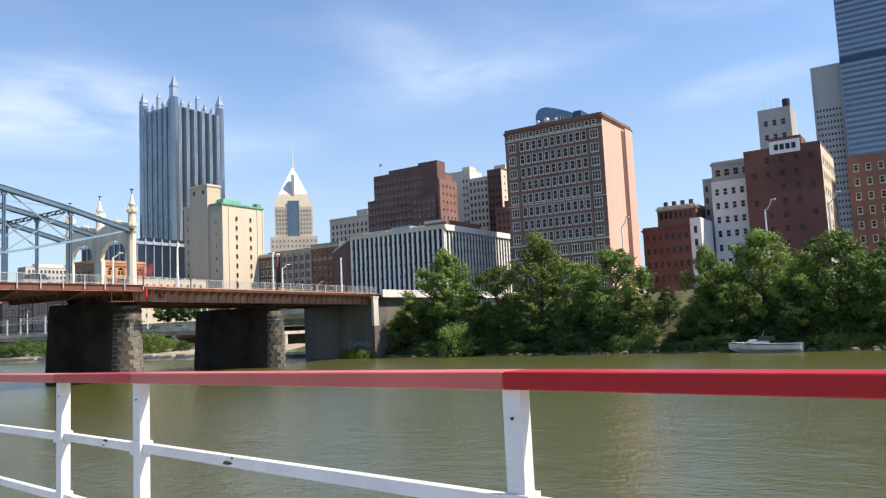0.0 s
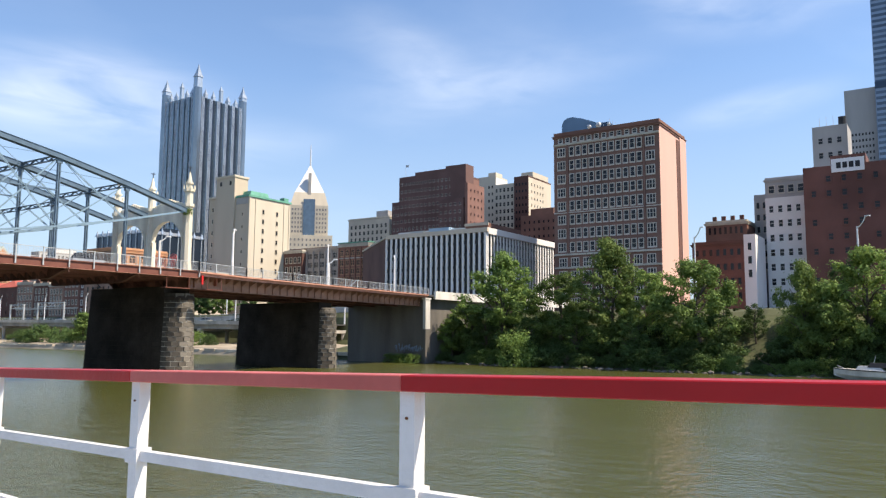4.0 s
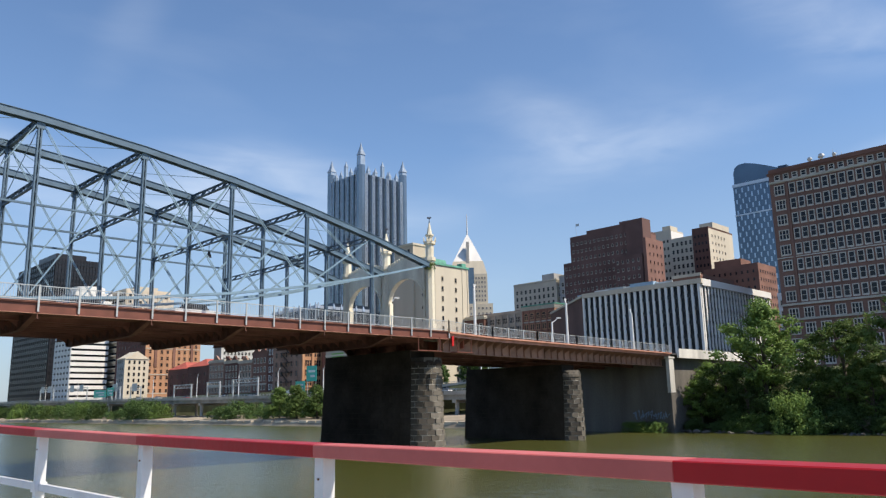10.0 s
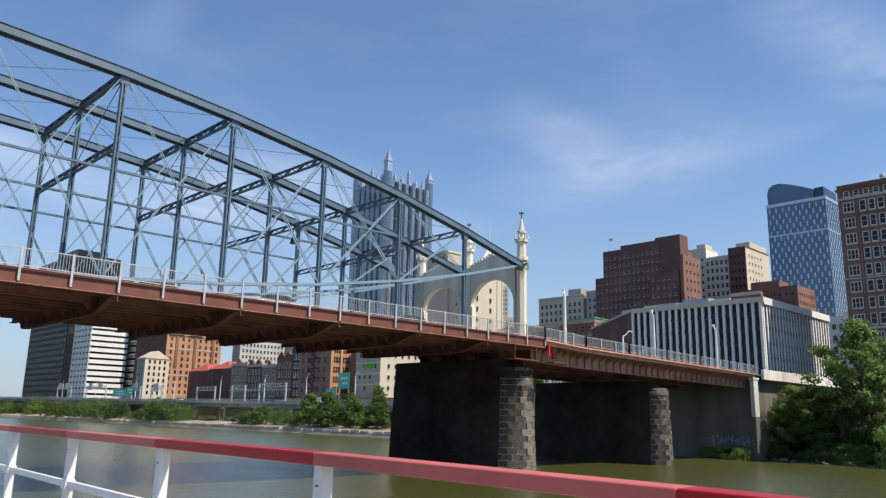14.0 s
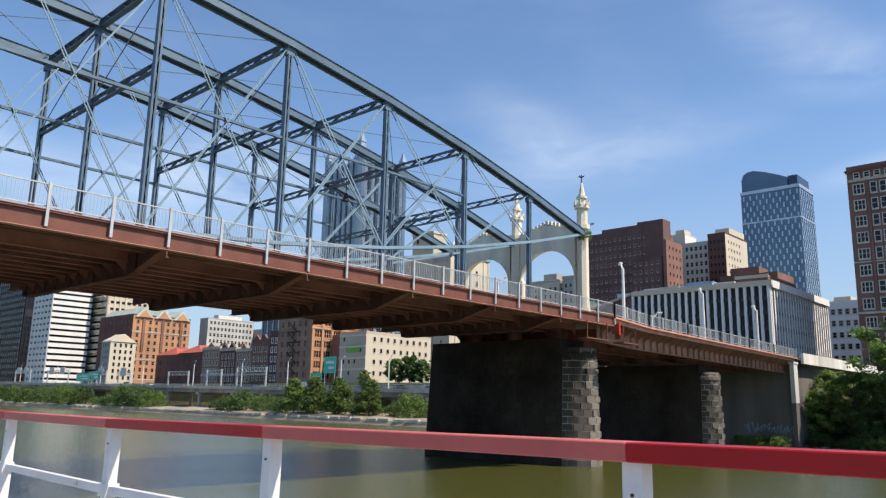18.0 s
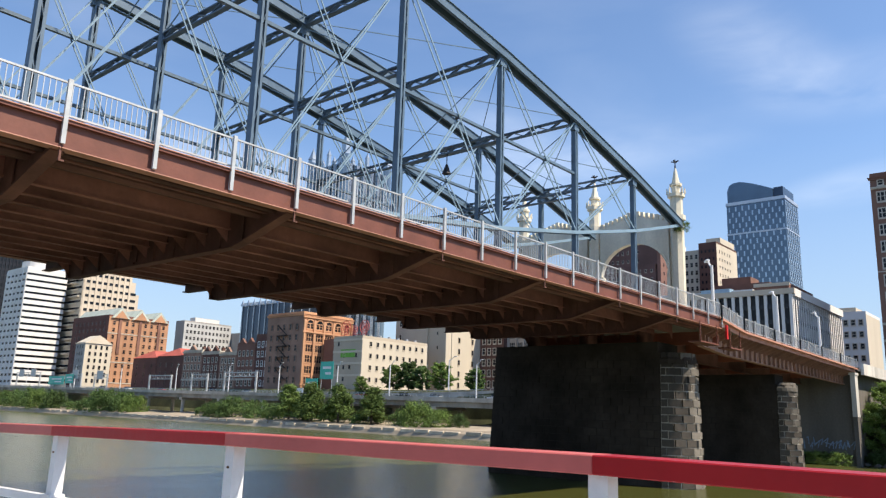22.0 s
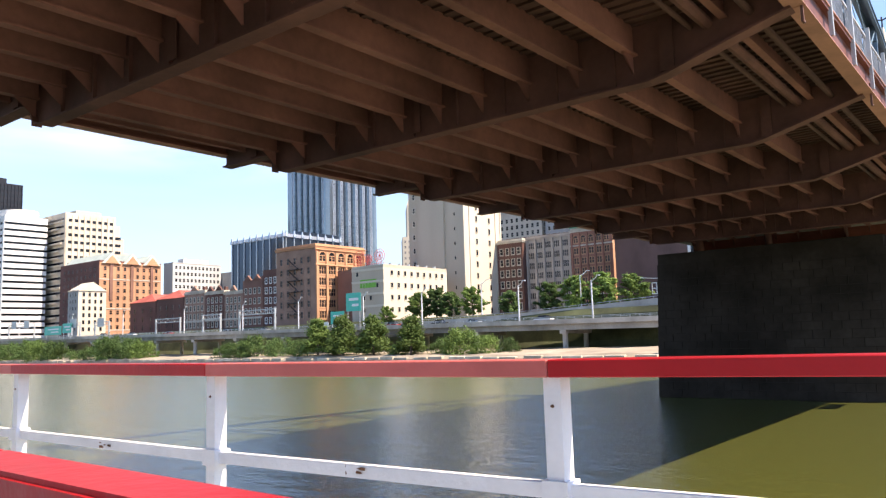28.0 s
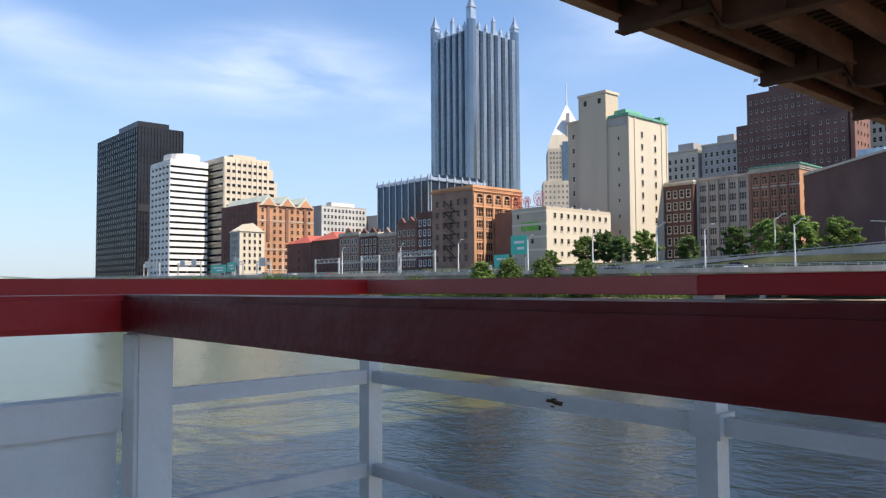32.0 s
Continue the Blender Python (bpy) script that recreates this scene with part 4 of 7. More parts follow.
for k in range(-4, 65):
    c, d = rail_at(post_y(k)), rail_at(post_y(k + 1))
    bm = bmesh.new()
    beam(bm, c - Vector((0, 0, 0.027)), d - Vector((0, 0, 0.027)), 0.11, 0.048)
    bmesh.ops.bevel(bm, geom=bm.edges[:], offset=0.003, segments=1, affect="EDGES")
    # even bays take the paler red
    part("top_rail", bm, RED_PAINT if k % 2 else PALE_RED, boat, "glossy red top rail" if k % 2 else "pale red top rail")
    bm = bmesh.new()
    tube(bm, (c.x - 0.027, c.y, c.z - 0.13), (c.x - 0.033, c.y, c.z - 0.13), 0.005, 0.004, 8)
    part("bolt", bm, RUST_SPOT, boat)
    bm = bmesh.new()
    box(bm, c.x - 0.027, c.x + 0.027, c.y - 0.027, c.y + 0.027, c.z - 1.1, c.z - 0.052)
    for z in (-0.36, -0.70):
        box(bm, c.x - 0.036, c.x + 0.036, c.y - 0.04, c.y + 0.04, c.z + z - 0.03, c.z + z + 0.03)
    part("rail_post", bm, WHITE_PAINT, boat, "white painted rail post")
    for z in (-0.36, -0.70):
        bm = bmesh.new()
        beam(bm, c + Vector((0, 0.03, z)), d + Vector((0, -0.03, z)), 0.036, 0.042)
        part("lower_rail", bm, WHITE_PAINT, boat)
        if rng.random() < 0.4:
            k = rng.uniform(0.2, 0.8)
            s = c + (d - c) * k + Vector((0, 0, z))
            bm = bmesh.new()
            for q in range(4):
                w, e, up = rng.uniform(0.008, 0.03), s.y + rng.uniform(-0.05, 0.05), rng.uniform(-0.012, 0.016)
                bm.faces.new([bm.verts.new((s.x - 0.0195, e + w * math.cos(a) * (1 + 0.4 * math.sin(3 * a + q)), s.z + up + 0.3 * w * math.sin(a))) for a in (0.3, 1.2, 2.2, 3.3, 4.1, 5.4)])
            part("rust_patch", bm, RUST_SPOT, boat, "flaking rust patch")
    bm = bmesh.new()
    v = [bm.verts.new(p) for p in ((c.x - 2.9, c.y, c.z - 1.1), (c.x + 0.12, c.y, c.z - 1.1), (d.x + 0.12, d.y, d.z - 1.1), (d.x - 2.9, d.y, d.z - 1.1))]
    w = [bm.verts.new((u.co.x, u.co.y, u.co.z - 0.12)) for u in v]
    bm.faces.new(v)
    bm.faces.new(w[::-1])
    for i in range(4):
        bm.faces.new((v[i], v[(i + 1) % 4], w[(i + 1) % 4], w[i]))
    part("deck_plank", bm, DECK_GREY, boat)
    bm = bmesh.new()
    v = [bm.verts.new(p) for p in ((c.x - 2.8, c.y, -0.6), (c.x, c.y, -0.6), (d.x, d.y, -0.6), (d.x - 2.8, d.y, -0.6))]
    w = [bm.verts.new(p) for p in ((c.x - 2.85, c.y, c.z - 1.22), (c.x + 0.06, c.y, c.z - 1.22), (d.x + 0.06, d.y, d.z - 1.22), (d.x - 2.85, d.y, d.z - 1.22))]
    for i in range(4):
        bm.faces.new((v[i], v[(i + 1) % 4], w[(i + 1) % 4], w[i]))
    part("hull_plate", bm, WHITE_PAINT, boat)

# inner gate rail beside the last part of the way
INNER_Z = 4.948


def inner_x(y):
    return 0.49 - 0.05 * smooth(67, 70, y) + 0.22 * smooth(71, 79.5, y)


INNER_Y = (65.6, 67.5, 70.67, 73.9, 76.92, 79.85)
INNER_SAG = (0.052, 0.040, 0.022, 0.005, 0.0, 0.0)
for i, (ya, yb) in enumerate(zip(INNER_Y, INNER_Y[1:])):
    z = INNER_Z - 0.026 - INNER_SAG[i]
    bm = bmesh.new()
    beam(bm, (inner_x(ya), ya, z), (inner_x(yb), yb, INNER_Z - 0.026 - INNER_SAG[i + 1]), 0.10, 0.052)
    bmesh.ops.bevel(bm, geom=bm.edges[:], offset=0.007, segments=2, affect="EDGES")
    # past y 73 a darker red paints in the shade under the bridge
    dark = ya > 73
    part("inner_top_rail", bm, SHADED_RED if dark else RED_PAINT, boat, "inner rail in red darkened for the bridge shade" if dark else "glossy red inner rail")
    bm = bmesh.new()
    box(bm, inner_x(ya) - 0.028, inner_x(ya) + 0.028, ya - 0.028, ya + 0.028, 3.88, z - 0.027)
    bmesh.ops.bevel(bm, geom=bm.edges[:], offset=0.005, segments=2, affect="EDGES")
    part("inner_post", bm, WHITE_PAINT, boat)

# the bow end of both rails
bow = post_y(65)
corner = rail_at(bow)
bm = bmesh.new()
box(bm, corner.x - 0.03, corner.x + 0.03, bow - 0.03, bow + 0.03, corner.z - 1.1, corner.z - 0.056)
part("corner_post", bm, WHITE_PAINT, boat, "white corner post at the bow")
for i, (z, w, h, mt, nm) in enumerate(((-0.027, 0.11, 0.054, RED_PAINT, "bow_top_rail"), (-0.36, 0.04, 0.05, WHITE_PAINT, "bow_lower_rail"), (-0.70, 0.04, 0.05, WHITE_PAINT, "bow_lower_rail"))):
    bm = bmesh.new()
    beam(bm, (corner.x + (0.055 if i == 0 else -0.03), bow, corner.z + z), (corner.x - 2.9, bow, corner.z + z), w, h)
    part(nm, bm, mt, boat)
for x in (-1.45, -2.9):
    bm = bmesh.new()
    box(bm, corner.x + x - 0.03, corner.x + x + 0.03, bow - 0.03, bow + 0.03, corner.z - 1.1, corner.z - 0.056)
    part("rail_post", bm, WHITE_PAINT, boat)
IX, IY = inner_x(79.85), 79.85
bm = bmesh.new()
beam(bm, (IX + 0.05, IY + 0.02, INNER_Z - 0.026), (IX - 2.0, IY + 0.02, INNER_Z - 0.026), 0.10, 0.052)
bmesh.ops.bevel(bm, geom=bm.edges[:], offset=0.007, segments=2, affect="EDGES")
part("inner_bow_rail", bm, RED_PAINT, boat)
bm = bmesh.new()
box(bm, IX - 0.028, IX + 0.028, IY - 0.028, IY + 0.028, 3.88, INNER_Z - 0.053)
bmesh.ops.bevel(bm, geom=bm.edges[:], offset=0.005, segments=2, affect="EDGES")
part("inner_post", bm, WHITE_PAINT, boat)
for z0, z1 in ((3.90, 4.42), (4.43, 4.80)):
    bm = bmesh.new()
    box(bm, IX - 2.0, IX - 0.03, IY + 0.04, IY + 0.06, z0, z1)
    box(bm, IX - 2.0, IX - 0.03, IY + 0.02, IY + 0.04, z1 - 0.05, z1)
    part("side_panel", bm, WHITE_PAINT, boat, "white sheet metal rail panel")
# small moored boat under the trees
mooring = thing("motor_boat", "pale grey motor boat with a low cabin moored under the trees", "boat", at=(107.0, 0.2, 0))


def hull_ring(k):
    """Half-breadth, sheer and keel height at k from bow (0) to stern (1)."""
    half = 1.35 * math.sin(min(1.0, k * 1.55) * math.pi / 2) ** 0.8
    return half, 1.45 - 0.55 * k + 0.25 * k * k, -0.35 + 0.9 * (1 - min(1, k * 2.2)) ** 2


LENGTH = 9.4
bm = bmesh.new()
rows = []
for i in range(13):
    k = i / 12
    half, sheer, keel = hull_ring(k)
    y = LENGTH * (0.5 - k)
    rows.append([bm.verts.new((x, y, z)) for x, z in ((-half, sheer), (-half * 0.92, sheer * 0.45 + keel * 0.3), (0, keel), (half * 0.92, sheer * 0.45 + keel * 0.3), (half, sheer))])
for p, q in zip(rows, rows[1:]):
    for i in range(4):
        bm.faces.new((p[i], p[i + 1], q[i + 1], q[i]))
    bm.faces.new((p[4], p[0], q[0], q[4]))
bm.faces.new(rows[-1])
part("hull", bm, CONCRETE_WHITE, mooring, "weathered off-white hull")
bm = bmesh.new()
rims = [(*hull_ring(i / 12), LENGTH * (0.5 - i / 12)) for i in range(13)]
for p, q in zip(rims, rims[1:]):
    for side in (-1, 1):
        beam(bm, (side * (p[0] + 0.02), p[3], p[1] - 0.1), (side * (q[0] + 0.02), q[3], q[1] - 0.1), 0.06, 0.1)
part("rub_rail", bm, DARK, mooring)
bm = bmesh.new()
prism(bm, [(-0.95, 2.3), (0.95, 2.3), (1.05, -1.0), (-1.05, -1.0)], 1.15, 1.75, 0.72)
part("cabin", bm, GALV, mooring, "grey low cabin")
bm = bmesh.new()
prism(bm, [(-0.8, 0.9), (0.8, 0.9), (0.95, -1.6), (-0.95, -1.6)], 1.6, 2.15, 0.7)
part("windscreen", bm, DARK, mooring, "dark windscreen")
bm = bmesh.new()
tube(bm, (0, 0.2, 2.1), (0, -0.1, 3.1), 0.04, 0.02, 6)
for x in (-0.9, 0.9):
    tube(bm, (x, 3.0, 1.1), (x * 0.5, 4.2, 1.75), 0.025, 0.025, 5)
    tube(bm, (x * 1.05, 1.6, 1.0), (x * 1.05, 1.6, 1.7), 0.025, 0.025, 5)
part("rails_and_mast", bm, GALV, mooring)

# ---- the city ----
GLASS = glazing("dark_window_glass", (0.018, 0.020, 0.024), 0.12, 0.35, 0.28)
PALE_GLASS = glazing("pale_window_glass", (0.20, 0.20, 0.21), 0.15, 0.2, 0.4)
GLASS_BLUE = glazing("blue_window_glass", (0.06, 0.10, 0.15), 0.05)
TRIM = material("pale_stone_trim", (0.50, 0.46, 0.38), 0.8, 0.12, 0.5, 6, 0.1)
WHITE_TRIM = material("white_trim", (0.72, 0.71, 0.67), 0.75, 0.08, 0.5, 6, 0.08)
BRICK_BROWN = material("brown_brick", (0.22, 0.115, 0.085), 0.9, 0.16, 0.12, 3, 0.2)
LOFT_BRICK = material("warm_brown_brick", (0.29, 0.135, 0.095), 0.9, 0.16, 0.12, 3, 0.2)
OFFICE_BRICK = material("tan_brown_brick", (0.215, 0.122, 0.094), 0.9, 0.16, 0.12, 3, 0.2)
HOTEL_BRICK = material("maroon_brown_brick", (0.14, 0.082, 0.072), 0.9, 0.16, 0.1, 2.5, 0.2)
HOTEL_LIT = material("sunlit_hotel_brick", (0.23, 0.125, 0.10), 0.9, 0.14, 0.1, 2.5, 0.2)
SPIRE_GLASS = material("pale_spire_glass", (0.46, 0.52, 0.56), 0.22, 0.1, 0.2, 1, 0.0, metal=0.5)
LOFT_STONE = material("grey_brown_loft_stone", (0.42, 0.355, 0.295), 0.88, 0.14, 0.2, 3, 0.2)
BRICK_DARK = material("dark_brown_brick", (0.135, 0.068, 0.053), 0.9, 0.16, 0.12, 3, 0.2)
BROWNSTONE = material("brownstone_front", (0.30, 0.19, 0.14), 0.9, 0.18, 0.2, 3, 0.2)
BRICK_RED = material("red_brick", (0.165, 0.076, 0.06), 0.9, 0.16, 0.12, 3, 0.2)
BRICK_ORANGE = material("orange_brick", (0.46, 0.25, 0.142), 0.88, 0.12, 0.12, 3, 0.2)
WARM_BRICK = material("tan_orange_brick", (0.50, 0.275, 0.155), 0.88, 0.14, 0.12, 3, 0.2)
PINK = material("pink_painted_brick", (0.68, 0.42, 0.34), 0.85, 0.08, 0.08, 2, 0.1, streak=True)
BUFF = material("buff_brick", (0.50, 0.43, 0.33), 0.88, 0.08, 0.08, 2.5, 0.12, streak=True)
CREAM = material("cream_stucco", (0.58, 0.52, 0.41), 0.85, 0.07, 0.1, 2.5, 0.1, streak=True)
GREY_STONE = material("grey_limestone", (0.38, 0.37, 0.35), 0.88, 0.12, 0.1, 3, 0.15, streak=True)
PALE_GREY = material("pale_grey_panel", (0.52, 0.53, 0.52), 0.85, 0.08, 0.1, 3, 0.1)
WHITE_WALL = material("white_wall", (0.74, 0.73, 0.70), 0.8, 0.06, 0.1, 3, 0.08, streak=True)
TAN = material("tan_precast", (0.60, 0.52, 0.41), 0.85, 0.08, 0.1, 3, 0.1)
BLACK_STEEL = material("black_steel_cladding", (0.028, 0.028, 0.032), 0.35, 0.12, 0.1, 2, 0.03, metal=0.3)
COPPER = material("green_copper", (0.12, 0.34, 0.25), 0.7, 0.15, 0.4, 4, 0.1)
ROOF_GREY = material("roof_gravel", (0.22, 0.21, 0.20), 0.95, 0.15, 0.3, 5, 0.1)
ROOF_RED = material("red_roof", (0.42, 0.10, 0.07), 0.8, 0.12, 0.3, 5, 0.1)
SIGN_RED = material("sign_red", (0.62, 0.12, 0.10), 0.6, 0.1, 1, 6, 0)
ROOF_PALE = material("pale_green_roof", (0.46, 0.51, 0.44), 0.7, 0.1, 0.3, 5, 0.1)
PPG_GLASS = material("mirror_glass_cladding", (0.25, 0.29, 0.31), 0.14, 0.1, 0.05, 0.6, 0.03, metal=0.75)
PPG_DARK = material("dark_mirror_glass", (0.05, 0.07, 0.10), 0.12, 0.1, 0.05, 0.6, 0.03, metal=0.6)
SILVER = material("silver_mullion", (0.55, 0.58, 0.62), 0.35, 0.06, 0.3, 4, 0.0, metal=0.6)
TOWER_GLASS = material("blue_curtain_glass", (0.12, 0.165, 0.21), 0.10, 0.12, 0.04, 0.5, 0.03, metal=0.6)
PANEL_LIGHT = material("pale_glass_panel", (0.50, 0.58, 0.65), 0.2, 0.1, 0.3, 2, 0.0, metal=0.5)
STEEL_BLUE = material("blue_grey_steel", (0.26, 0.33, 0.42), 0.4, 0.08, 0.05, 1, 0.03, metal=0.4)
BASE = 9.0

_windows = {}


def window_mesh(w, h, frame_mat, glass_mat, kind):
    """A window that faces -x, its foot at the origin: frame, sill, bars and a pane set back in it."""
    if w < 1.3 and kind == "single":
        kind = "thin"
    key = (w, h, frame_mat.name, glass_mat.name, kind)
    if key in _windows:
        return _windows[key]
    bm = bmesh.new()
    t = 0.22 if kind != "thin" else 0.09
    ys = [(-w / 2, t)]
    if kind in ("pair", "arch"):
        ys.append((-0.13, 0.26))
    if kind == "triple":
        ys += [(-w / 6 - 0.09, 0.18), (w / 6 - 0.09, 0.18)]
    ys.append((w / 2 - t, t))
    zs = [(-0.18, 0.18 + t)] + ([(h * 0.52 - 0.05, 0.10)] if kind != "thin" else []) + [(h - t, t)]
    gy = sorted({round(v, 4) for a, b in ys for v in (a, a + b)})
    gz = sorted({round(v, 4) for a, b in zs for v in (a, a + b)})
    grid = {(i, j, x): bm.verts.new((x, y, z)) for i, y in enumerate(gy) for j, z in enumerate(gz) for x in (-0.14, 0.0)}
    full = lambda i, j: 0 <= i < len(gy) - 1 and 0 <= j < len(gz) - 1 and (i % 2 == 0 or j % 2 == 0)
    for i in range(len(gy) - 1):
        for j in range(len(gz) - 1):
            if not full(i, j):
                continue
            bm.faces.new([grid[a, b, -0.14] for a, b in ((i, j), (i, j + 1), (i + 1, j + 1), (i + 1, j))])
            for (di, dj), (p, q) in (((-1, 0), ((i, j), (i, j + 1))), ((1, 0), ((i + 1, j), (i + 1, j + 1))), ((0, -1), ((i, j), (i + 1, j))), ((0, 1), ((i, j + 1), (i + 1, j + 1)))):
                if not full(i + di, j + dj):
                    bm.faces.new((grid[(*p, -0.14)], grid[(*q, -0.14)], grid[(*q, 0.0)], grid[(*p, 0.0)]))
    if kind == "arch":
        n = 8
        ring = [[bm.verts.new((x, rr * w / 2 * math.cos(math.pi * i / n), h + rr * w / 2.4 * math.sin(math.pi * i / n))) for x, rr in ((0.0, 1.12), (-0.25, 1.12), (-0.25, 0.86), (0.0, 0.86))] for i in range(n + 1)]
        for a, b in zip(ring, ring[1:]):
            for q in range(3):
                bm.faces.new((a[q], a[q + 1], b[q + 1], b[q]))
    k = len(bm.faces)
    box(bm, -0.03, 0.0, -w / 2 + t, w / 2 - t, t, h - t)
    if kind == "arch":
        for i in range(6):
            a = i / 6
            hw = w / 2.2 * math.sqrt(max(0, 1 - a * a))
            box(bm, -0.03, 0.0, -hw, hw, h + w / 2.4 * a, h + w / 2.4 * (a + 1 / 6) - 0.004)
    bm.faces.ensure_lookup_table()
    pane = bmesh.new()
    for f in bm.faces[k:]:
        pane.faces.new([pane.verts.new(v.co) for v in f.verts])
    bmesh.ops.delete(bm, geom=bm.faces[k:], context="FACES")
    _windows[key] = (mesh_of("window", bm, frame_mat), mesh_of("pane", pane, glass_mat))
    return _windows[key]


def facade(owner, side, plane, a0, a1, z0, z1, cols, rows, w, h, frame_mat=TRIM, glass_mat=GLASS, kind="single", skip=0.0, seed=1, name="window"):
    """Rows of windows on the -x face (side "x", a is y) or the -y face (side "y", a is x)."""
    me, pane = window_mesh(w, h, frame_mat, glass_mat, kind)
    split = (plane if side == "x" else a0) < 215 and (a0 if side == "x" else plane) < 300
    if not split:
        if (me.name, "whole") not in _windows:
            bm = bmesh.new()
            bm.from_mesh(me)
            k = len(bm.faces)
            bm.from_mesh(pane)
            bm.faces.ensure_lookup_table()
            for f in bm.faces[k:]:
                f.material_index = 1
            _windows[me.name, "whole"] = mesh_of("window", bm, frame_mat, glass_mat)
        me = _windows[me.name, "whole"]
    r = random.Random(seed)
    for j in range(rows):
        z = z0 + (z1 - z0) * (j + 0.5) / rows - h / 2
        for i in range(cols):
            if r.random() < skip:
                continue
            a = a0 + (a1 - a0) * (i + 0.5) / cols
            ob = piece(name, me, owner, pose(plane - 0.002, a, z) if side == "x" else pose(a, plane - 0.002, z, 0, 0, 90))
            if split:
                piece("pane", pane, ob, (0, 0, 0))


def building(name, label, x0, x1, y0, y1, top, wall, side_wall=None, roof=ROOF_GREY, parapet=0.9, cornice=None, base=BASE, category="building"):
    owner = thing(name, label, category)
    bm = bmesh.new()
    box(bm, x0, x1, y0, y1, base, top - parapet)
    ob = part("wall", bm, wall, owner)
    # -y faces take side_wall, mostly a lighter wall with sunlight in its colour
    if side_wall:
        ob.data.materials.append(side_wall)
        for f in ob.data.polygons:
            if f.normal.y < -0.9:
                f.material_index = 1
    bm = bmesh.new()
    box(bm, x0 + 0.3, x1 - 0.3, y0 + 0.3, y1 - 0.3, top - parapet, top - parapet + 0.12)
    part("roof", bm, roof, owner)
    bm = bmesh.new()
    for xa, xb, ya, yb in ((x0, x0 + 0.35, y0, y1), (x1 - 0.35, x1, y0, y1), (x0 + 0.35, x1 - 0.35, y0, y0 + 0.35), (x0 + 0.35, x1 - 0.35, y1 - 0.35, y1)):
        box(bm, xa, xb, ya, yb, top - parapet, top)
    part("parapet", bm, cornice or wall, owner)
    if cornice:
        bm = bmesh.new()
        for d, za, zb in ((0.25, -0.45, 0.02), (0.45, 0.02, 0.22)):
            box(bm, x0 - d, x0, y0 - d, y1 + d, top - parapet + za, top - parapet + zb)
            box(bm, x0, x1 + d, y0 - d, y0, top - parapet + za, top - parapet + zb)
        part("cornice", bm, cornice, owner)
    return owner


def block(owner, name, mat, *dims, label=""):
    bm = bmesh.new()
    box(bm, *dims)
    return part(name, bm, mat, owner, label)


def rooftop_unit(owner, x, y, z, sx, sy, sz, mat=ROOF_GREY):
    bm = bmesh.new()
    box(bm, x, x + sx, y, y + sy, z, z + sz)
    box(bm, x - 0.1, x + sx + 0.1, y - 0.1, y + sy + 0.1, z + sz, z + sz + 0.15)
    for i in range(4):
        box(bm, x - 0.06, x, y + sy * (i + 0.15) / 4, y + sy * (i + 0.85) / 4, z + sz * 0.2, z + sz * 0.8)
    part("rooftop_unit", bm, mat, owner)


# tall brick office block with a pink blank side
o = building("office_block", "tall brown brick office block with pale window trim and pink side", 188.6, 211.5, 52.2, 82.0, 61.0, OFFICE_BRICK, PINK, parapet=1.2, cornice=BRICK_BROWN)
PALE_FRAME = material("pale_window_frame", (0.56, 0.51, 0.44), 0.7, 0.1, 0.6, 6, 0.08)
facade(o, "x", 188.6, 56.6, 77.6, 27, 57.3, 11, 8, 1.5, 2.7, PALE_FRAME)
for ya in (53.0, 78.0):
    facade(o, "x", 188.6, ya, ya + 3.4, 27, 57.3, 1, 8, 2.5, 2.5, PALE_FRAME, kind="triple")
facade(o, "x", 188.6, 53.4, 81.0, 57.7, 59.6, 13, 1, 1.4, 1.5, PALE_FRAME)
facade(o, "x", 188.6, 53.2, 81.2, 12, 26.5, 8, 4, 2.4, 2.6, PALE_FRAME, kind="triple")
for z in (57.3, 26.6, 23.0):
    block(o, "belt_course", TRIM, 188.25, 188.6, 52.2, 82.0, z, z + 0.45)
for y in (56.1, 77.6):
    block(o, "brick_pier", OFFICE_BRICK, 188.3, 188.6, y, y + 0.5, 27.2, 57.2)
for i in (0, 3, 8):
    z = 27.0 + 30.3 * i / 8
    block(o, "sill_course", PALE_FRAME, 188.42, 188.6, 52.2, 82.0, z - 0.12, z + 0.12)
# flat dark strip paints the shade of a slot that isn't cut in
block(o, "side_slot_shade", BRICK_DARK, 203.0, 205.6, 52.08, 52.2, 12, 58.5, label="dark strip in place of a shaded slot in the side wall")
block(o, "side_return", PINK, 205.6, 211.4, 51.9, 52.2, 12, 59.6)
rooftop_unit(o, 196, 66, 60.1, 7, 10, 2.6, BRICK_DARK)
bm = bmesh.new()
for i in range(7):
    tube(bm, (197 + i * 0.8, 67 + i * 1.2, 62.7), (197 + i * 0.8, 67 + i * 1.2, 64.2 + (i % 3) * 0.8), 0.07, 0.04, 5)
part("antenna", bm, GALV, o, "cluster of roof antennas")
for q, (y, rad) in enumerate(((70.5, 0.8), (73.2, 0.6), (67.5, 0.5))):
    bm = bmesh.new()
    tube(bm, (193.0, y, 62.2 + rad), (192.4, y, 62.4 + rad), rad, rad * 0.55, 14)
    tube(bm, (193.2, y, 60.0), (193.2, y, 62.3 + rad), 0.12, 0.1, 6)
    part("dish", bm, GALV, o, "pale roof dish")

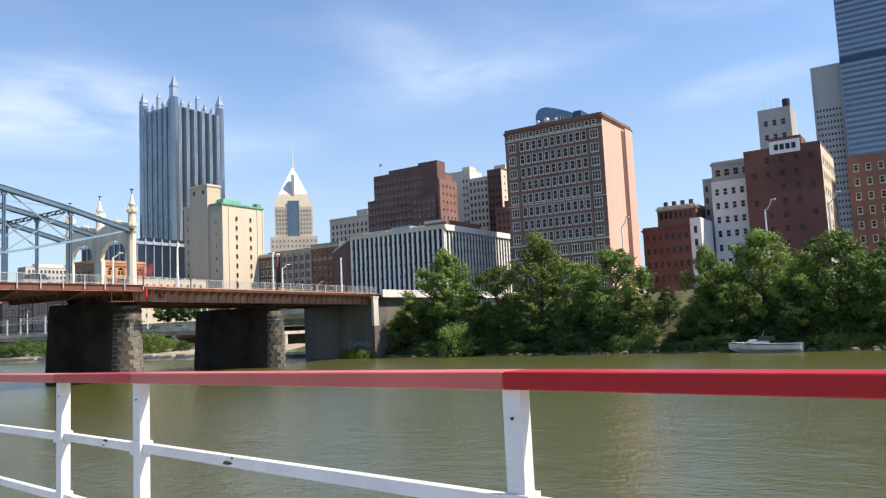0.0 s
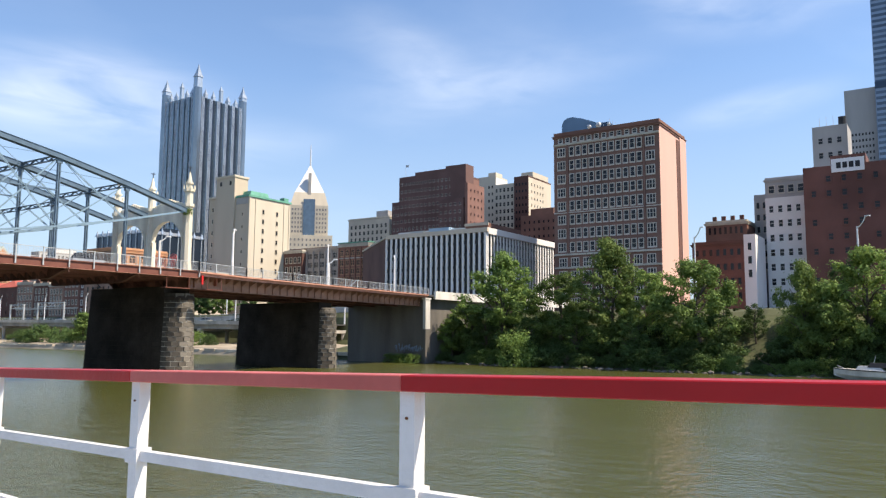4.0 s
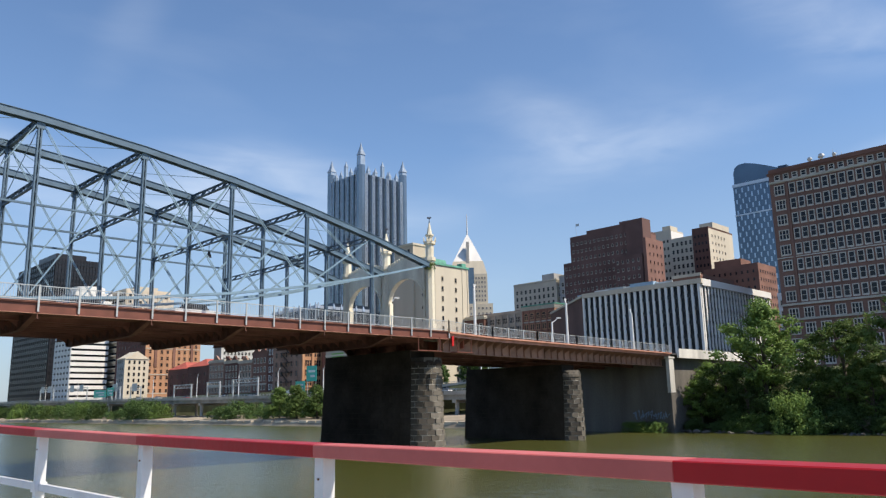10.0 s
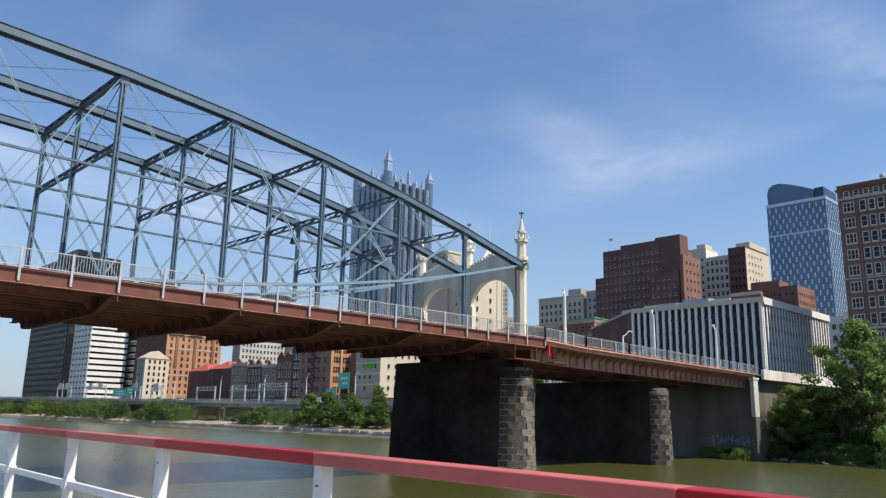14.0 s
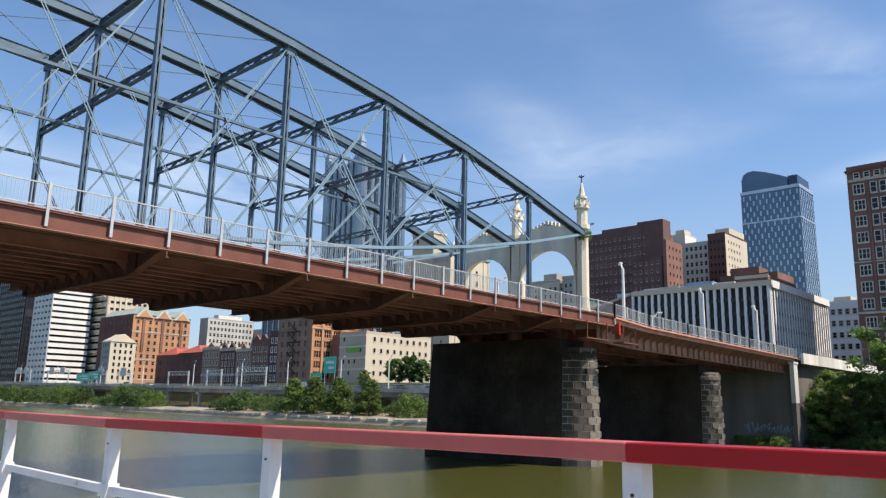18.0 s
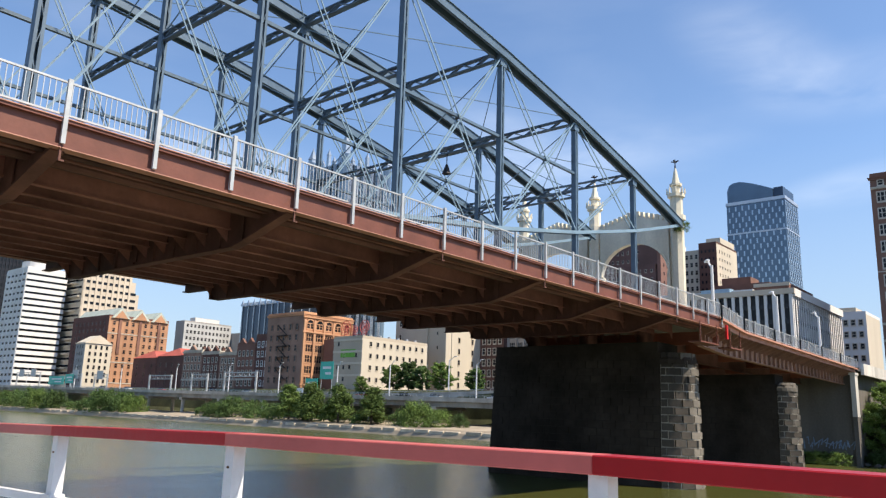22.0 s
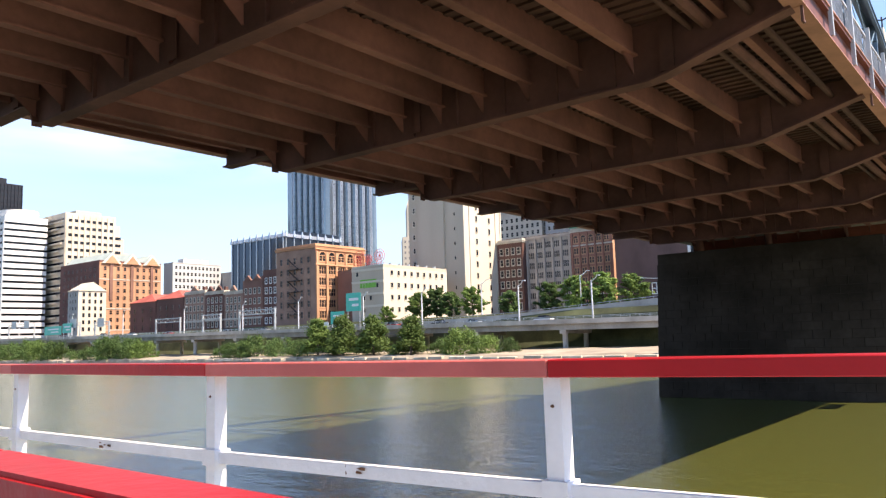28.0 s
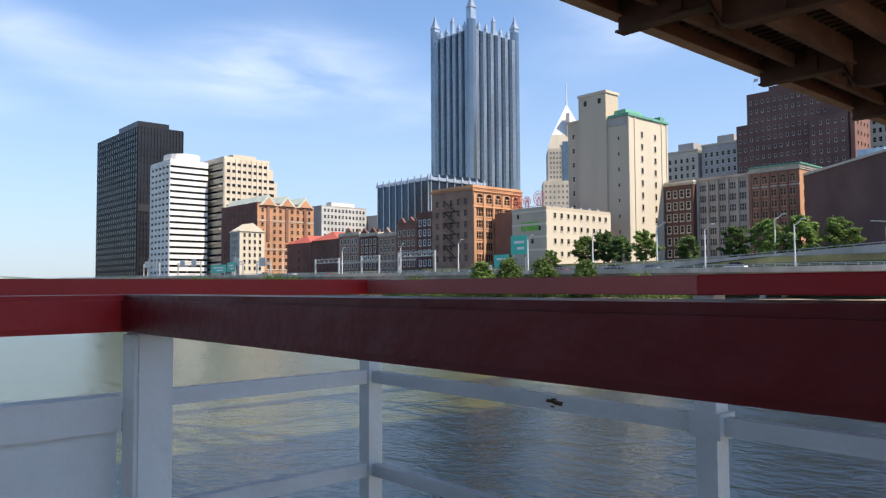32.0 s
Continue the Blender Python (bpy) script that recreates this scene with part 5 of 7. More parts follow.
# striped office: black glass behind white fins
o = building("striped_office", "low black glass office with white upright fins", 177.0, 219.0, 97.0, 131.5, 34.2, material("black_window_wall", (0.010, 0.011, 0.013), 0.3, 0.1, 0.3, 2, 0.0, spec=0.25), parapet=1.6, cornice=None)
for i in range(20):
    y = 97.2 + 34.1 * i / 19
    block(o, "fin", WHITE_WALL, 176.5, 177.0, y - 0.33, y + 0.33, 9.5, 33.2)
for i in range(24):
    x = 177.4 + 41.2 * i / 23
    block(o, "side_fin", WHITE_WALL, x - 0.34, x + 0.34, 96.75, 97.0, 9.5, 33.2)
block(o, "fascia_band", TAN, 176.3, 176.98, 96.3, 131.5, 33.1, 34.3, label="tan roof band")
block(o, "side_fascia_band", WHITE_WALL, 177.0, 219.0, 96.3, 96.98, 32.6, 34.3)
for j in range(6):
    z = 13 + 3.4 * j
    block(o, "floor_line", BLACK_STEEL, 176.7, 176.98, 97.0, 131.5, z, z + 0.9)
    block(o, "side_floor_line", BLACK_STEEL, 177.0, 219.0, 96.85, 96.98, z, z + 0.9)
block(o, "penthouse", BRICK_BROWN, 180.5, 200, 98.5, 106, 33.4, 36.2)
block(o, "penthouse_band", TAN, 180.3, 180.5, 98.3, 106.2, 35.6, 36.4)
block(o, "roof_shed", WHITE_WALL, 182, 192, 107, 131, 33.4, 35.6)
rooftop_unit(o, 181, 112, 33, 6, 7, 2.8, material("pale_blue_unit", (0.35, 0.5, 0.62), 0.6, 0.1, 1, 6, 0.05))
rooftop_unit(o, 181, 121, 33, 5, 5, 2.4, GALV)
rooftop_unit(o, 190, 112, 33, 5, 12, 2.6, GALV)

# blank brown brick building beside it
o = thing("brick_warehouse", "plain dark maroon brick building with slanting front", "building")
SLANT = [(177.4, 131.7), (212.0, 131.7), (212.0, 163.5), (204.5, 163.5)]
bm = bmesh.new()
prism(bm, SLANT, BASE, 33.6)
part("wall", bm, HOTEL_BRICK, o)
bm = bmesh.new()
beam(bm, (177.4, 131.9, 33.9), (204.5, 163.5, 33.9), 0.5, 0.6)
part("roof_edge", bm, TRIM, o)
bm = bmesh.new()
prism(bm, [(183, 133), (211, 133), (211, 160)], 33.6, 35.2, 0.96)
part("roof_shed", bm, GALV, o, "pale metal roof shed")
rooftop_unit(o, 198, 142, 35.2, 5, 6, 2.2, bpy.data.materials["pale_blue_unit"])

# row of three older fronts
# orange end wall: sunlight worked into the brick colour
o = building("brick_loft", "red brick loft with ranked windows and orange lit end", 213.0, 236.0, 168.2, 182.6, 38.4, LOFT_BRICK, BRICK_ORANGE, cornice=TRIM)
facade(o, "x", 213.0, 168.8, 182.0, 14, 32.6, 5, 6, 1.9, 2.2, BRICK_ORANGE, kind="pair")
facade(o, "x", 213.0, 168.8, 182.0, 32.8, 36.0, 5, 1, 1.9, 1.6, BRICK_ORANGE, kind="arch")
block(o, "string_course", TRIM, 212.7, 213.0, 168.2, 182.6, 32.6, 33.0)
block(o, "string_course", TRIM, 212.7, 213.0, 168.2, 182.6, 17.2, 17.6)
for i in range(5):
    y = 168.8 + 13.2 * (i + 1) / 5 - 0.02
    block(o, "brick_pier", LOFT_BRICK, 212.62, 213.0, y - 0.26, y + 0.26, 12, 36.6)
facade(o, "y", 168.2, 214, 235, 14, 36, 5, 6, 1.2, 1.9, BRICK_ORANGE)
block(o, "copper_coping", COPPER, 212.5, 236.4, 167.7, 182.6, 38.41, 38.75, label="green copper coping")
o = building("stone_loft", "grey stone loft with large paired windows", 213.6, 236.0, 182.7, 199.5, 37.6, LOFT_STONE, cornice=LOFT_STONE)
facade(o, "x", 213.6, 183.2, 199.0, 13, 36, 5, 7, 2.35, 2.35, LOFT_STONE, kind="triple")
for i in range(6):
    y = 183.1 + 15.9 * i / 5
    block(o, "stone_pier_strip", LOFT_STONE, 213.1, 213.6, y - 0.35, y + 0.35, 11, 36.4)
o = building("dark_brick_loft", "dark brick commercial building with stone lintels", 211.5, 234.0, 199.6, 209.5, 37.2, BRICK_DARK, cornice=TRIM)
facade(o, "x", 211.5, 200, 209, 13, 35, 4, 6, 1.5, 2.4, TRIM)

# tall buff tower block with green copper edge
# cream flank is the buff wall lightened for the sun
o = building("buff_tower", "tall buff brick tower with few windows and green copper edge", 193.2, 214.6, 210.0, 228.4, 56.6, BUFF, CREAM, cornice=None)
block(o, "shoulder", BUFF, 193.8, 213.0, 228.4, 233.3, BASE, 57.2)
block(o, "shoulder_cap", CREAM, 193.4, 213.2, 228.4, 233.5, 57.2, 57.8)
block(o, "lift_tower", BUFF, 192.4, 199.0, 217.4, 227.8, BASE, 64.4)
block(o, "lift_tower_cap", CREAM, 192.1, 199.3, 217.1, 228.1, 64.4, 65.2)
block(o, "lift_louvre", DARK, 192.3, 192.4, 219.2, 220.3, 61.4, 63.0)
block(o, "lift_louvre", DARK, 192.3, 192.4, 224.6, 225.7, 61.4, 63.0)
block(o, "copper_edge", COPPER, 192.8, 193.2, 209.6, 217.1, 56.2, 57.0, label="green copper roof edge")
block(o, "copper_edge", COPPER, 193.2, 215.0, 209.6, 210.0, 56.2, 56.9)
bm = bmesh.new()
prism(bm, [(196, 212.5), (206.5, 212.5), (206.5, 222), (196, 222)], 55.9, 59.3, 0.82)
part("copper_roof", bm, COPPER, o, "green copper hipped roof")
block(o, "corner_turret", COPPER, 211.8, 214.2, 210.6, 213.0, 56.6, 58.4)
block(o, "louvre_band", GREY_STONE, 193.0, 193.2, 210.6, 216.8, 53.6, 55.8)
for x in (200.4, 207.6):
    facade(o, "y", 210.0, x - 1, x + 1, 12, 53, 1, 11, 1.1, 1.9, BUFF)
facade(o, "x", 193.8, 229.4, 232.6, 14, 55, 1, 9, 1.3, 2.0, CREAM)
facade(o, "x", 193.2, 212.2, 214.6, 14, 52, 1, 8, 0.7, 1.2, BUFF)
for x in (193.5, 196.6, 211.4, 214.2):
    block(o, "wall_strip", CREAM, x - 0.3, x + 0.3, 209.75, 210.0, 11, 55.8)

# cream low building with a green banner
# buff front, cream flank: shade and sun in the colours of one wall
o = building("cream_office", "cream six storey office with green banner on its flank", 158.0, 187.0, 212.4, 225.0, 26.6, BUFF, CREAM, cornice=None)
facade(o, "y", 212.4, 160, 186, 12, 26, 9, 4, 1.1, 1.5, CREAM)
facade(o, "x", 158.0, 213.5, 224, 12, 26, 4, 4, 1.1, 1.4, BUFF, skip=0.3, seed=4)
for j in range(4):
    block(o, "stone_band", CREAM, 157.85, 158.0, 212.4, 225.0, 14.6 + 3.5 * j, 15.2 + 3.5 * j)
block(o, "banner", material("green_banner", (0.16, 0.42, 0.06), 0.7, 0.08, 1, 6, 0), 157.9, 158.0, 215.2, 221.6, 20.2, 22.6, label="faded green banner with a line of print")
block(o, "banner_print", SIGN_WHITE, 157.88, 157.9, 216.2, 220.6, 21.6, 21.9)
for i in range(6):
    bm = bmesh.new()
    tube(bm, (163 + i * 4, 214.2, 26.0), (163 + i * 4, 214.2, 27.3), 0.5, 0.5, 10)
    part("roof_vent", bm, GALV, o)
# red sign frame on a roof behind
sign_rack = thing("roof_sign_frame", "red steel lattice sign frame on a rooftop", "sign frame")
for c, rad in ((230.6, 2.2), (235.4, 1.5), (239.6, 2.3)):
    bm = bmesh.new()
    z = 29.6 + rad
    for rr in (rad, rad * 0.6):
        pts = [(176, c + rr * math.cos(i * math.pi / 6), z + rr * math.sin(i * math.pi / 6)) for i in range(12)]
        for p, q in zip(pts, pts[1:] + pts[:1]):
            beam(bm, p, q, 0.12, 0.12)
    for i in range(6):
        a = i * math.pi / 6
        beam(bm, (176, c - rad * math.cos(a), z - rad * math.sin(a)), (176, c + rad * math.cos(a), z + rad * math.sin(a)), 0.08, 0.08)
    for dy in (-0.6, 0.6):
        beam(bm, (176, c + dy, 27.2), (176, c + dy, z), 0.12, 0.12)
    part("ring_frame", bm, SIGN_RED, sign_rack)
bm = bmesh.new()
beam(bm, (176, 228.5, 29.4), (176, 242, 29.4), 0.14, 0.14)
beam(bm, (176, 228.5, 28.2), (176, 242, 28.2), 0.14, 0.14)
part("lattice", bm, SIGN_RED, sign_rack)
o = building("low_brick_block", "low brown brick block behind the cream office", 170.0, 186.0, 226.5, 243.5, 27.5, BRICK_BROWN)

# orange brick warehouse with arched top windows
# front browner than the flank: its shade is put into the colour
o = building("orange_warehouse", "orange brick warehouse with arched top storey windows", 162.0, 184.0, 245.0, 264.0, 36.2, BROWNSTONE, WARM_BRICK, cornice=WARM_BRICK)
facade(o, "y", 245.0, 162.8, 183.2, 12, 29.5, 5, 5, 3.2, 2.7, WARM_BRICK, kind="triple")
facade(o, "y", 245.0, 162.8, 183.2, 29.5, 33.5, 5, 1, 3.0, 2.0, WARM_BRICK, kind="arch")
for z in (12.1, 29.3, 34.2):
    block(o, "string_course", WARM_BRICK, 161.7, 184.0, 244.45, 245.0, z, z + 0.45)
for i in range(6):
    x = 162.5 + 21.0 * i / 5
    block(o, "brick_pier", WARM_BRICK, x - 0.42, x + 0.42, 244.55, 245.0, 10, 33.6)
facade(o, "x", 162.0, 246.5, 263, 12, 33, 5, 6, 1.5, 2.3, BROWNSTONE)
fe = bmesh.new()
for j in range(5):
    z = 14 + 3.6 * j
    box(fe, 160.9, 162.0, 252, 257.5, z, z + 0.12)
    beam(fe, (161.2, 252.2, z), (161.2, 257.2, z + 3.5), 0.5, 0.1)
    beam(fe, (160.9, 252, z + 1.1), (160.9, 257.5, z + 1.1), 0.06, 0.06)
part("fire_escape", fe, DARK, o, "dark iron fire escape")

# small ornate fronts and red-roofed row
specs = (("narrow_house", "narrow dark house front with white window surrounds", 275, 283.5, 31.0, BRICK_DARK, WHITE_TRIM, None, 3, 5),
         ("shop_house", "brown brick front with flat roof", 283.7, 295, 28.0, BRICK_BROWN, TRIM, None, 4, 4),
         ("shop_house", "dark stone shop front with gabled cornice", 295.2, 306, 25.0, BROWNSTONE, TRIM, TRIM, 4, 4),
         ("shop_house", "dark brick shop front with arched cornice", 306.2, 318, 25.6, BRICK_DARK, TRIM, TRIM, 4, 4),
         ("shop_house", "brown commercial front with tall windows", 318.2, 332, 26.4, BROWNSTONE, TRIM, TRIM, 5, 4),
         ("red_roofed_house", "dark brick house with a bright red roof", 332.4, 352, 24.5, BRICK_DARK, BRICK_RED, None, 4, 3),
         ("red_brick_house", "red brick house with red roof and few windows", 352.4, 372, 24.0, BRICK_RED, BRICK_RED, None, 3, 3))
for i, (nm, lab, ya, yb, top, wall, fr, corn, cols, rows) in enumerate(specs):
    o = building(nm, lab, 172.0, 192.0, ya, yb, top, wall, cornice=corn)
    facade(o, "x", 172.0, ya + 0.6, yb - 0.6, 11.5, top - 2, cols, rows, 1.4, 2.2, fr, seed=i)
    facade(o, "y", ya, 174, 190, 12, top - 2, 3, rows, 1.2, 1.8, fr, seed=i)
    if nm == "shop_house":
        for g in range(1 + i % 2):
            c, hw = ya + (yb - ya) * (0.5 if i % 2 == 0 else 0.27 + 0.46 * g), (yb - ya) * 0.17
            bm = bmesh.new()
            v = [bm.verts.new((x, yy, zz)) for x in (171.7, 172.6) for yy, zz in ((c - hw, top), (c + hw, top), (c, top + 1.9))]
            for f in ((0, 1, 2), (5, 4, 3), (0, 3, 4, 1), (1, 4, 5, 2), (2, 5, 3, 0)):
                bm.faces.new([v[q] for q in f])
            part("pediment", bm, wall, o)
        block(o, "shop_fascia", TRIM, 171.7, 172.0, ya + 0.3, yb - 0.3, 14.2, 14.9)
        block(o, "chimney", BRICK_DARK, 180, 181.2, yb - 1.6, yb - 0.4, top - 0.5, top + 2.2)
    if "red" in nm:
        bm = bmesh.new()
        c = (ya + yb) / 2
        v = [bm.verts.new(p) for p in ((171.6, ya - 0.4, top - 0.2), (171.6, yb + 0.4, top - 0.2), (192.4, yb + 0.4, top - 0.2), (192.4, ya - 0.4, top - 0.2), (176, c, top + 3.4), (188, c, top + 3.4))]
        for f in ((0, 1, 4), (1, 2, 5, 4), (2, 3, 5), (3, 0, 4, 5)):
            bm.faces.new([v[k] for k in f])
        part("pitched_roof", bm, ROOF_RED, o, "bright red pitched roof")

# white gabled house
# grey river face has its shade painted in; the flank is cream
o = building("gabled_house", "white gabled six storey house with small windows", 155.0, 167.0, 383.0, 392.0, 30.0, GREY_STONE, CREAM)
bm = bmesh.new()
v = [bm.verts.new(p) for p in ((154.7, 382.6, 29.6), (167.3, 382.6, 29.6), (161, 382.6, 33.4), (154.7, 392.4, 29.6), (167.3, 392.4, 29.6), (161, 392.4, 33.4))]
for f in ((0, 1, 2), (4, 3, 5), (0, 2, 5, 3), (2, 1, 4, 5), (0, 3, 4, 1)):
    bm.faces.new([v[k] for k in f])
part("gable_roof", bm, CREAM, o)
facade(o, "y", 383.0, 156, 166, 12, 29.5, 4, 6, 1.2, 1.9, CREAM)
facade(o, "x", 155.0, 384, 391, 12, 29.5, 3, 6, 0.9, 1.6, GREY_STONE)

# brick hotel with pale gabled roofs
# darker red river face stands in for shade on the orange brick
o = building("brick_hotel", "orange brick hotel with pale green gabled roofs", 172.0, 202.5, 399.0, 436.0, 45.0, BRICK_RED, BRICK_ORANGE)
facade(o, "y", 399.0, 173, 201.5, 13, 43, 9, 9, 1.7, 2.2, BRICK_ORANGE)
facade(o, "x", 172.0, 401, 434, 13, 43, 8, 9, 1.5, 2.0, BRICK_RED)
for z in (13.2, 22.8, 36.2):
    block(o, "string_course", TRIM, 171.8, 202.5, 398.75, 399.0, z, z + 0.4)
for i, x in enumerate((177.5, 187.5, 197.5)):
    bm = bmesh.new()
    v = [bm.verts.new(p) for p in ((x - 4.6, 398.2, 43.6), (x + 4.6, 398.2, 43.6), (x, 398.2, 48.8), (x - 4.6, 436.5, 43.6), (x + 4.6, 436.5, 43.6), (x, 436.5, 48.8))]
    for f in ((0, 1, 2), (4, 3, 5), (0, 2, 5, 3), (2, 1, 4, 5)):
        bm.faces.new([v[k] for k in f])
    part("gabled_roof", bm, ROOF_PALE, o, "pale green gabled roof")
    block(o, "bay", BRICK_BROWN, x - 0.7, x + 0.7, 398.5, 399.0, 27, 43.4)
    bm = bmesh.new()
    v = [bm.verts.new(p) for p in ((x - 3.2, 398.0, 43.7), (x + 3.2, 398.0, 43.7), (x, 398.0, 47.4), (x - 3.2, 399.2, 43.7), (x + 3.2, 399.2, 43.7), (x, 399.2, 47.4))]
    for f in ((0, 1, 2), (4, 3, 5), (0, 2, 5, 3), (2, 1, 4, 5), (0, 3, 4, 1)):
        bm.faces.new([v[q] for q in f])
    part("gable_front", bm, BRICK_ORANGE, o)

# tan stepped block
o = building("stepped_block", "tan stepped apartment block with dark window bands", 190.0, 218.0, 471.0, 500.0, 78.0, TAN)
for k, (xa, xb, tp) in enumerate(((218, 220.5, 73), (220.5, 223, 66), (223, 225.5, 58), (225.5, 229, 50))):
    block(o, "terrace", TAN, xa, xb, 471.0, 500.0, BASE, tp)
for j in range(16):
    z = 14 + 3.95 * j
    block(o, "window_band", GLASS, 191, 217.5 if z > 66 else 221, 470.85, 471.0, z, z + 1.5)
    block(o, "balcony", TAN, 188.6 + (0.7 if j % 2 else 0), 190.0, 473 + 2 * (j % 3), 499, z - 0.5, z + 0.5)
    block(o, "shaded_band", GLASS, 189.85, 190.0, 472, 499.5, z + 0.7, z + 1.9)
for i in range(9):
    x = 191 + 26 * i / 8
    block(o, "wall_pier", TAN, x - 0.6, x + 0.6, 470.7, 471.0, 12, 77)
block(o, "roof_house", CREAM, 198, 212, 476, 492, 78, 80.5)

# white banded tower with a round top
o = building("banded_tower", "white office tower with horizontal window bands", 166.0, 187.0, 485.0, 512.0, 74.4, GLASS, parapet=1.0)
for j in range(19):
    z = 11 + 3.4 * j
    block(o, "spandrel", WHITE_WALL, 165.4, 187.0, 484.4, 485.0, z, z + 2.12, label="white spandrel band")
    block(o, "side_spandrel", WHITE_WALL, 165.4, 166.0, 485.0, 512.0, z, z + 2.12)
for i in range(6):
    y = 485.5 + 26 * i / 5
    block(o, "column", WHITE_WALL, 165.1, 165.4, y - 0.8, y + 0.8, 10, 74.4)
block(o, "crown_band", WHITE_WALL, 165.3, 187, 484.3, 512, 73.4, 75.5)
bm = bmesh.new()
prism(bm, [(177.0 + 9.6 * math.cos(i * math.pi / 12), 497 + 11 * math.sin(i * math.pi / 12)) for i in range(24)], 74.4, 79.6)
part("round_penthouse", bm, WHITE_WALL, o, "white round penthouse")

# black tower
o = building("black_tower", "tall black steel office tower", 192.0, 224.0, 606.0, 690.0, 117.5, BLACK_STEEL, cornice=None)
block(o, "roof_house", BLACK_STEEL, 194, 216, 612, 650, 117.5, 122)
for j in range(24):
    z = 14 + 4.3 * j
    block(o, "window_band", GLASS, 193, 223, 605.85, 606.0, z, z + 2.4)
    block(o, "river_window_band", GLASS, 191.85, 192.0, 607, 689, z, z + 2.4)
for i in range(15):
    x = 192.3 + 31.4 * i / 14
    block(o, "mullion", BLACK_STEEL, x - 0.3, x + 0.3, 605.5, 605.9, 10, 117)
for i in range(20):
    y = 607 + 82 * i / 19
    block(o, "river_mullion", BLACK_STEEL, 191.5, 191.9, y - 0.4, y + 0.4, 10, 117)
block(o, "plant_floor", DARK, 192.5, 223.5, 605.4, 605.5, 58, 63)

# grey office and its neighbour
o = building("grey_office", "pale grey office with ranked windows", 264.0, 299.0, 487.0, 497.0, 57.0, GREY_STONE, PALE_GREY)
facade(o, "y", 487.0, 265, 298, 20, 56, 12, 9, 1.9, 2.4, PALE_GREY)
rooftop_unit(o, 272, 488, 57, 18, 6, 2.5, WHITE_WALL)
o = building("slate_office", "dark slate coloured office block", 300.0, 318.0, 470.0, 492.0, 52.0, GREY_STONE, GREY_STONE)
facade(o, "y", 470.0, 301, 317, 14, 50, 6, 9, 1.6, 2.0, GREY_STONE, GLASS_BLUE)

# mirror glass complex: low block with a crown of small spires
o = thing("glass_block", "dark mirror glass block with a crown of pale spires", "office block")
block(o, "wall", PPG_DARK, 285, 330, 407, 456, BASE, 68)
for i in range(9):
    y = 407.5 + 48 * i / 8
    bm = bmesh.new()
    box(bm, 284.4, 285.0, y - 0.32, y + 0.32, BASE, 66.4)
    prism(bm, [(283.7, y - 1.1), (285.5, y - 1.1), (285.5, y + 1.1), (283.7, y + 1.1)], 66.4, 70.2, 0.12)
    part("spired_pier", bm, SPIRE_GLASS, o)
for i in range(8):
    x = 286 + 43 * i / 7
    bm = bmesh.new()
    box(bm, x - 0.32, x + 0.32, 406.4, 407.0, BASE, 66.4)
    prism(bm, [(x - 1.1, 405.7), (x + 1.1, 405.7), (x + 1.1, 407.5), (x - 1.1, 407.5)], 66.4, 70.2, 0.12)
    part("spired_pier", bm, SPIRE_GLASS, o)
block(o, "crown_band", SILVER, 284.5, 330, 406.5, 456, 66.2, 68.2)
block(o, "raised_centre", PPG_DARK, 300, 330, 410, 440, 68, 71)

# the mirror glass tower
o = thing("glass_tower", "tall mirror glass tower with gothic spires at its top", "skyscraper")
TX0, TX1, TY0, TY1, TZ = 329.5, 369.6, 417.5, 451.8, 167.2


def zigzag(n, depth, inset=0.0):
    pts = []
    corners = ((TX0, TY0), (TX1, TY0), (TX1, TY1), (TX0, TY1))
    for c in range(4):
        (xa, ya), (xb, yb) = corners[c], corners[(c + 1) % 4]
        d = Vector((xb - xa, yb - ya)).normalized()
        nrm = Vector((d.y, -d.x))
        for i in range(n):
            for f, off in ((0.0, 0.0), (0.18, 0.0), (0.36, depth), (0.64, depth), (0.82, 0.0)):
                k = (i + f) / n
                p = Vector((xa + (xb - xa) * k, ya + (yb - ya) * k)) + nrm * (off - inset)
                pts.append((p.x, p.y))
    return pts


bm = bmesh.new()
prism(bm, zigzag(6, 1.9), BASE, TZ)
ob = part("wall", bm, PPG_GLASS, o)
ob.data.materials.append(PPG_DARK)
for f in ob.data.polygons:
    c = f.center
    if abs(f.normal.z) < 0.1 and min(abs(c.x - TX0), abs(c.x - TX1), abs(c.y - TY0), abs(c.y - TY1)) < 0.2:
        f.material_index = 1
lines = bmesh.new()
for j in range(42):
    z = 12 + 3.72 * j
    ring = zigzag(6, 1.9, -0.06)
    for a, b in zip(ring, ring[1:] + ring[:1]):
        if a[0] < TX0 + 3 or a[1] < TY0 + 3:
            beam(lines, (*a, z), (*b, z), 0.12, 0.24)
ob = part("floor_line", lines, PPG_DARK, o)
ob["kind"] = "stuff"
for a, b in ((0, 1), (1, 0)):
    for i in range(6):
        for f in (0.36, 0.5, 0.64):
            k = (i + f) / 6
            x, y = (TX0 + (TX1 - TX0) * k, TY0 - 2.0) if a == 0 else (TX0 - 2.0, TY0 + (TY1 - TY0) * k)
            block(o, "mullion", SILVER, x - 0.16, x + 0.16, y - 0.16, y + 0.12, BASE, TZ)


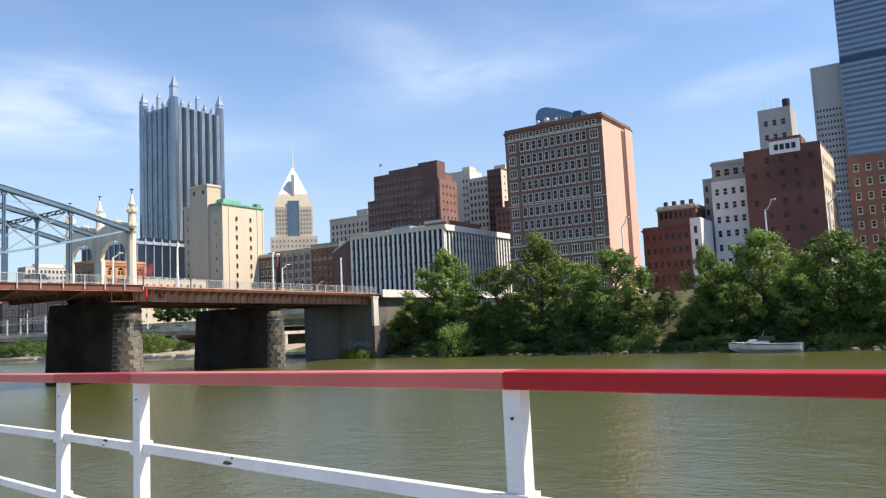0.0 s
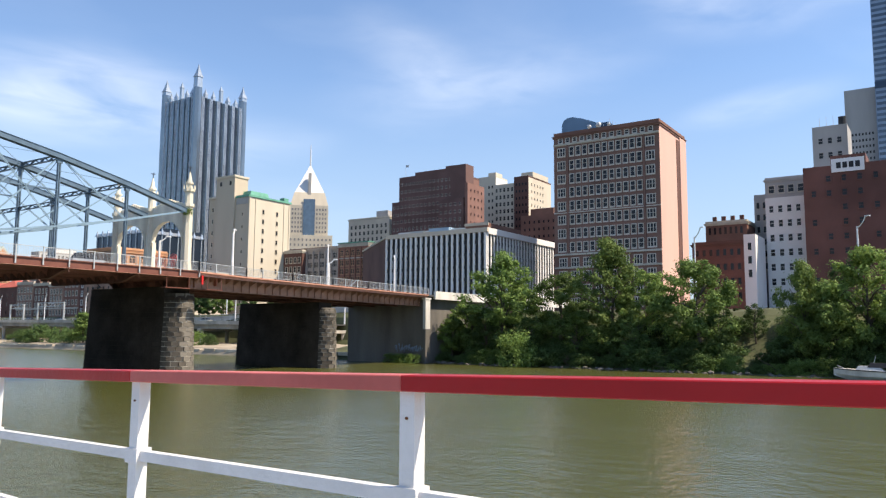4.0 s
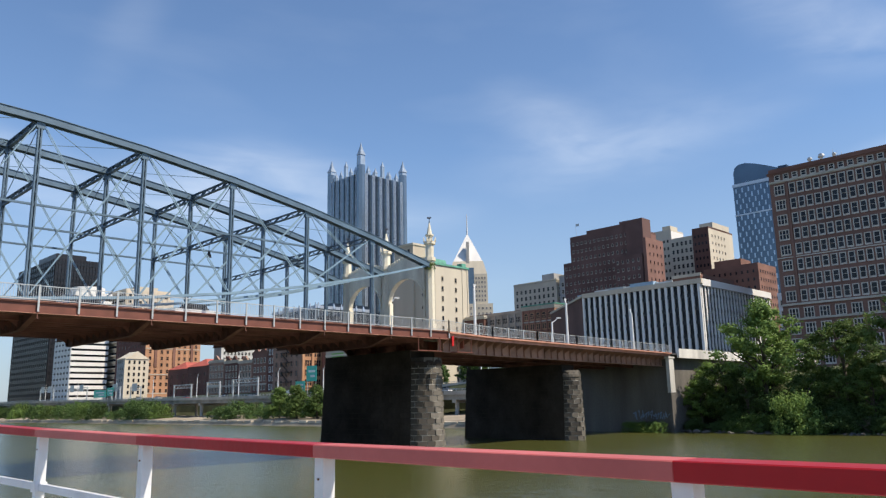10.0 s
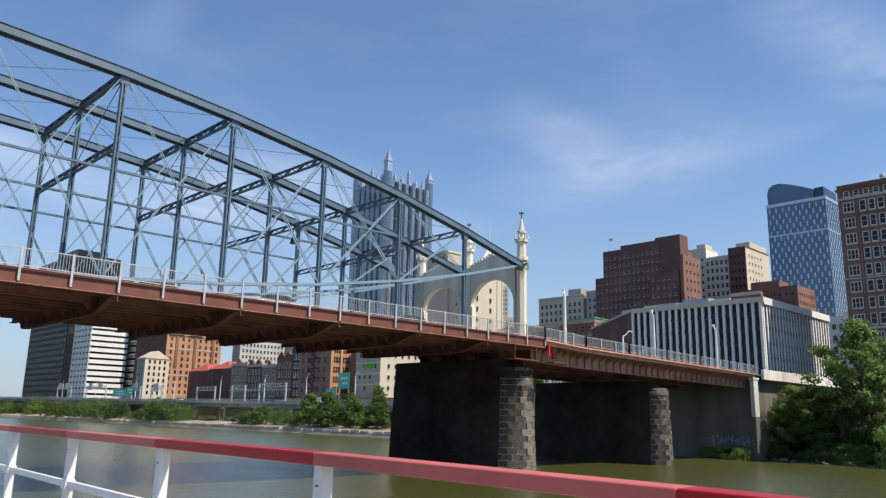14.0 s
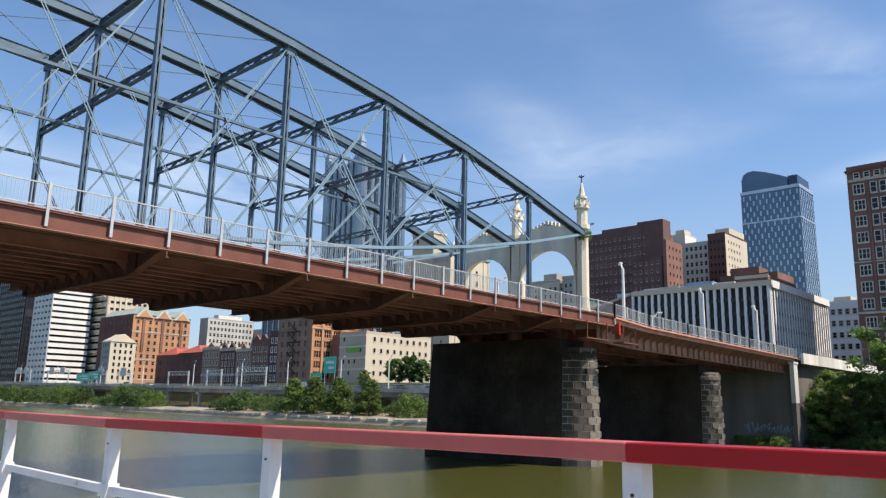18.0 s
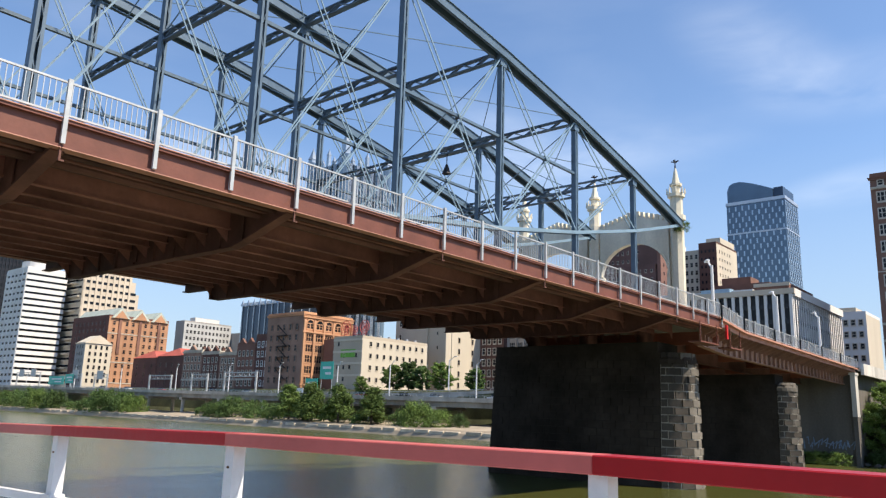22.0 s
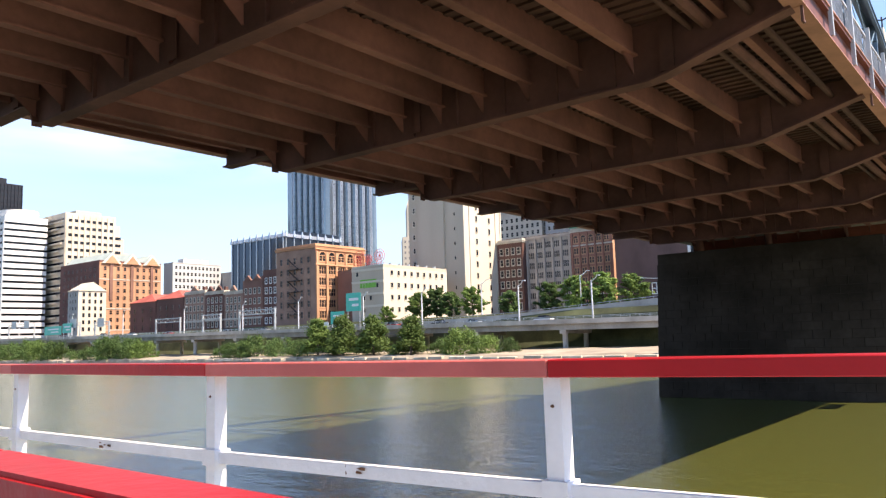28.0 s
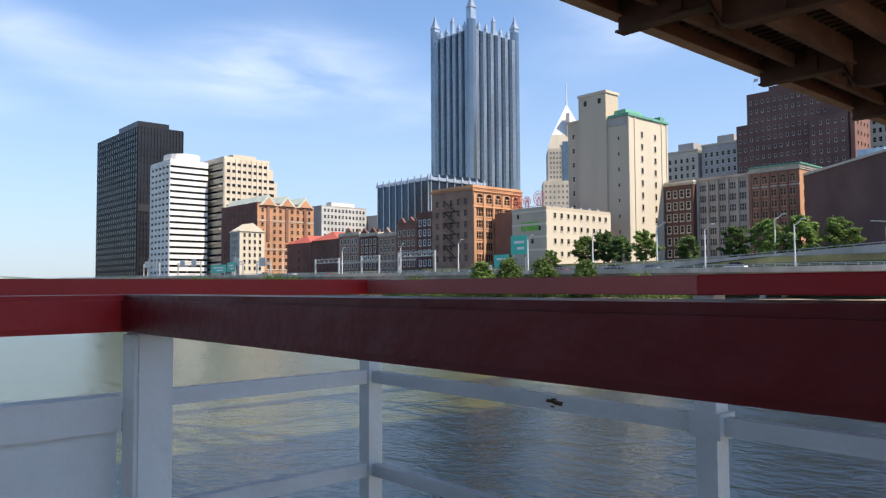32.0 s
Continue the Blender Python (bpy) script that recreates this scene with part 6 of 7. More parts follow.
def spire(x, y, w, z0, z1, z2):
    """A slim square pinnacle in one piece: shaft, eaves and tapering tip."""
    bm = bmesh.new()
    rings = []
    for z, s in ((z0, 1.0), (z1, 0.92), (z1, 1.12), (z1 + (z2 - z1) * 0.35, 0.62), (z1 + (z2 - z1) * 0.7, 0.28), (z2, 0.05)):
        h = w / 2 * s
        rings.append([bm.verts.new((x + a * h, y + b * h, z)) for a, b in ((-1, -1), (1, -1), (1, 1), (-1, 1))])
    for p, q in zip(rings, rings[1:]):
        for i in range(4):
            bm.faces.new((p[i], p[(i + 1) % 4], q[(i + 1) % 4], q[i]))
    bm.faces.new(rings[-1])
    part("spire", bm, SPIRE_GLASS, o, "pale glass spire")


for x, y in ((TX0, TY0), (TX1, TY0), (TX1, TY1), (TX0, TY1)):
    front = x == TX0 and y == TY0
    bm = bmesh.new()
    h = 2.9
    prism(bm, [(x - h, y - h * 0.4), (x - h * 0.4, y - h), (x + h * 0.4, y - h), (x + h, y - h * 0.4), (x + h, y + h * 0.4), (x + h * 0.4, y + h), (x - h * 0.4, y + h), (x - h, y + h * 0.4)], BASE, 173)
    part("corner_turret", bm, PPG_GLASS, o)
    spire(x, y, 4.4, 173, 180.5 if front else 175.5, 190 if front else 184.5)
for i in range(1, 6):
    k = i / 6
    tall = 6 if i == 3 else 0
    spire(TX0 + (TX1 - TX0) * k, TY0, 2.3, TZ, TZ + 2.4 + tall, TZ + 6.8 + tall)
    spire(TX0, TY0 + (TY1 - TY0) * k, 2.3, TZ, TZ + 2.4 + tall, TZ + 6.8 + tall)
    spire(TX1, TY0 + (TY1 - TY0) * k, 2.3, TZ, TZ + 2.4 + tall, TZ + 6.8 + tall)

# pale tower with a pyramid and mast, turned towards the bridge
o = thing("pyramid_tower", "pale granite tower with a pyramid roof and tall mast", "skyscraper", at=(540, 511, 0))
o.rotation_euler = (0, 0, radians(43))
block(o, "wall", CREAM, -18, 18, -18, 18, BASE, 126)
block(o, "base_wing", CREAM, -20, 20, -22.5, 22.5, BASE, 97)
bm = bmesh.new()
prism(bm, [(-18, -18), (18, -18), (18, 18), (-18, 18)], 126, 139, 0.8)
part("shoulder", bm, CREAM, o)
bm = bmesh.new()
prism(bm, [(-14, -14), (14, -14), (14, 14), (-14, 14)], 139, 168, 0.05)
part("pyramid_roof", bm, WHITE_WALL, o, "pale pyramid roof")
bm = bmesh.new()
tube(bm, (0, 0, 160), (0, 0, 189), 0.9, 0.3, 8)
part("mast", bm, WHITE_WALL, o, "tall white mast")
block(o, "glass_strip", GLASS_BLUE, -18.5, -18, -5.5, 5.5, 60, 132)
block(o, "gable_strip", GREY_STONE, -15, -9, -1.4, 1.4, 128, 158)
for a, b in ((-17, -6), (6, 17)):
    facade(o, "x", -18, a, b, 60, 124, 4, 15, 1.9, 2.5, CREAM, PALE_GLASS)
facade(o, "x", -20, -22, 22, 60, 95, 12, 7, 1.9, 2.5, CREAM, PALE_GLASS)
facade(o, "y", -18, -17, 17, 97, 124, 9, 6, 1.9, 2.5, CREAM, PALE_GLASS)

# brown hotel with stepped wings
# HOTEL_LIT is the hotel brick lightened where the sun strikes
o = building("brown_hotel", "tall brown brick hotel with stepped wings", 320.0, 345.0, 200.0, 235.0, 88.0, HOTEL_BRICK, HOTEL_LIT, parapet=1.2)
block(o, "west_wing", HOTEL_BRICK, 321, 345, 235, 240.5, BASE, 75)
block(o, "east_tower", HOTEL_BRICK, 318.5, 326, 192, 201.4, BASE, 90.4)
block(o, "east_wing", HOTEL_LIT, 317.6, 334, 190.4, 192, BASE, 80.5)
block(o, "front_wing", HOTEL_BRICK, 316.8, 318.4, 192.6, 207.5, BASE, 73.0)
block(o, "stair_head", HOTEL_BRICK, 325, 331, 203.5, 208.5, 90.2, 92.2)
block(o, "upper_step", HOTEL_BRICK, 322, 343, 203, 226, 88, 90.2)
facade(o, "x", 320.0, 201, 234.5, 18, 86, 13, 17, 0.95, 1.5, TRIM)
facade(o, "x", 321.0, 235.3, 240.2, 18, 74, 2, 14, 0.95, 1.5, TRIM)
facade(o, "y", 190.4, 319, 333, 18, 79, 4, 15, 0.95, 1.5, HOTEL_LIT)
facade(o, "x", 316.8, 193, 207.2, 18, 72, 5, 14, 0.95, 1.5, TRIM)
bm = bmesh.new()
tube(bm, (323, 233, 88), (323, 233, 95.5), 0.09, 0.05, 6)
box(bm, 322.98, 323.02, 231.0, 233.0, 93.9, 95.2)
part("flag_pole", bm, GALV, o, "roof flag on a pole")

# towers behind
o = building("slim_tower", "slim cream tower block", 382.0, 396.0, 210.8, 226.0, 97.4, CREAM, WHITE_WALL)
facade(o, "x", 382.0, 212, 216.5, 60, 93, 2, 8, 1.2, 1.8, CREAM)
block(o, "roof_house", CREAM, 384, 392, 212, 217, 97.4, 100)
o = building("ranked_office", "cream office with ranked dark windows", 380.0, 400.0, 197.2, 210.6, 91.4, CREAM)
facade(o, "x", 380.0, 197.6, 210.4, 40, 90, 5, 12, 1.7, 2.6, CREAM)
# side wall made pale as if sunlit, the light being in its colour
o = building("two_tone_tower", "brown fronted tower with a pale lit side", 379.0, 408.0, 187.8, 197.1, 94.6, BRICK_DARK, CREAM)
facade(o, "x", 379.0, 188.4, 196.6, 40, 92, 4, 13, 1.1, 1.7, BRICK_DARK)
facade(o, "y", 187.8, 381, 399, 40, 92, 5, 13, 1.0, 1.6, CREAM)
block(o, "roof_house", CREAM, 384, 404, 187.6, 195, 94.6, 97.6)
o = building("stepped_brick_block", "lower brown brick block with roof huts", 370.0, 392.0, 160.0, 188.0, 70.0, BRICK_BROWN, BRICK_BROWN)
block(o, "roof_house", BRICK_BROWN, 374, 386, 170, 184, 70, 74)
facade(o, "x", 370.0, 161, 187, 36, 68, 9, 8, 1.1, 1.7, BRICK_BROWN)
facade(o, "y", 160.0, 371, 391, 36, 68, 7, 8, 1.1, 1.7, BRICK_BROWN)
for ya, yb, tp, lab in ((305, 341, 84, "cream classical office with a heavy cornice"), (280, 302.5, 85.5, "grey office with hipped roof house")):
    o = building("cornice_office", lab, 402.0, 425.0, ya, yb, tp, TAN if ya > 303 else GREY_STONE, CREAM, cornice=TRIM)
    facade(o, "x", 402.0, ya + 1, yb - 1, 40, tp - 4, 9 if ya > 303 else 6, 9, 2.0, 2.9, TAN)
    facade(o, "y", ya, 403, 424, 40, tp - 4, 6, 9, 1.5, 2.4, WHITE_WALL)
    block(o, "roof_house", GREY_STONE, 408, 420, ya + 6, ya + 16, tp, tp + 5)
o = building("terrace_block", "weathered brown row with flat roofs behind the bridge", 255.0, 290.0, 196.0, 250.0, 44.0, BRICK_BROWN, BRICK_BROWN)
facade(o, "x", 255.0, 197, 249, 20, 42, 16, 5, 1.4, 2.0, TRIM)

o = building("pale_block", "pale office block beyond the striped office", 262.0, 282.0, 99.5, 111.0, 39.6, WHITE_WALL, CREAM)
facade(o, "x", 262.0, 100, 110.6, 16, 38, 5, 6, 1.5, 2.0, CREAM)
block(o, "roof_house", CREAM, 266, 276, 103, 108, 39.6, 41.4)

# glass tower with a sloping crown
o = thing("sloped_tower", "blue glass tower with a sloping crown", "skyscraper")
block(o, "wall", TOWER_GLASS, 510, 539, 190, 228, BASE, 150)
bm = bmesh.new()
prof = [(227.6, 150), (227.6, 160), (226.2, 163.6), (223.4, 165.3), (219, 165.6), (212, 163.6), (204, 160.4), (197.5, 157.4), (197.5, 150)]
for x in (511.5, 537.5):
    bm.faces.new([bm.verts.new((x, y, z)) for y, z in prof])
bm.verts.ensure_lookup_table()
k = len(prof)
for i in range(k):
    bm.faces.new([bm.verts[q] for q in (i, (i + 1) % k, k + (i + 1) % k, k + i)])
part("sloping_crown", bm, material("crown_glass", (0.13, 0.18, 0.23), 0.12, 0.12, 0.05, 0.6, 0.0, metal=0.6), o, "curved sloping glass crown")
block(o, "plant_screen", PPG_DARK, 513, 536, 191.5, 197.4, 150, 158.4)
block(o, "crown_rim", SILVER, 509.6, 539.4, 189.6, 228.4, 149.0, 151.2)
block(o, "belt", SILVER, 509.7, 539.3, 189.7, 228.3, 128.4, 129.4)
cells = bmesh.new()
r = random.Random(3)
for j in range(34):
    for i in range(17):
        if (i + j) % 2:
            z, y = 16 + 3.9 * j, 190.6 + 37 * i / 17
            box(cells, 509.7, 510.0, y + 0.2, y + 1.1, z, z + 3.1)
    for i in range(13):
        if (i + j) % 2:
            z, x = 16 + 3.9 * j, 510.5 + 28 * i / 13
            box(cells, x + 0.2, x + 1.1, 189.7, 190.0, z, z + 3.1)
ob = part("panel_cladding", cells, PANEL_LIGHT, o, "staggered pale glass panels")
ob["kind"] = "stuff"

# right hand end: red brick warehouse with a roof sign, and its neighbours
o = building("red_warehouse", "dark red brick warehouse with a white roof sign", 222.0, 250.0, 3.8, 23.6, 50.6, BRICK_RED, TAN, parapet=1.0)
block(o, "roof_step", BRICK_RED, 222.5, 232, 8.5, 16.8, 50.6, 53.2)
facade(o, "x", 222.0, 4.5, 23.0, 14, 49, 5, 9, 1.5, 2.0, BRICK_RED, skip=0.25, seed=7)
facade(o, "y", 3.8, 223, 249, 14, 48, 6, 8, 1.4, 2.0, TAN)
block(o, "sign_board", SIGN_WHITE, 221.7, 221.98, 8.8, 16.6, 48.6, 52.2, label="white sign board with a dark emblem")
bm = bmesh.new()
for i in range(4):
    box(bm, 221.66, 221.7, 9.8 + i * 1.5, 10.9 + i * 1.5, 49.6, 51.2)
part("sign_emblem", bm, DARK, o)
o = building("grey_tank_house", "grey tower house with a black water tank", 262.0, 274.0, 16.0, 26.0, 71.5, GREY_STONE)
bm = bmesh.new()
tube(bm, (266, 17.6, 71), (266, 17.6, 74.8), 1.2, 1.2, 12)
part("water_tank", bm, DARK, o, "black water tank")
facade(o, "x", 262.0, 17, 25, 55, 69, 3, 3, 1.6, 2.2, GREY_STONE)
for i in range(3):
    bm = bmesh.new()
    tube(bm, (264, 20 + 2 * i, 71), (264, 20 + 2 * i, 75), 0.07, 0.04, 5)
    part("antenna", bm, GALV, o)
o = building("grey_classic_block", "grey stone office block with bracketed cornice", 236.0, 256.0, 24.2, 36.0, 51.6, GREY_STONE, cornice=GREY_STONE)
facade(o, "x", 236.0, 25, 35.5, 30, 50, 4, 5, 1.9, 2.5, TRIM)
block(o, "west_wing", GREY_STONE, 240, 256, 36, 40, BASE, 47.5)
facade(o, "x", 240.0, 36.2, 39.8, 24, 46, 2, 6, 1.0, 2.0, TRIM)
o = building("white_block", "white painted block with dark windows", 228.0, 235.8, 24.2, 34.6, 44.2, WHITE_WALL)
facade(o, "x", 228.0, 24.8, 34.2, 14, 43, 4, 7, 1.5, 2.3, WHITE_WALL)
o = building("low_brick_row", "low dark red brick row with chimneys", 215.0, 227.5, 38.0, 52.0, 31.2, BRICK_RED, cornice=BRICK_DARK)
facade(o, "x", 215.0, 38.5, 51.5, 14, 30, 7, 4, 1.0, 1.9, BRICK_RED)
o = building("white_house", "small white painted house front", 214.0, 227.0, 34.9, 37.9, 32.5, WHITE_WALL)
facade(o, "x", 214.0, 35.1, 37.7, 20, 31, 1, 3, 1.1, 2.2, WHITE_WALL)
o = building("brick_block", "brown brick block with arcaded top", 230.0, 250.0, 40.2, 52.0, 39.0, BRICK_BROWN, cornice=TRIM)
facade(o, "x", 230.0, 41, 51.5, 30, 38, 7, 2, 0.9, 2.2, BRICK_BROWN)
for i in range(4):
    block(o, "chimney", BRICK_DARK, 232, 233, 41.5 + 2.6 * i, 42.6 + 2.6 * i, 39, 40.6)
o = building("brown_block", "brown brick block at the end of the row", 242.0, 262.0, -24.0, -0.4, 48.5, BRICK_BROWN)
facade(o, "x", 242.0, -23, -1, 14, 47, 7, 8, 1.4, 2.1, TRIM)
o = thing("steel_tower", "very tall blue grey steel and glass tower", "skyscraper")
block(o, "wall", STEEL_BLUE, 600, 650, -26, 28, BASE, 262)
for j in range(58):
    z = 30 + 4 * j
    block(o, "window_band", GLASS_BLUE, 599.8, 600, -25.5, 27.5, z, z + 2.0)
block(o, "belt", PPG_DARK, 599.6, 600, -26, 28, 178, 183)
o = building("grey_tower", "flat grey concrete tower with small windows", 605.0, 640.0, 28.4, 48.0, 181.0, GREY_STONE)
facade(o, "x", 605.0, 30, 47, 60, 150, 8, 20, 1.2, 2.0, GREY_STONE)

# a low bridge far down river
o = thing("far_bridge", "low grey highway bridge far down river", "bridge")
block(o, "deck", CONCRETE, -260, 190, 980, 992, 13, 15.5)
block(o, "parapet", CONCRETE_WHITE, -260, 190, 979.5, 980, 15.5, 17)
for x in (-200, -90, 20, 120, 170):
    block(o, "pier", CONCRETE_DARK, x, x + 7, 980, 992, -2, 13)
block(o, "gate_tower", CONCRETE_DARK, 60, 72, 975, 995, 0, 24)
# far low hills and woods down river
hill = bmesh.new()
r = random.Random(8)
prev = None
for i in range(61):
    a = math.pi * (0.28 + 0.62 * i / 60)
    R = 2300
    x, y = R * math.cos(a), R * math.sin(a)
    h = 34 + 26 * noise.noise((i * 0.35, 0, 0)) + 8 * noise.noise((i * 1.3, 4, 0))
    row = [hill.verts.new((x * 0.94, y * 0.94, -2)), hill.verts.new((x * 0.97, y * 0.97, h * 0.6)), hill.verts.new((x, y, h))]
    if prev:
        for k in range(2):
            hill.faces.new((prev[k], row[k], row[k + 1], prev[k + 1]))
    prev = row
solid("backdrop", hill, material("hazy_wooded_hill", (0.13, 0.17, 0.16), 0.95, 0.25, 0.01, 0.1, 0.0), "low hazy wooded hills down river", "hills", kind="structure")

# ---- expressway along the wharf ----
road = thing("expressway", "elevated concrete expressway with pale parapet and steel rail", "road", kind="structure")


def road_z(y):
    pts = ((-120, 7.6), (60, 7.4), (126, 7.5), (212, 8.2), (290, 8.7), (420, 10.0), (760, 12.0))
    for (ya, za), (yb, zb) in zip(pts, pts[1:]):
        if y <= yb:
            return za + (zb - za) * (y - ya) / (yb - ya)
    return 12.0


def road_x(y):
    return 137.0 + 6 * smooth(110, 60, y) + 0.02 * max(0, y - 200)


ys = [-120 + 22 * i for i in range(41)]
for ya, yb in zip(ys, ys[1:]):
    xa, xb, za, zb = road_x(ya), road_x(yb), road_z(ya), road_z(yb)
    if ya > 100:
        bm = bmesh.new()
        v = [bm.verts.new(p) for p in ((xa, ya, za), (xa + 12, ya, za), (xb + 12, yb, zb), (xb, yb, zb))]
        w = [bm.verts.new(u.co - Vector((0, 0, 0.35))) for u in v]
        bm.faces.new(v)
        bm.faces.new(w[::-1])
        for i in range(4):
            bm.faces.new((v[i], v[(i + 1) % 4], w[(i + 1) % 4], w[i]))
        part("road_slab", bm, ASPHALT, road)
        bm = bmesh.new()
        beam(bm, (xa - 0.15, ya, za + 0.15), (xb - 0.15, yb, zb + 0.15), 0.3, 1.0)
        part("parapet", bm, CONCRETE, road, "pale concrete parapet")
        bm = bmesh.new()
        beam(bm, (xa + 0.6, ya, za - 0.95), (xb + 0.6, yb, zb - 0.95), 0.4, 1.2)
        part("edge_girder", bm, CONCRETE_DARK, road)
        bm = bmesh.new()
        for i in range(11):
            k = (i + 0.5) / 11
            x, y, z = xa + (xb - xa) * k, ya + (yb - ya) * k, za + (zb - za) * k
            box(bm, x - 0.12, x - 0.04, y - 0.05, y + 0.05, z + 0.65, z + 1.15)
        beam(bm, (xa - 0.08, ya, za + 1.15), (xb - 0.08, yb, zb + 1.15), 0.07, 0.09)
        beam(bm, (xa - 0.08, ya, za + 0.9), (xb - 0.08, yb, zb + 0.9), 0.05, 0.07)
        part("guard_rail", bm, GALV, road)
        bm = bmesh.new()
        beam(bm, (xa + 12, ya, za + 0.3), (xb + 12, yb, zb + 0.3), 0.3, 0.9)
        part("far_parapet", bm, CONCRETE, road)
        bm = bmesh.new()
        box(bm, xa + 0.2, xa + 11.6, ya - 0.7, ya + 0.7, za - 2.3, za - 1.5)
        for dx in (1.2, 10.2):
            tube(bm, (xa + dx, ya, 1.0), (xa + dx, ya, za - 2.2), 0.55, 0.55, 10)
        part("column_bent", bm, CONCRETE, road, "concrete column bent")

# the same road upstream, behind the wooded bank
for i in range(9):
    ya, yb = -92 + 18 * i, -74 + 18 * i
    bm = bmesh.new()
    beam(bm, (136, ya, 8.0), (136, yb, 8.0), 0.35, 1.5)
    part("parapet", bm, CONCRETE, road, "pale concrete parapet")
    bm = bmesh.new()
    for j in range(9):
        y = ya + 2 * j + 1
        box(bm, 135.94, 136.04, y - 0.05, y + 0.05, 8.75, 9.35)
    beam(bm, (136, ya, 9.3), (136, yb, 9.3), 0.08, 0.1)
    beam(bm, (136, ya, 9.02), (136, yb, 9.02), 0.06, 0.08)
    part("guard_rail", bm, GALV, road)

# ramp that climbs to the bridge street
ramp = thing("ramp", "concrete ramp climbing to the bridge street", "road", kind="structure")
pts = ((96, 151, 12.6), (129, 151.5, 11.3), (164, 151.5, 9.5), (200, 151.5, 8.6), (235, 152, 8.4))
for (ya, xa, za), (yb, xb, zb) in zip(pts, pts[1:]):
    bm = bmesh.new()
    beam(bm, (xa, ya, za + 0.1), (xb, yb, zb + 0.1), 0.4, 1.5)
    beam(bm, (xa + 4, ya, za - 0.5), (xb + 4, yb, zb - 0.5), 8.0, 0.4)
    part("ramp_wall", bm, CONCRETE, ramp)
    bm = bmesh.new()
    beam(bm, (xa + 0.3, ya, za - 1.6), (xb + 0.3, yb, zb - 1.6), 0.5, 2.0)
    part("ramp_girder", bm, CONCRETE_DARK, ramp)
    bm = bmesh.new()
    beam(bm, (xa, ya, za + 1.25), (xb, yb, zb + 1.25), 0.08, 0.1)
    for i in range(14):
        k = (i + 0.5) / 14
        x, y, z = xa + (xb - xa) * k, ya + (yb - ya) * k, za + (zb - za) * k
        box(bm, x - 0.04, x + 0.04, y - 0.04, y + 0.04, z + 0.8, z + 1.25)
    part("ramp_rail", bm, GALV, ramp)
    bm = bmesh.new()
    tube(bm, (xa + 2, ya + 6, 1.0), (xa + 2, ya + 6, za - 0.7), 0.6, 0.6, 10)
    part("ramp_column", bm, CONCRETE, ramp)

for y in (118, 140, 158, 186, 206, 232, 258, 290, 330, 370, 420, 470):
    street_lamp(road_x(y) + 6, y, road_z(y), 9.5, 2.2, -0.3, -0.9)
for y in (128, 150, 178):
    street_lamp(157, y, 10.6, 9.0, 2.0, 0.2, -0.9)
for y in (-6, 4, 30):
    street_lamp(137, y, 9.6, 15.0, 2.0, -0.5, -0.8)


def sign(y, z, w, h, mat, label, x=None):
    x = road_x(y) - 0.5 if x is None else x
    o = thing("road_sign", label, "road sign", "green road signs")
    bm = bmesh.new()
    box(bm, x - 0.06, x, y - w / 2, y + w / 2, z, z + h)
    part("panel", bm, mat, o)
    for i in range(2):
        bm = bmesh.new()
        box(bm, x - 0.09, x - 0.062, y - w * 0.34, y + w * 0.3 - i * w * 0.2, z + h * (0.58 - 0.32 * i), z + h * (0.72 - 0.32 * i))
        part("text_bar", bm, SIGN_WHITE, o)
    for s in (-0.4, 0.4):
        bm = bmesh.new()
        box(bm, x + 0.005, x + 0.12, y + s * w - 0.06, y + s * w + 0.06, road_z(y), z + h)
        part("sign_post", bm, GALV, o)


sign(203, 12.6, 5.2, 4.6, SIGN_GREEN, "tall green highway sign on posts")
sign(209, 9.6, 5.0, 3.2, SIGN_GREEN, "green exit sign low on the parapet")
sign(214.5, 9.0, 4.2, 1.3, SIGN_WHITE, "small white and green sign")
sign(372, 11.0, 14, 3.4, SIGN_GREEN, "wide green highway sign board")
sign(360, 11.5, 7, 3.6, SIGN_GREEN, "green highway sign board")


def gantry(y, span, z, label, boards=0, x=None):
    x = road_x(y) + 0.8 if x is None else x
    o = thing("sign_gantry", label, "sign gantry", "gantries over the expressway")
    base = road_z(y)
    for yy in (y, y + span):
        bm = bmesh.new()
        tube(bm, (x, yy, base), (x, yy, z + 1.4), 0.34, 0.3, 8)
        part("gantry_post", bm, GALV, o)
    bm = bmesh.new()
    for dz in (0, 1.2):
        for dx in (-0.4, 0.4):
            beam(bm, (x + dx, y, z + dz), (x + dx, y + span, z + dz), 0.2, 0.2)
    n = int(span / 1.2)
    for i in range(n):
        s = 1.2 if i % 2 else 0.0
        beam(bm, (x - 0.4, y + span * i / n, z + s), (x - 0.4, y + span * (i + 1) / n, z + 1.2 - s), 0.08, 0.08)
    part("gantry_truss", bm, GALV, o)
    for i in range(boards):
        bm = bmesh.new()
        yy = y + span * (i + 0.5) / max(1, boards)
        box(bm, x - 0.62, x - 0.5, yy - 2.4, yy + 2.4, z - 0.6, z + 2.6)
        part("sign_back", bm, GALV, o, "grey sign back")


gantry(236, 16, 13.6, "grey lattice gantry with lamps")
gantry(284, 14, 13.0, "grey lattice gantry over the road")
gantry(330, 10, 13.6, "grey lattice sign gantry", 1)
gantry(392, 24, 15.0, "grey overhead sign gantry", 2)
gantry(262, 9, 13.2, "grey cantilever signal gantry")
gantry(352, 9, 14.0, "grey lattice sign gantry", 1)
gantry(440, 20, 15.6, "grey overhead sign gantry", 2)
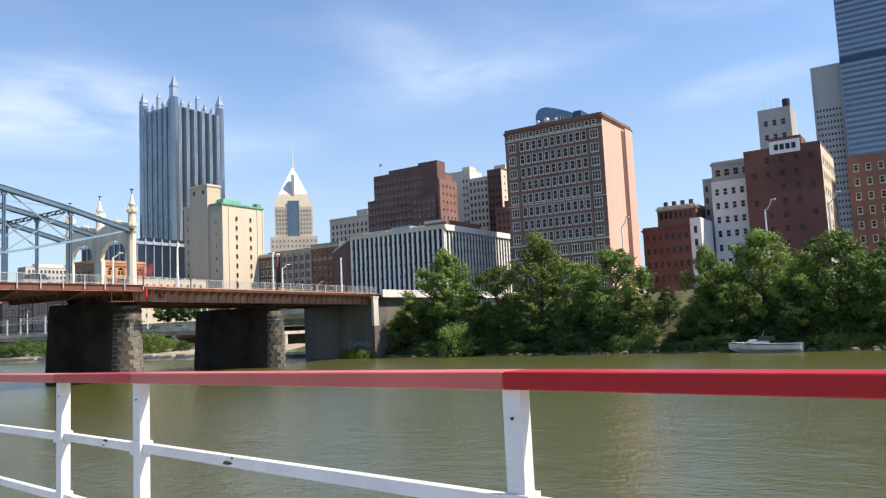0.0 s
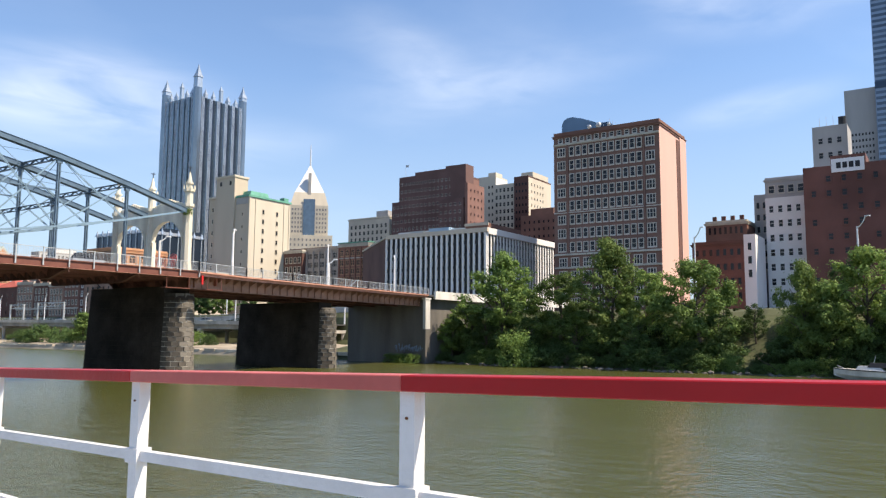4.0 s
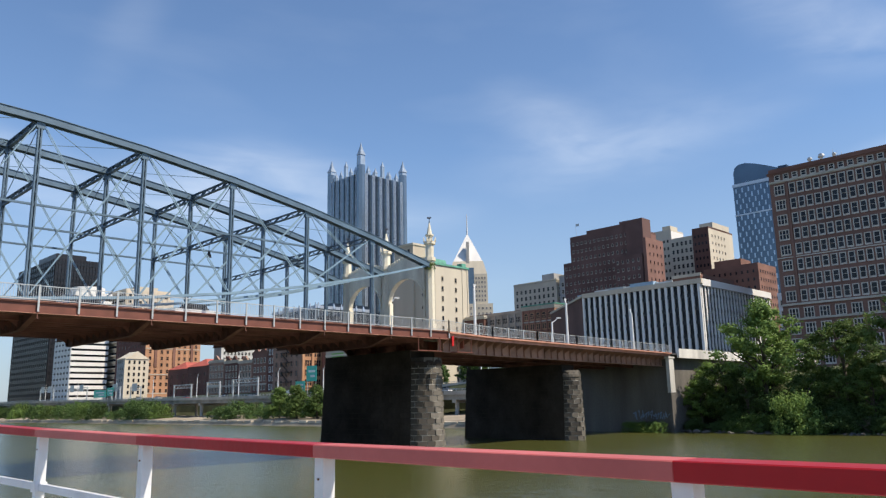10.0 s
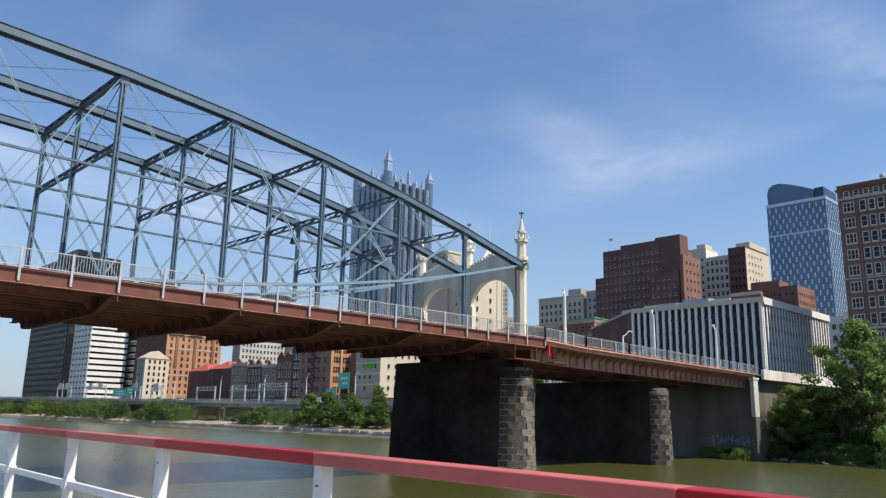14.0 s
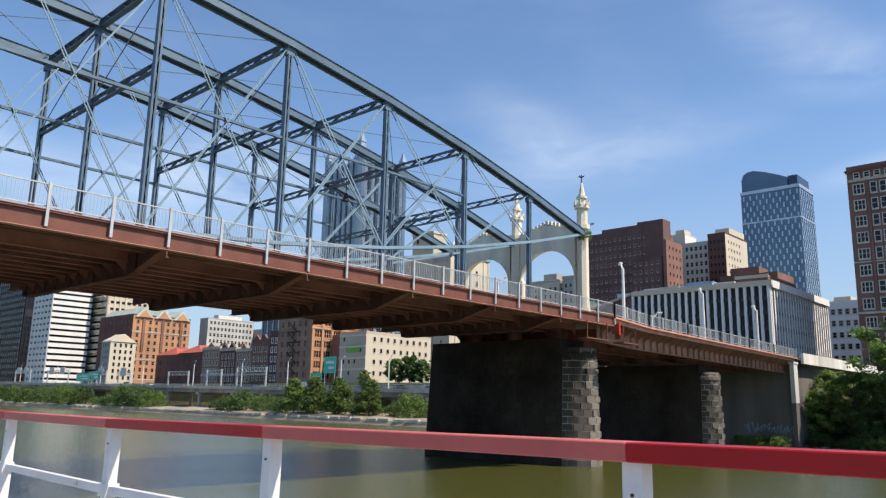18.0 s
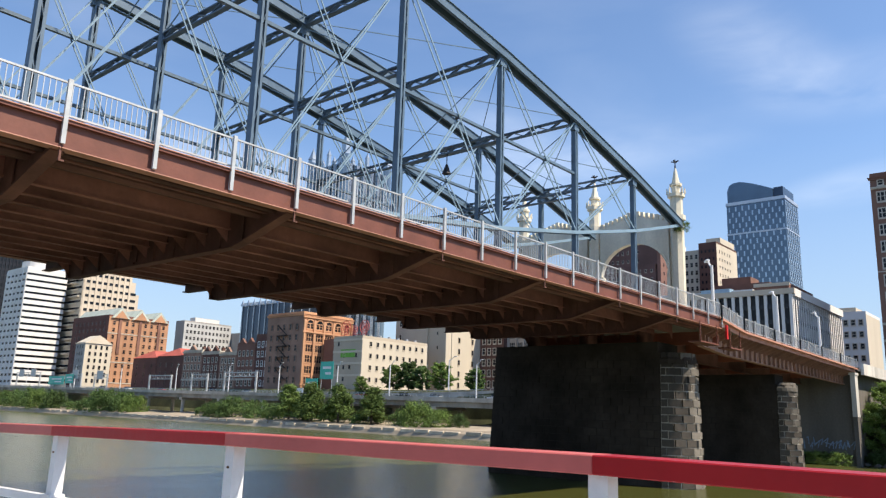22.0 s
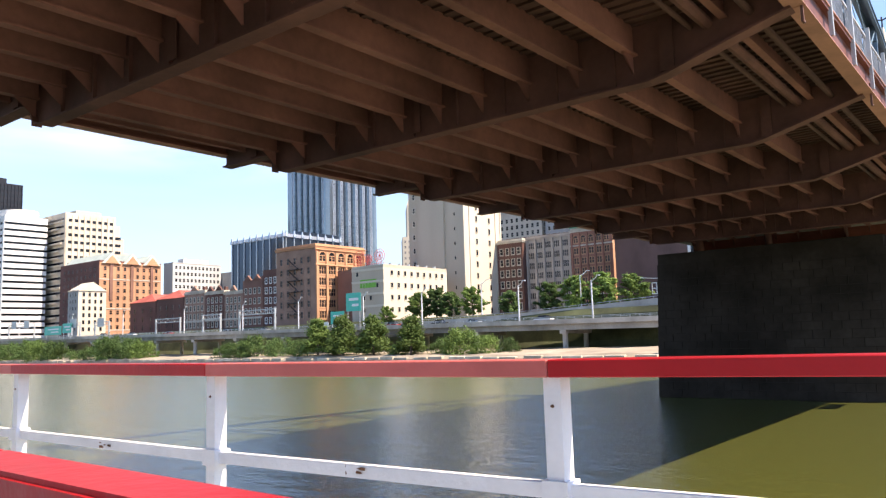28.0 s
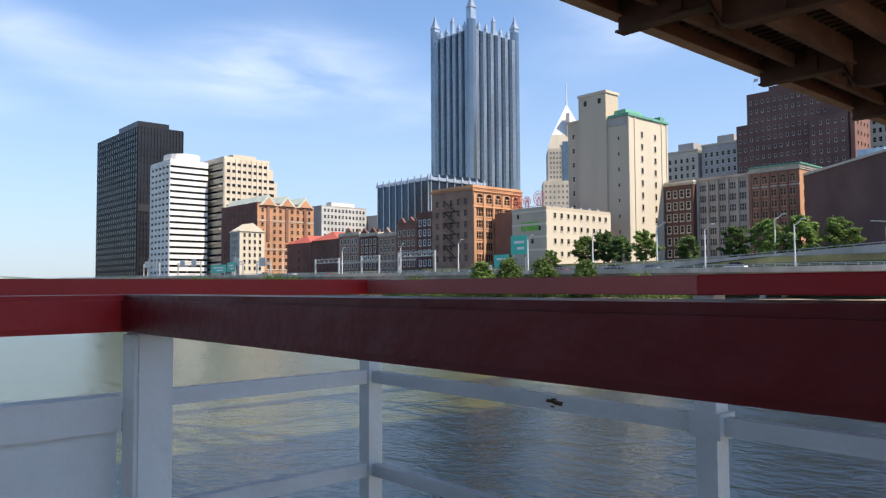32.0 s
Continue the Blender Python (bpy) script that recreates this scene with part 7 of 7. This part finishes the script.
# signal mast at the bridge end of the wharf
o = thing("signal_mast", "tall white mast with a lattice sign box", "mast")
bm = bmesh.new()
tube(bm, (121.0, 116.3, 1.5), (121.0, 116.3, 14.4), 0.2, 0.15, 10)
tube(bm, (121.0, 116.3, 1.5), (121.0, 116.3, 3.4), 0.34, 0.34, 10)
part("mast_pole", bm, POLE, o)
bm = bmesh.new()
for dz in (0, 0.9, 1.8):
    beam(bm, (120.8, 113.4, 11.4 + dz), (120.8, 117.4, 11.4 + dz), 0.12, 0.14)
for i in range(6):
    beam(bm, (120.8, 113.4 + 0.8 * i, 11.4), (120.8, 113.4 + 0.8 * i, 13.2), 0.10, 0.10)
beam(bm, (120.8, 116.3, 13.9), (120.8, 119.4, 14.2), 0.12, 0.12)
part("sign_box", bm, WHITE_TRIM, o)


# ---- parked and passing cars ----
def car(x, y, z, paint, turn, tall=0.0):
    o = thing("car", "small %s in the traffic" % paint[1], "car", "cars in the traffic", at=(x, y, z))
    o.rotation_euler = (0, 0, radians(turn))
    bm = bmesh.new()
    prism(bm, [(-0.85, -2.1), (0.85, -2.1), (0.85, 2.1), (-0.85, 2.1)], 0.35, 0.95, 0.96)
    part("body", bm, paint[0], o)
    bm = bmesh.new()
    prism(bm, [(-0.8, -1.3), (0.8, -1.3), (0.8, 1.1 + tall), (-0.8, 1.1 + tall)], 0.95, 1.5 + tall * 0.5, 0.72)
    part("cabin", bm, GLASS, o)
    for sx in (-0.8, 0.8):
        for sy in (-1.3, 1.3):
            bm = bmesh.new()
            tube(bm, (sx - 0.1, sy, 0.33), (sx + 0.1, sy, 0.33), 0.33, 0.33, 12)
            part("wheel", bm, DARK, o)


PAINTS = [(material("white_car_paint", (0.7, 0.7, 0.7), 0.3, 0.03, 1, 5, 0), "white car"), (material("silver_car_paint", (0.4, 0.41, 0.42), 0.3, 0.03, 1, 5, 0, metal=0.5), "silver car"),
          (material("black_car_paint", (0.03, 0.03, 0.03), 0.25, 0.03, 1, 5, 0), "black car"), (material("red_car_paint", (0.4, 0.03, 0.03), 0.3, 0.03, 1, 5, 0), "red car")]
r = random.Random(12)
for i, y in enumerate((150, 171, 178, 196, 222, 248, 262, 300, 318, 345)):
    car(road_x(y) + 3 + 3.4 * (i % 2), y, road_z(y), PAINTS[i % 4], 0 if i % 2 else 180, 0.3 * (i % 3 == 0))
for i, (x, y) in enumerate(((8, 76.5), (24, 78.5), (33, 76.5), (50, 78.4), (14, 84.5), (41, 85.5))):
    car(x, y, 13.165, PAINTS[(i + 2) % 4], 90 if y < 80 else -90, 0.35 * (i % 2))

# ---- trees ----
def crown_mesh(name, seed, shape, clumps, leaves, size, mat):
    """Many small leaf blades in uneven clumps. shape(u) gives a clump centre and spread from three random numbers."""
    g = np.random.default_rng(seed)
    verts, faces = [], []
    k = 0
    for c in range(clumps):
        centre, spread = shape(g.random(3))
        n = int(leaves * (0.6 + 0.8 * g.random()))
        pos = np.array(centre) + g.normal(size=(n, 3)) * np.array(spread)
        d = 0.55 * g.normal(size=(n, 3)) + 1.1 * (pos - np.array(centre)) / np.array(spread) * 0.6 + np.array((0, 0, 0.35))
        d /= np.linalg.norm(d, axis=1)[:, None]
        e = np.cross(d, g.normal(size=(n, 3)))
        e /= np.linalg.norm(e, axis=1)[:, None]
        f = np.cross(d, e)
        s = size * (0.6 + 0.8 * g.random(n))[:, None]
        quad = np.stack([pos - e * s, pos + f * s * 0.6, pos + e * s, pos - f * s * 0.6], 1)
        verts.append(quad.reshape(-1, 3))
        faces.append(np.arange(k, k + 4 * n).reshape(-1, 4))
        k += 4 * n
    me = bpy.data.meshes.new(name)
    me.from_pydata(np.concatenate(verts).tolist(), [], np.concatenate(faces).tolist())
    me.materials.append(mat)
    return me


def belt_of_trees():
    """Far wooded bank down river, too far to tell trees apart."""
    g = random.Random(77)
    for i in range(60):
        y = 470 + i * 9 + g.uniform(-3, 3)
        bush(bank_x(y) + g.uniform(3, 12), y, g.uniform(5, 9), g.choice((0, 1)), "far rounded green bank shrub", 1.2)


def open_crown(seed, low, width, boughs, puff=1.0):
    """A crown of separate leafy boughs round an uneven outline, open between them."""
    g = random.Random(seed)
    spots = []
    for i in range(boughs):
        z = low + (0.97 - low) * (i + g.uniform(0.1, 0.9)) / boughs
        k = (z - low) / (0.97 - low)
        reach = width * math.sin(math.pi * (0.18 + 0.78 * k)) ** 0.8 * g.uniform(0.45, 1.15)
        a = i * 2.4 + g.uniform(-0.6, 0.6)
        spots.append((reach * math.cos(a), reach * math.sin(a), z, puff * g.uniform(0.045, 0.10)))

    def shape(u):
        x, y, z, s = spots[int(u[0] * len(spots)) % len(spots)]
        k = 0.3 + 0.7 * math.sqrt(u[1])
        return (x * k + (u[2] - 0.5) * s, y * k + (u[1] - 0.5) * s, z - 0.10 * (1 - k) + (u[2] - 0.5) * s), (s * 0.42, s * 0.42, s * 0.26)
    return shape


def cone(u):
    a, z = 2 * math.pi * u[0], 0.12 + 0.86 * u[2]
    wide = 0.34 * (1.02 - z) ** 0.7 * (0.6 + 0.4 * u[1])
    return (wide * math.cos(a), wide * math.sin(a), z), (0.05, 0.05, 0.04)


def shrub(u):
    a, z = 2 * math.pi * u[0], u[2] * 0.85
    wide = 0.75 * math.sqrt(max(0.05, 1 - z * z)) * math.sqrt(u[1])
    return (wide * math.cos(a), wide * math.sin(a), z), (0.10, 0.10, 0.08)


def trunk_mesh(name, seed, limbs, h=0.75):
    r = random.Random(seed)
    bm = bmesh.new()
    p = Vector((0, 0, -0.05))
    for i in range(5):
        q = Vector((r.uniform(-0.02, 0.02), r.uniform(-0.02, 0.02), h * (i + 1) / 5))
        tube(bm, p, q, 0.024 * (1 - i * 0.17), 0.024 * (1 - (i + 1) * 0.17), 7)
        p = q
    for i in range(limbs):
        z = r.uniform(0.22, 0.62)
        a = r.uniform(0, 6.28)
        b = Vector((0.26 * math.cos(a) * r.uniform(0.6, 1.2), 0.26 * math.sin(a) * r.uniform(0.6, 1.2), z + r.uniform(0.1, 0.3)))
        s = Vector((0, 0, z))
        m = s.lerp(b, 0.5) + Vector((0, 0, 0.03))
        tube(bm, s, m, 0.011, 0.007, 5)
        tube(bm, m, b, 0.007, 0.003, 5)
    return mesh_of(name, bm, BARK)


BROAD = [crown_mesh("crown", 20 + i, open_crown(120 + i, low, width, n), n * 5, 70, 0.0125, m) for i, (m, low, width, n) in enumerate(((LEAF, 0.24, 0.38, 26), (LEAF, 0.34, 0.34, 22), (LEAF_DARK, 0.22, 0.40, 26), (LEAF_YELLOW, 0.30, 0.33, 24), (LEAF_DARK, 0.36, 0.32, 20), (LEAF_YELLOW, 0.22, 0.30, 22)))]
GRAND = [crown_mesh("crown", 30 + i, open_crown(130 + i, low, width, n, 1.0), n * 7, leaves, 0.0125, m) for i, (m, low, width, n, leaves) in enumerate(((LEAF, 0.34, 0.37, 34, 62), (LEAF_YELLOW, 0.16, 0.31, 44, 56), (LEAF, 0.22, 0.40, 40, 66), (LEAF_YELLOW, 0.20, 0.40, 42, 62)))]
STREET = [crown_mesh("crown", 50 + i, open_crown(150 + i, 0.14, 0.42, 40), 260, 46, 0.026, m) for i, m in enumerate((LEAF, LEAF_DARK, LEAF))]
CONE = [crown_mesh("crown", 40 + i, cone, 100, 70, 0.022, LEAF) for i in range(2)]
SHRUB = [crown_mesh("foliage", 60 + i, shrub, 60, 60, 0.034, m) for i, m in enumerate((LEAF, LEAF_DARK, LEAF_YELLOW, LEAF_DARK))]
TRUNK = [trunk_mesh("trunk", 80 + i, 9) for i in range(3)]
TRUNK_SMALL = trunk_mesh("trunk", 90, 4, 0.9)
r = random.Random(31)


def tree(x, y, h, crown, trunk, label, wide=1.0, group="bank trees"):
    o = thing("tree", label, "tree", group, at=(x, y, land_height(x, y) - 0.1))
    o.rotation_euler = (r.uniform(-0.05, 0.05), r.uniform(-0.05, 0.05), r.uniform(0, 6.28))
    o.scale = (h * wide, h * wide, h)
    piece("trunk", trunk, o, (0, 0, 0))
    piece("crown", crown, o, (0, 0, 0))
    return o


def bush(x, y, h, kind, label="leafy green shrub at the water's edge", wide=1.0):
    o = thing("shrub", label, "shrub", "bank shrubs", at=(x, y, max(0.1, land_height(x, y)) - 0.1))
    o.rotation_euler = (0, 0, r.uniform(0, 6.28))
    o.scale = (h * wide, h * wide, h)
    piece("foliage", SHRUB[kind], o, (0, 0, 0))


# wooded bank upstream of the bridge, the tall trees: (y, distance from the water, height, width, crown)
for y, d, h, wide, k in ((60.0, 6, 18.0, 1.08, 0), (38.6, 6, 19.2, 0.9, 1), (24.0, 6, 15.4, 1.1, 2), (9.0, 5, 14.6, 0.75, 1), (1.5, 7, 15.2, 1.1, 3), (-8.6, 6, 14.6, 1.1, 2), (-19, 7, 15.2, 1.1, 3), (-31, 6, 15.4, 1.1, 2), (-44, 7, 15.4, 1.1, 0),
                         (66.5, 5, 9.5, 1.15, 2), (48.0, 7, 13.6, 1.1, 2), (32.6, 8, 12.6, 1.0, 3), (69.8, 7, 8.6, 1.2, 2), (70.6, 3.5, 7.6, 1.1, 2), (6.2, 5, 11.5, 1.0, 2), (-3.6, 5, 12.0, 1.05, 1), (-14, 5, 12.0, 1.1, 2), (-25, 5, 12.5, 1.1, 3)):
    tree(bank_x(y) + d, y, h, GRAND[k], TRUNK[k % 3], ("broad open-crowned green tree on the river bank", "tall light green tree with feathery boughs", "round dense dark green tree on the bank", "full green tree on the river bank")[k], wide)
# lower growth between and behind them
for y, d, h, k in ((62, 4, 8.5, 2), (52.5, 4, 8.0, 4), (44, 4, 8.5, 0), (34, 3.5, 7.5, 2), (21, 5, 7.5, 4), (16.5, 9, 6.0, 2), (6, 4, 8.0, 0), (-3, 4, 8.5, 2), (-14, 4, 9.0, 5), (-25, 4, 9.0, 2), (-37, 4, 9.0, 4), (61, 13, 7.5, 2), (46, 14, 6.5, 4),
                   (33, 14, 6.5, 0), (22, 13, 5.5, 2), (5, 14, 8, 2), (-5, 14, 8.5, 4), (-15, 13, 8.5, 2), (-28, 14, 9, 2), (-40, 13, 9, 4)):
    tree(bank_x(y) + d, y, h, BROAD[k], TRUNK[k % 3], "young leafy tree in the bank thicket", r.uniform(0.95, 1.25))
for i in range(48):
    y = 72 - i * 2.35 + r.uniform(-0.8, 0.8)
    bush(bank_x(y) + r.uniform(0.8, 2.4), y, r.uniform(1.2, 3.4), r.choice((0, 1, 1, 1, 2)), wide=r.uniform(0.9, 1.5))
    # dark leaf colour (kind 1) deepens the shade under the trees
    bush(bank_x(y) + r.uniform(3.5, 7), y + r.uniform(-1, 1), r.uniform(2.6, 4.6), 1, "dark undergrowth shrub on the bank", r.uniform(0.8, 1.2))
    if i % 3:
        bush(bank_x(y) + r.uniform(8, 13), y + r.uniform(-1, 1), r.uniform(2.0, 3.6), 1, "dark undergrowth shrub on the bank", 1.2)
# bare dead branches leaning over the water
for y in (27.0, 12.5, 44.0):
    o = thing("dead_branch", "bare grey driftwood branch at the water's edge", "branch", at=(bank_x(y) + 0.4, y, 0.1))
    bm = bmesh.new()
    p = Vector((0.8, 0, 0.3))
    for i in range(5):
        q = p + Vector((r.uniform(-0.7, -0.1), r.uniform(-0.9, 0.9), r.uniform(-0.2, 0.7)))
        tube(bm, p, q, 0.09 - 0.014 * i, 0.076 - 0.014 * i, 5)
        tube(bm, q, q + Vector((r.uniform(-0.8, 0.8), r.uniform(-1, 1), r.uniform(0.2, 1.0))), 0.04, 0.01, 4)
        p = q
    part("bare_limb", bm, BARK, o)
bush(112.0, 53.0, 6.4, 0, "large rounded willow shrub at the water's edge", 0.75)
for y in (75, 77.5, 80):
    bush(112.2, y - 0.4, 1.9, (0, 2, 0)[int(y) % 3], "bright weeds at the foot of the abutment", 1.2)
belt_of_trees()
# wharf planting
for y, h in ((177.5, 8.6), (188.5, 9.0), (198.5, 9.4), (207.5, 8.8)):
    tree(128.5, y, h, CONE[int(y) % 2], TRUNK_SMALL, "small conical street tree on the wharf", 1.45, "wharf trees")
for y, h, w in ((164, 5.2, 0.8), (158, 3.6, 1.0), (170, 3.0, 1.0), (152, 2.6, 1.0), (216, 3.6, 1.2), (224, 4.6, 0.9), (234, 5.2, 1.0), (240, 4.2, 1.0), (246, 3.4, 1.2), (292, 5.0, 1.0), (300, 6.2, 0.9), (308, 6.6, 0.9),
                (316, 6.0, 1.0), (324, 4.2, 1.0), (350, 6.0, 1.0), (362, 6.6, 1.0), (376, 7.0, 1.0), (392, 6.4, 1.0), (410, 6.0, 1.1), (430, 6.5, 1.1), (182, 2.2, 1.2), (193, 2.0, 1.2), (203, 2.2, 1.2), (335, 3.0, 1.2)):
    bush(127.5 + 0.012 * y + r.uniform(-1, 1), y, h * 1.2, r.choice((0, 1, 3, 1)), "rounded green shrub on the wharf", w)
for x, y, h in ((158, 152, 8.5), (160, 160, 7.5), (161, 172, 6.2), (160, 183, 8.0), (160, 190, 7.0), (161, 196, 8.4), (160, 201, 7.6), (153, 207, 5.0), (160, 146, 9.0), (159, 138, 8.0)):
    tree(x, y, h, STREET[int(y) % 3], TRUNK[int(y) % 3], "street tree with full green crown", 1.2, "street trees")
# weeds that grow on the pier by the portal
for z in (20.5,):
    o = thing("wall_weed", "green weeds sprouting from the truss bearing", "weed", at=(60.3, 72.9, z))
    o.scale = (0.9, 0.9, 0.9)
    piece("foliage", SHRUB[0], o, (0, 0, 0))
